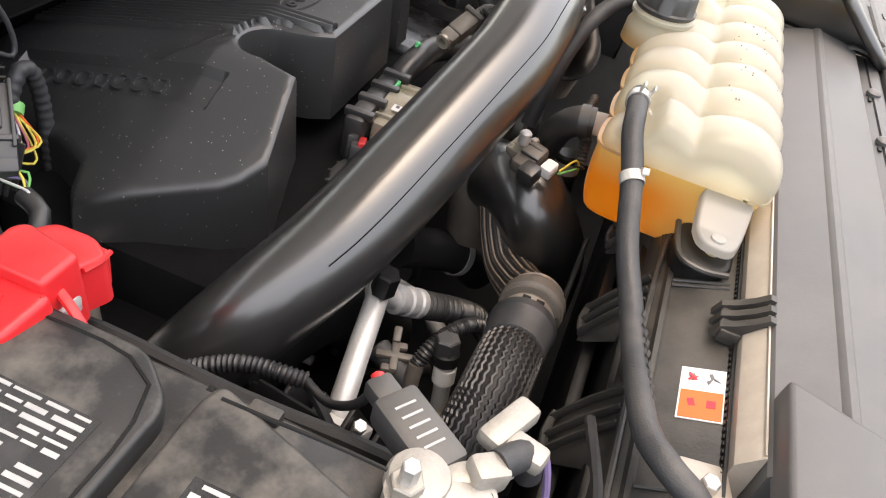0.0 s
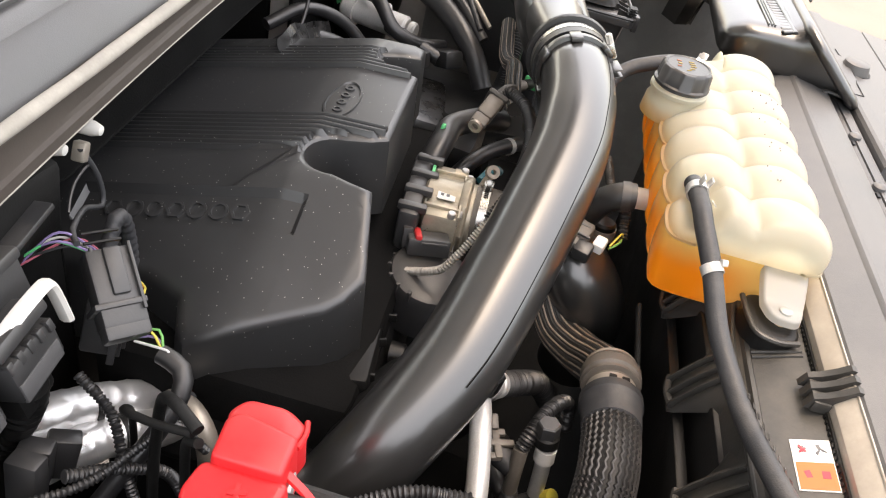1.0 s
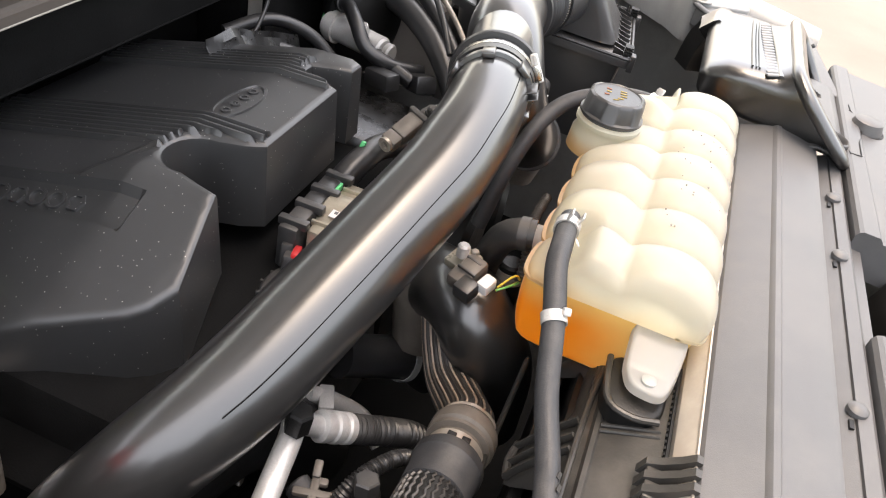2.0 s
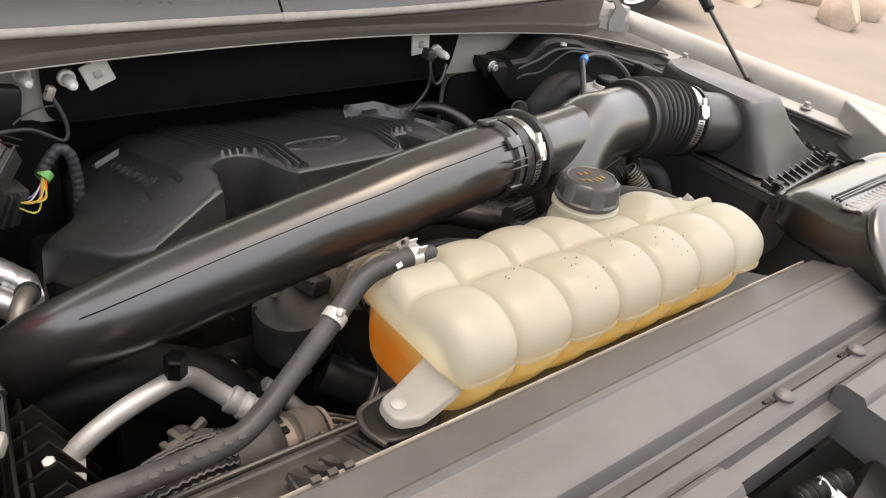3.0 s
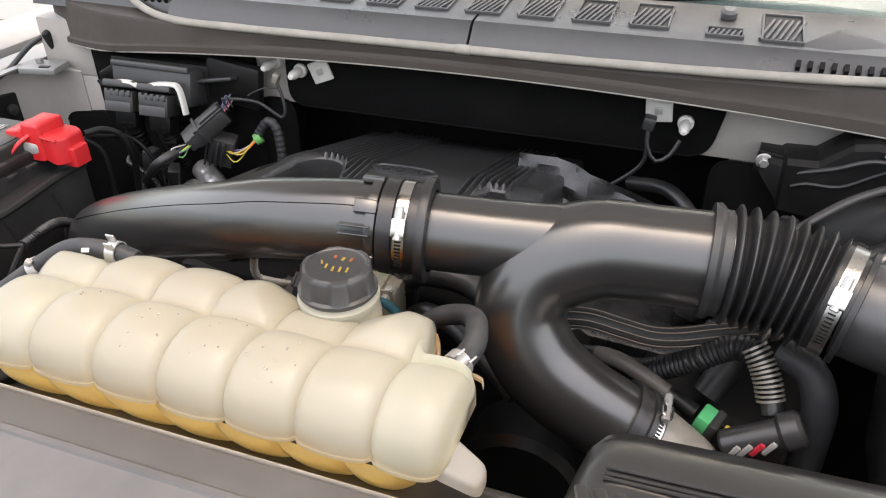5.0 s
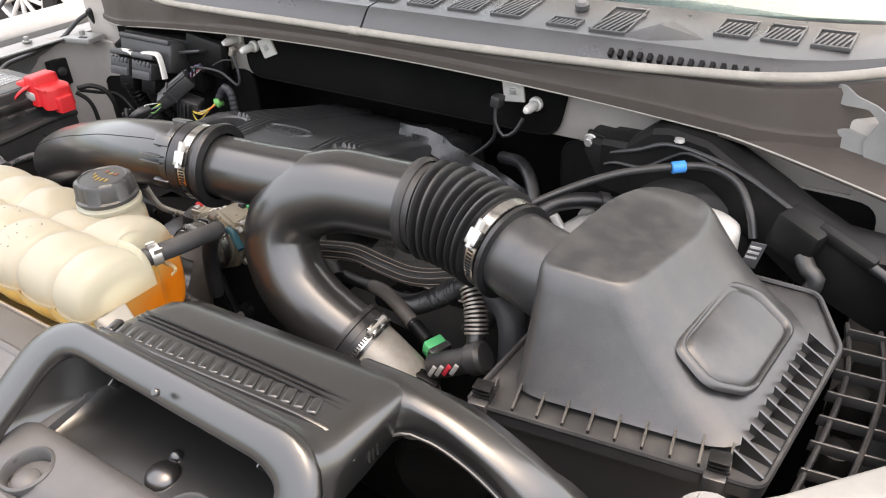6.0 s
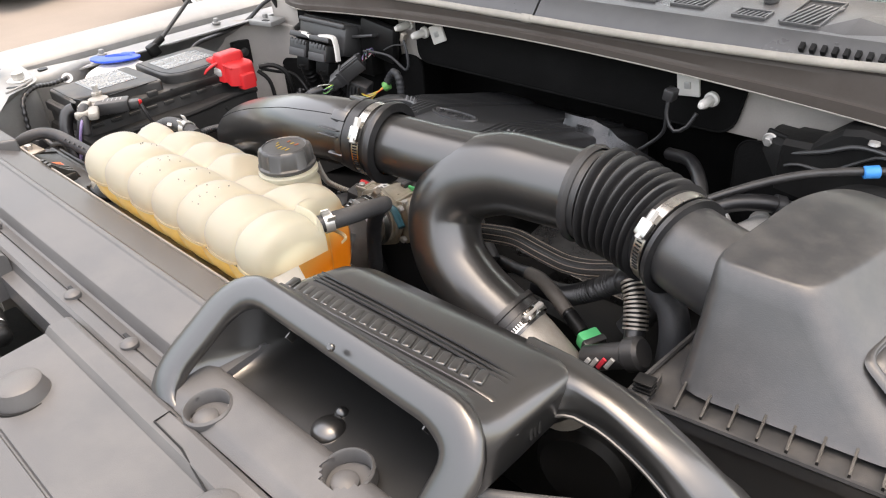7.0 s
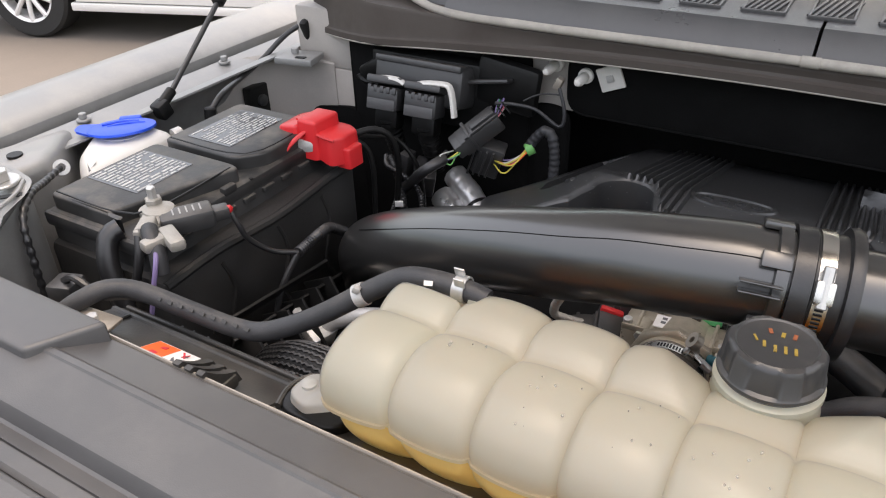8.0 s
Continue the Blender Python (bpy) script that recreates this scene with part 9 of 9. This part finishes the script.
# ---- parked cars and rocks beyond the bay ----
def build_wheel(car, x, y, r, spokes, axis, w=0.22):
    d = Vector(axis).normalized()
    c = V(x, y, r)
    wh = part("wheel", lathe_loop(c, d, [(-w / 2, r * 0.66), (-w / 2, r * 0.94), (-w * 0.4, r), (w * 0.4, r), (w / 2, r * 0.94), (w / 2, r * 0.66)], 48), "tyre", car, "black tyre on a bright alloy rim")
    part("rim", lathe_loop(c, d, [(-w / 2, r * 0.62), (w / 2 + 0.004, r * 0.66), (w / 2 - 0.01, r * 0.60), (-w / 2, r * 0.58)], 48), "wheel", wh)
    part("brake_disc", rod(c - d * 0.02, c + d * 0.02, r * 0.45, 32), "dark", wh)
    part("hub", rod(c + d * 0.02, c + d * (w / 2 - 0.01), r * 0.14, 20, bevel=0.01), "wheel", wh)
    u = V(0, 0, 1)
    s = d.cross(u)
    for i in range(spokes):
        a = 2 * math.pi * i / spokes
        o = u * math.cos(a) + s * math.sin(a)
        part("spoke", tube([c + d * (w / 2 - 0.03) + o * r * 0.10, c + d * (w / 2 - 0.015) + o * r * 0.4, c + d * (w / 2 - 0.012) + o * r * 0.63], r * 0.055, 8, 0.05), "wheel", wh)


def build_car(name, ox, oy, yaw, paint, label, r, spokes, scale=1.0):
    """A parked car: body sides with arches, glasshouse, wheels. Its length runs along local x."""
    car = thing(name, (0, 0, 0), label, "car", "parked cars")
    L, W = 4.7, 1.8
    body = bmesh.new()
    def arch(cx, n=9):
        return [(cx - 0.40 * math.cos(math.pi * i / n), 0.20 + r * 0.15 + 0.42 * math.sin(math.pi * i / n)) for i in range(n + 1)]
    low = [(-2.3, 0.28)] + [(-2.3 + 0.02, 0.22)] + arch(-1.42) + arch(1.42) + [(2.28, 0.22), (2.32, 0.35), (2.3, 0.62), (2.2, 0.74), (1.1, 0.95), (-1.6, 1.0), (-2.2, 0.95), (-2.34, 0.7)]
    ra = [body.verts.new((x, -W / 2, z)) for x, z in low]
    rb = [body.verts.new((x, W / 2, z)) for x, z in low]
    bridge(body, [ra, rb])
    bmesh.ops.bevel(body, geom=[e for e in body.edges if abs(e.verts[0].co.y - e.verts[1].co.y) < 0.01], offset=0.03, segments=2, affect="EDGES")
    part("body", body, paint, car, smooth=30)
    part("sill", box((0, -W / 2 + 0.02, 0.24), (2.1, 0.05, 0.06), bevel=0.012), paint, car)
    part("sill", box((0, W / 2 - 0.02, 0.24), (2.1, 0.05, 0.06), bevel=0.012), paint, car)
    part("underside", box((0, 0, 0.22), (4.2, 1.6, 0.08), bevel=0.02), "dark", car)
    roof = bmesh.new()
    g0 = [(1.1, 0.94), (0.35, 1.40), (-1.0, 1.42), (-1.75, 0.98)]
    a = [roof.verts.new((x, -W / 2 + (0.05 if z < 1.2 else 0.22), z)) for x, z in g0]
    b = [roof.verts.new((x, W / 2 - (0.05 if z < 1.2 else 0.22), z)) for x, z in g0]
    bridge(roof, [a, b])
    part("glasshouse", roof, "car_dark", car, "dark glass cabin", smooth=0)
    part("roof", box((-0.33, 0, 1.42), (1.4, 1.35, 0.04), bevel=0.02), paint, car)
    for x in (-1.42, 1.42):
        for sy in (-1, 1):
            build_wheel(car, x, sy * (W / 2 - 0.12), r, spokes, (0, sy, 0))
    car.matrix_basis = pose(ox, oy, 0, 0, 0, yaw)
    return car


build_car("parked_car", -4.34, 4.38, 18, "carpaint", "white parked car with polished ten-spoke wheels", 0.335, 10)
build_car("parked_suv", 4.54, 5.76, -25, "carpaint", "pale parked car with five-spoke alloy wheels", 0.36, 5)
build_car("parked_sedan", -10.2, 2.4, 18, "car_dark", "dark parked car at the far side of the lot", 0.33, 10)


def build_rocks():
    rnd = random.Random(11)
    for i in range(46):
        bm = bmesh.new()
        bmesh.ops.create_icosphere(bm, subdivisions=2, radius=1.0)
        sx, sy, sz = rnd.uniform(0.18, 0.5), rnd.uniform(0.18, 0.45), rnd.uniform(0.14, 0.34)
        ph = rnd.uniform(0, 9)
        for v in bm.verts:
            k = 1 + 0.28 * noise.noise(v.co * 1.4 + V(ph, ph, ph))
            v.co = V(v.co.x * sx * k, v.co.y * sy * k, v.co.z * sz * k)
        bm.transform(pose(7.4 + rnd.uniform(0, 5.0), 4.4 + rnd.uniform(-1.0, 4.5), 0.08, rnd.uniform(-20, 20), rnd.uniform(-20, 20), rnd.uniform(0, 360)))
        solo("boulder", bm, "rock", "rough tan boulder heaped on the bank by the lot", "rock", "boulders")


build_rocks()
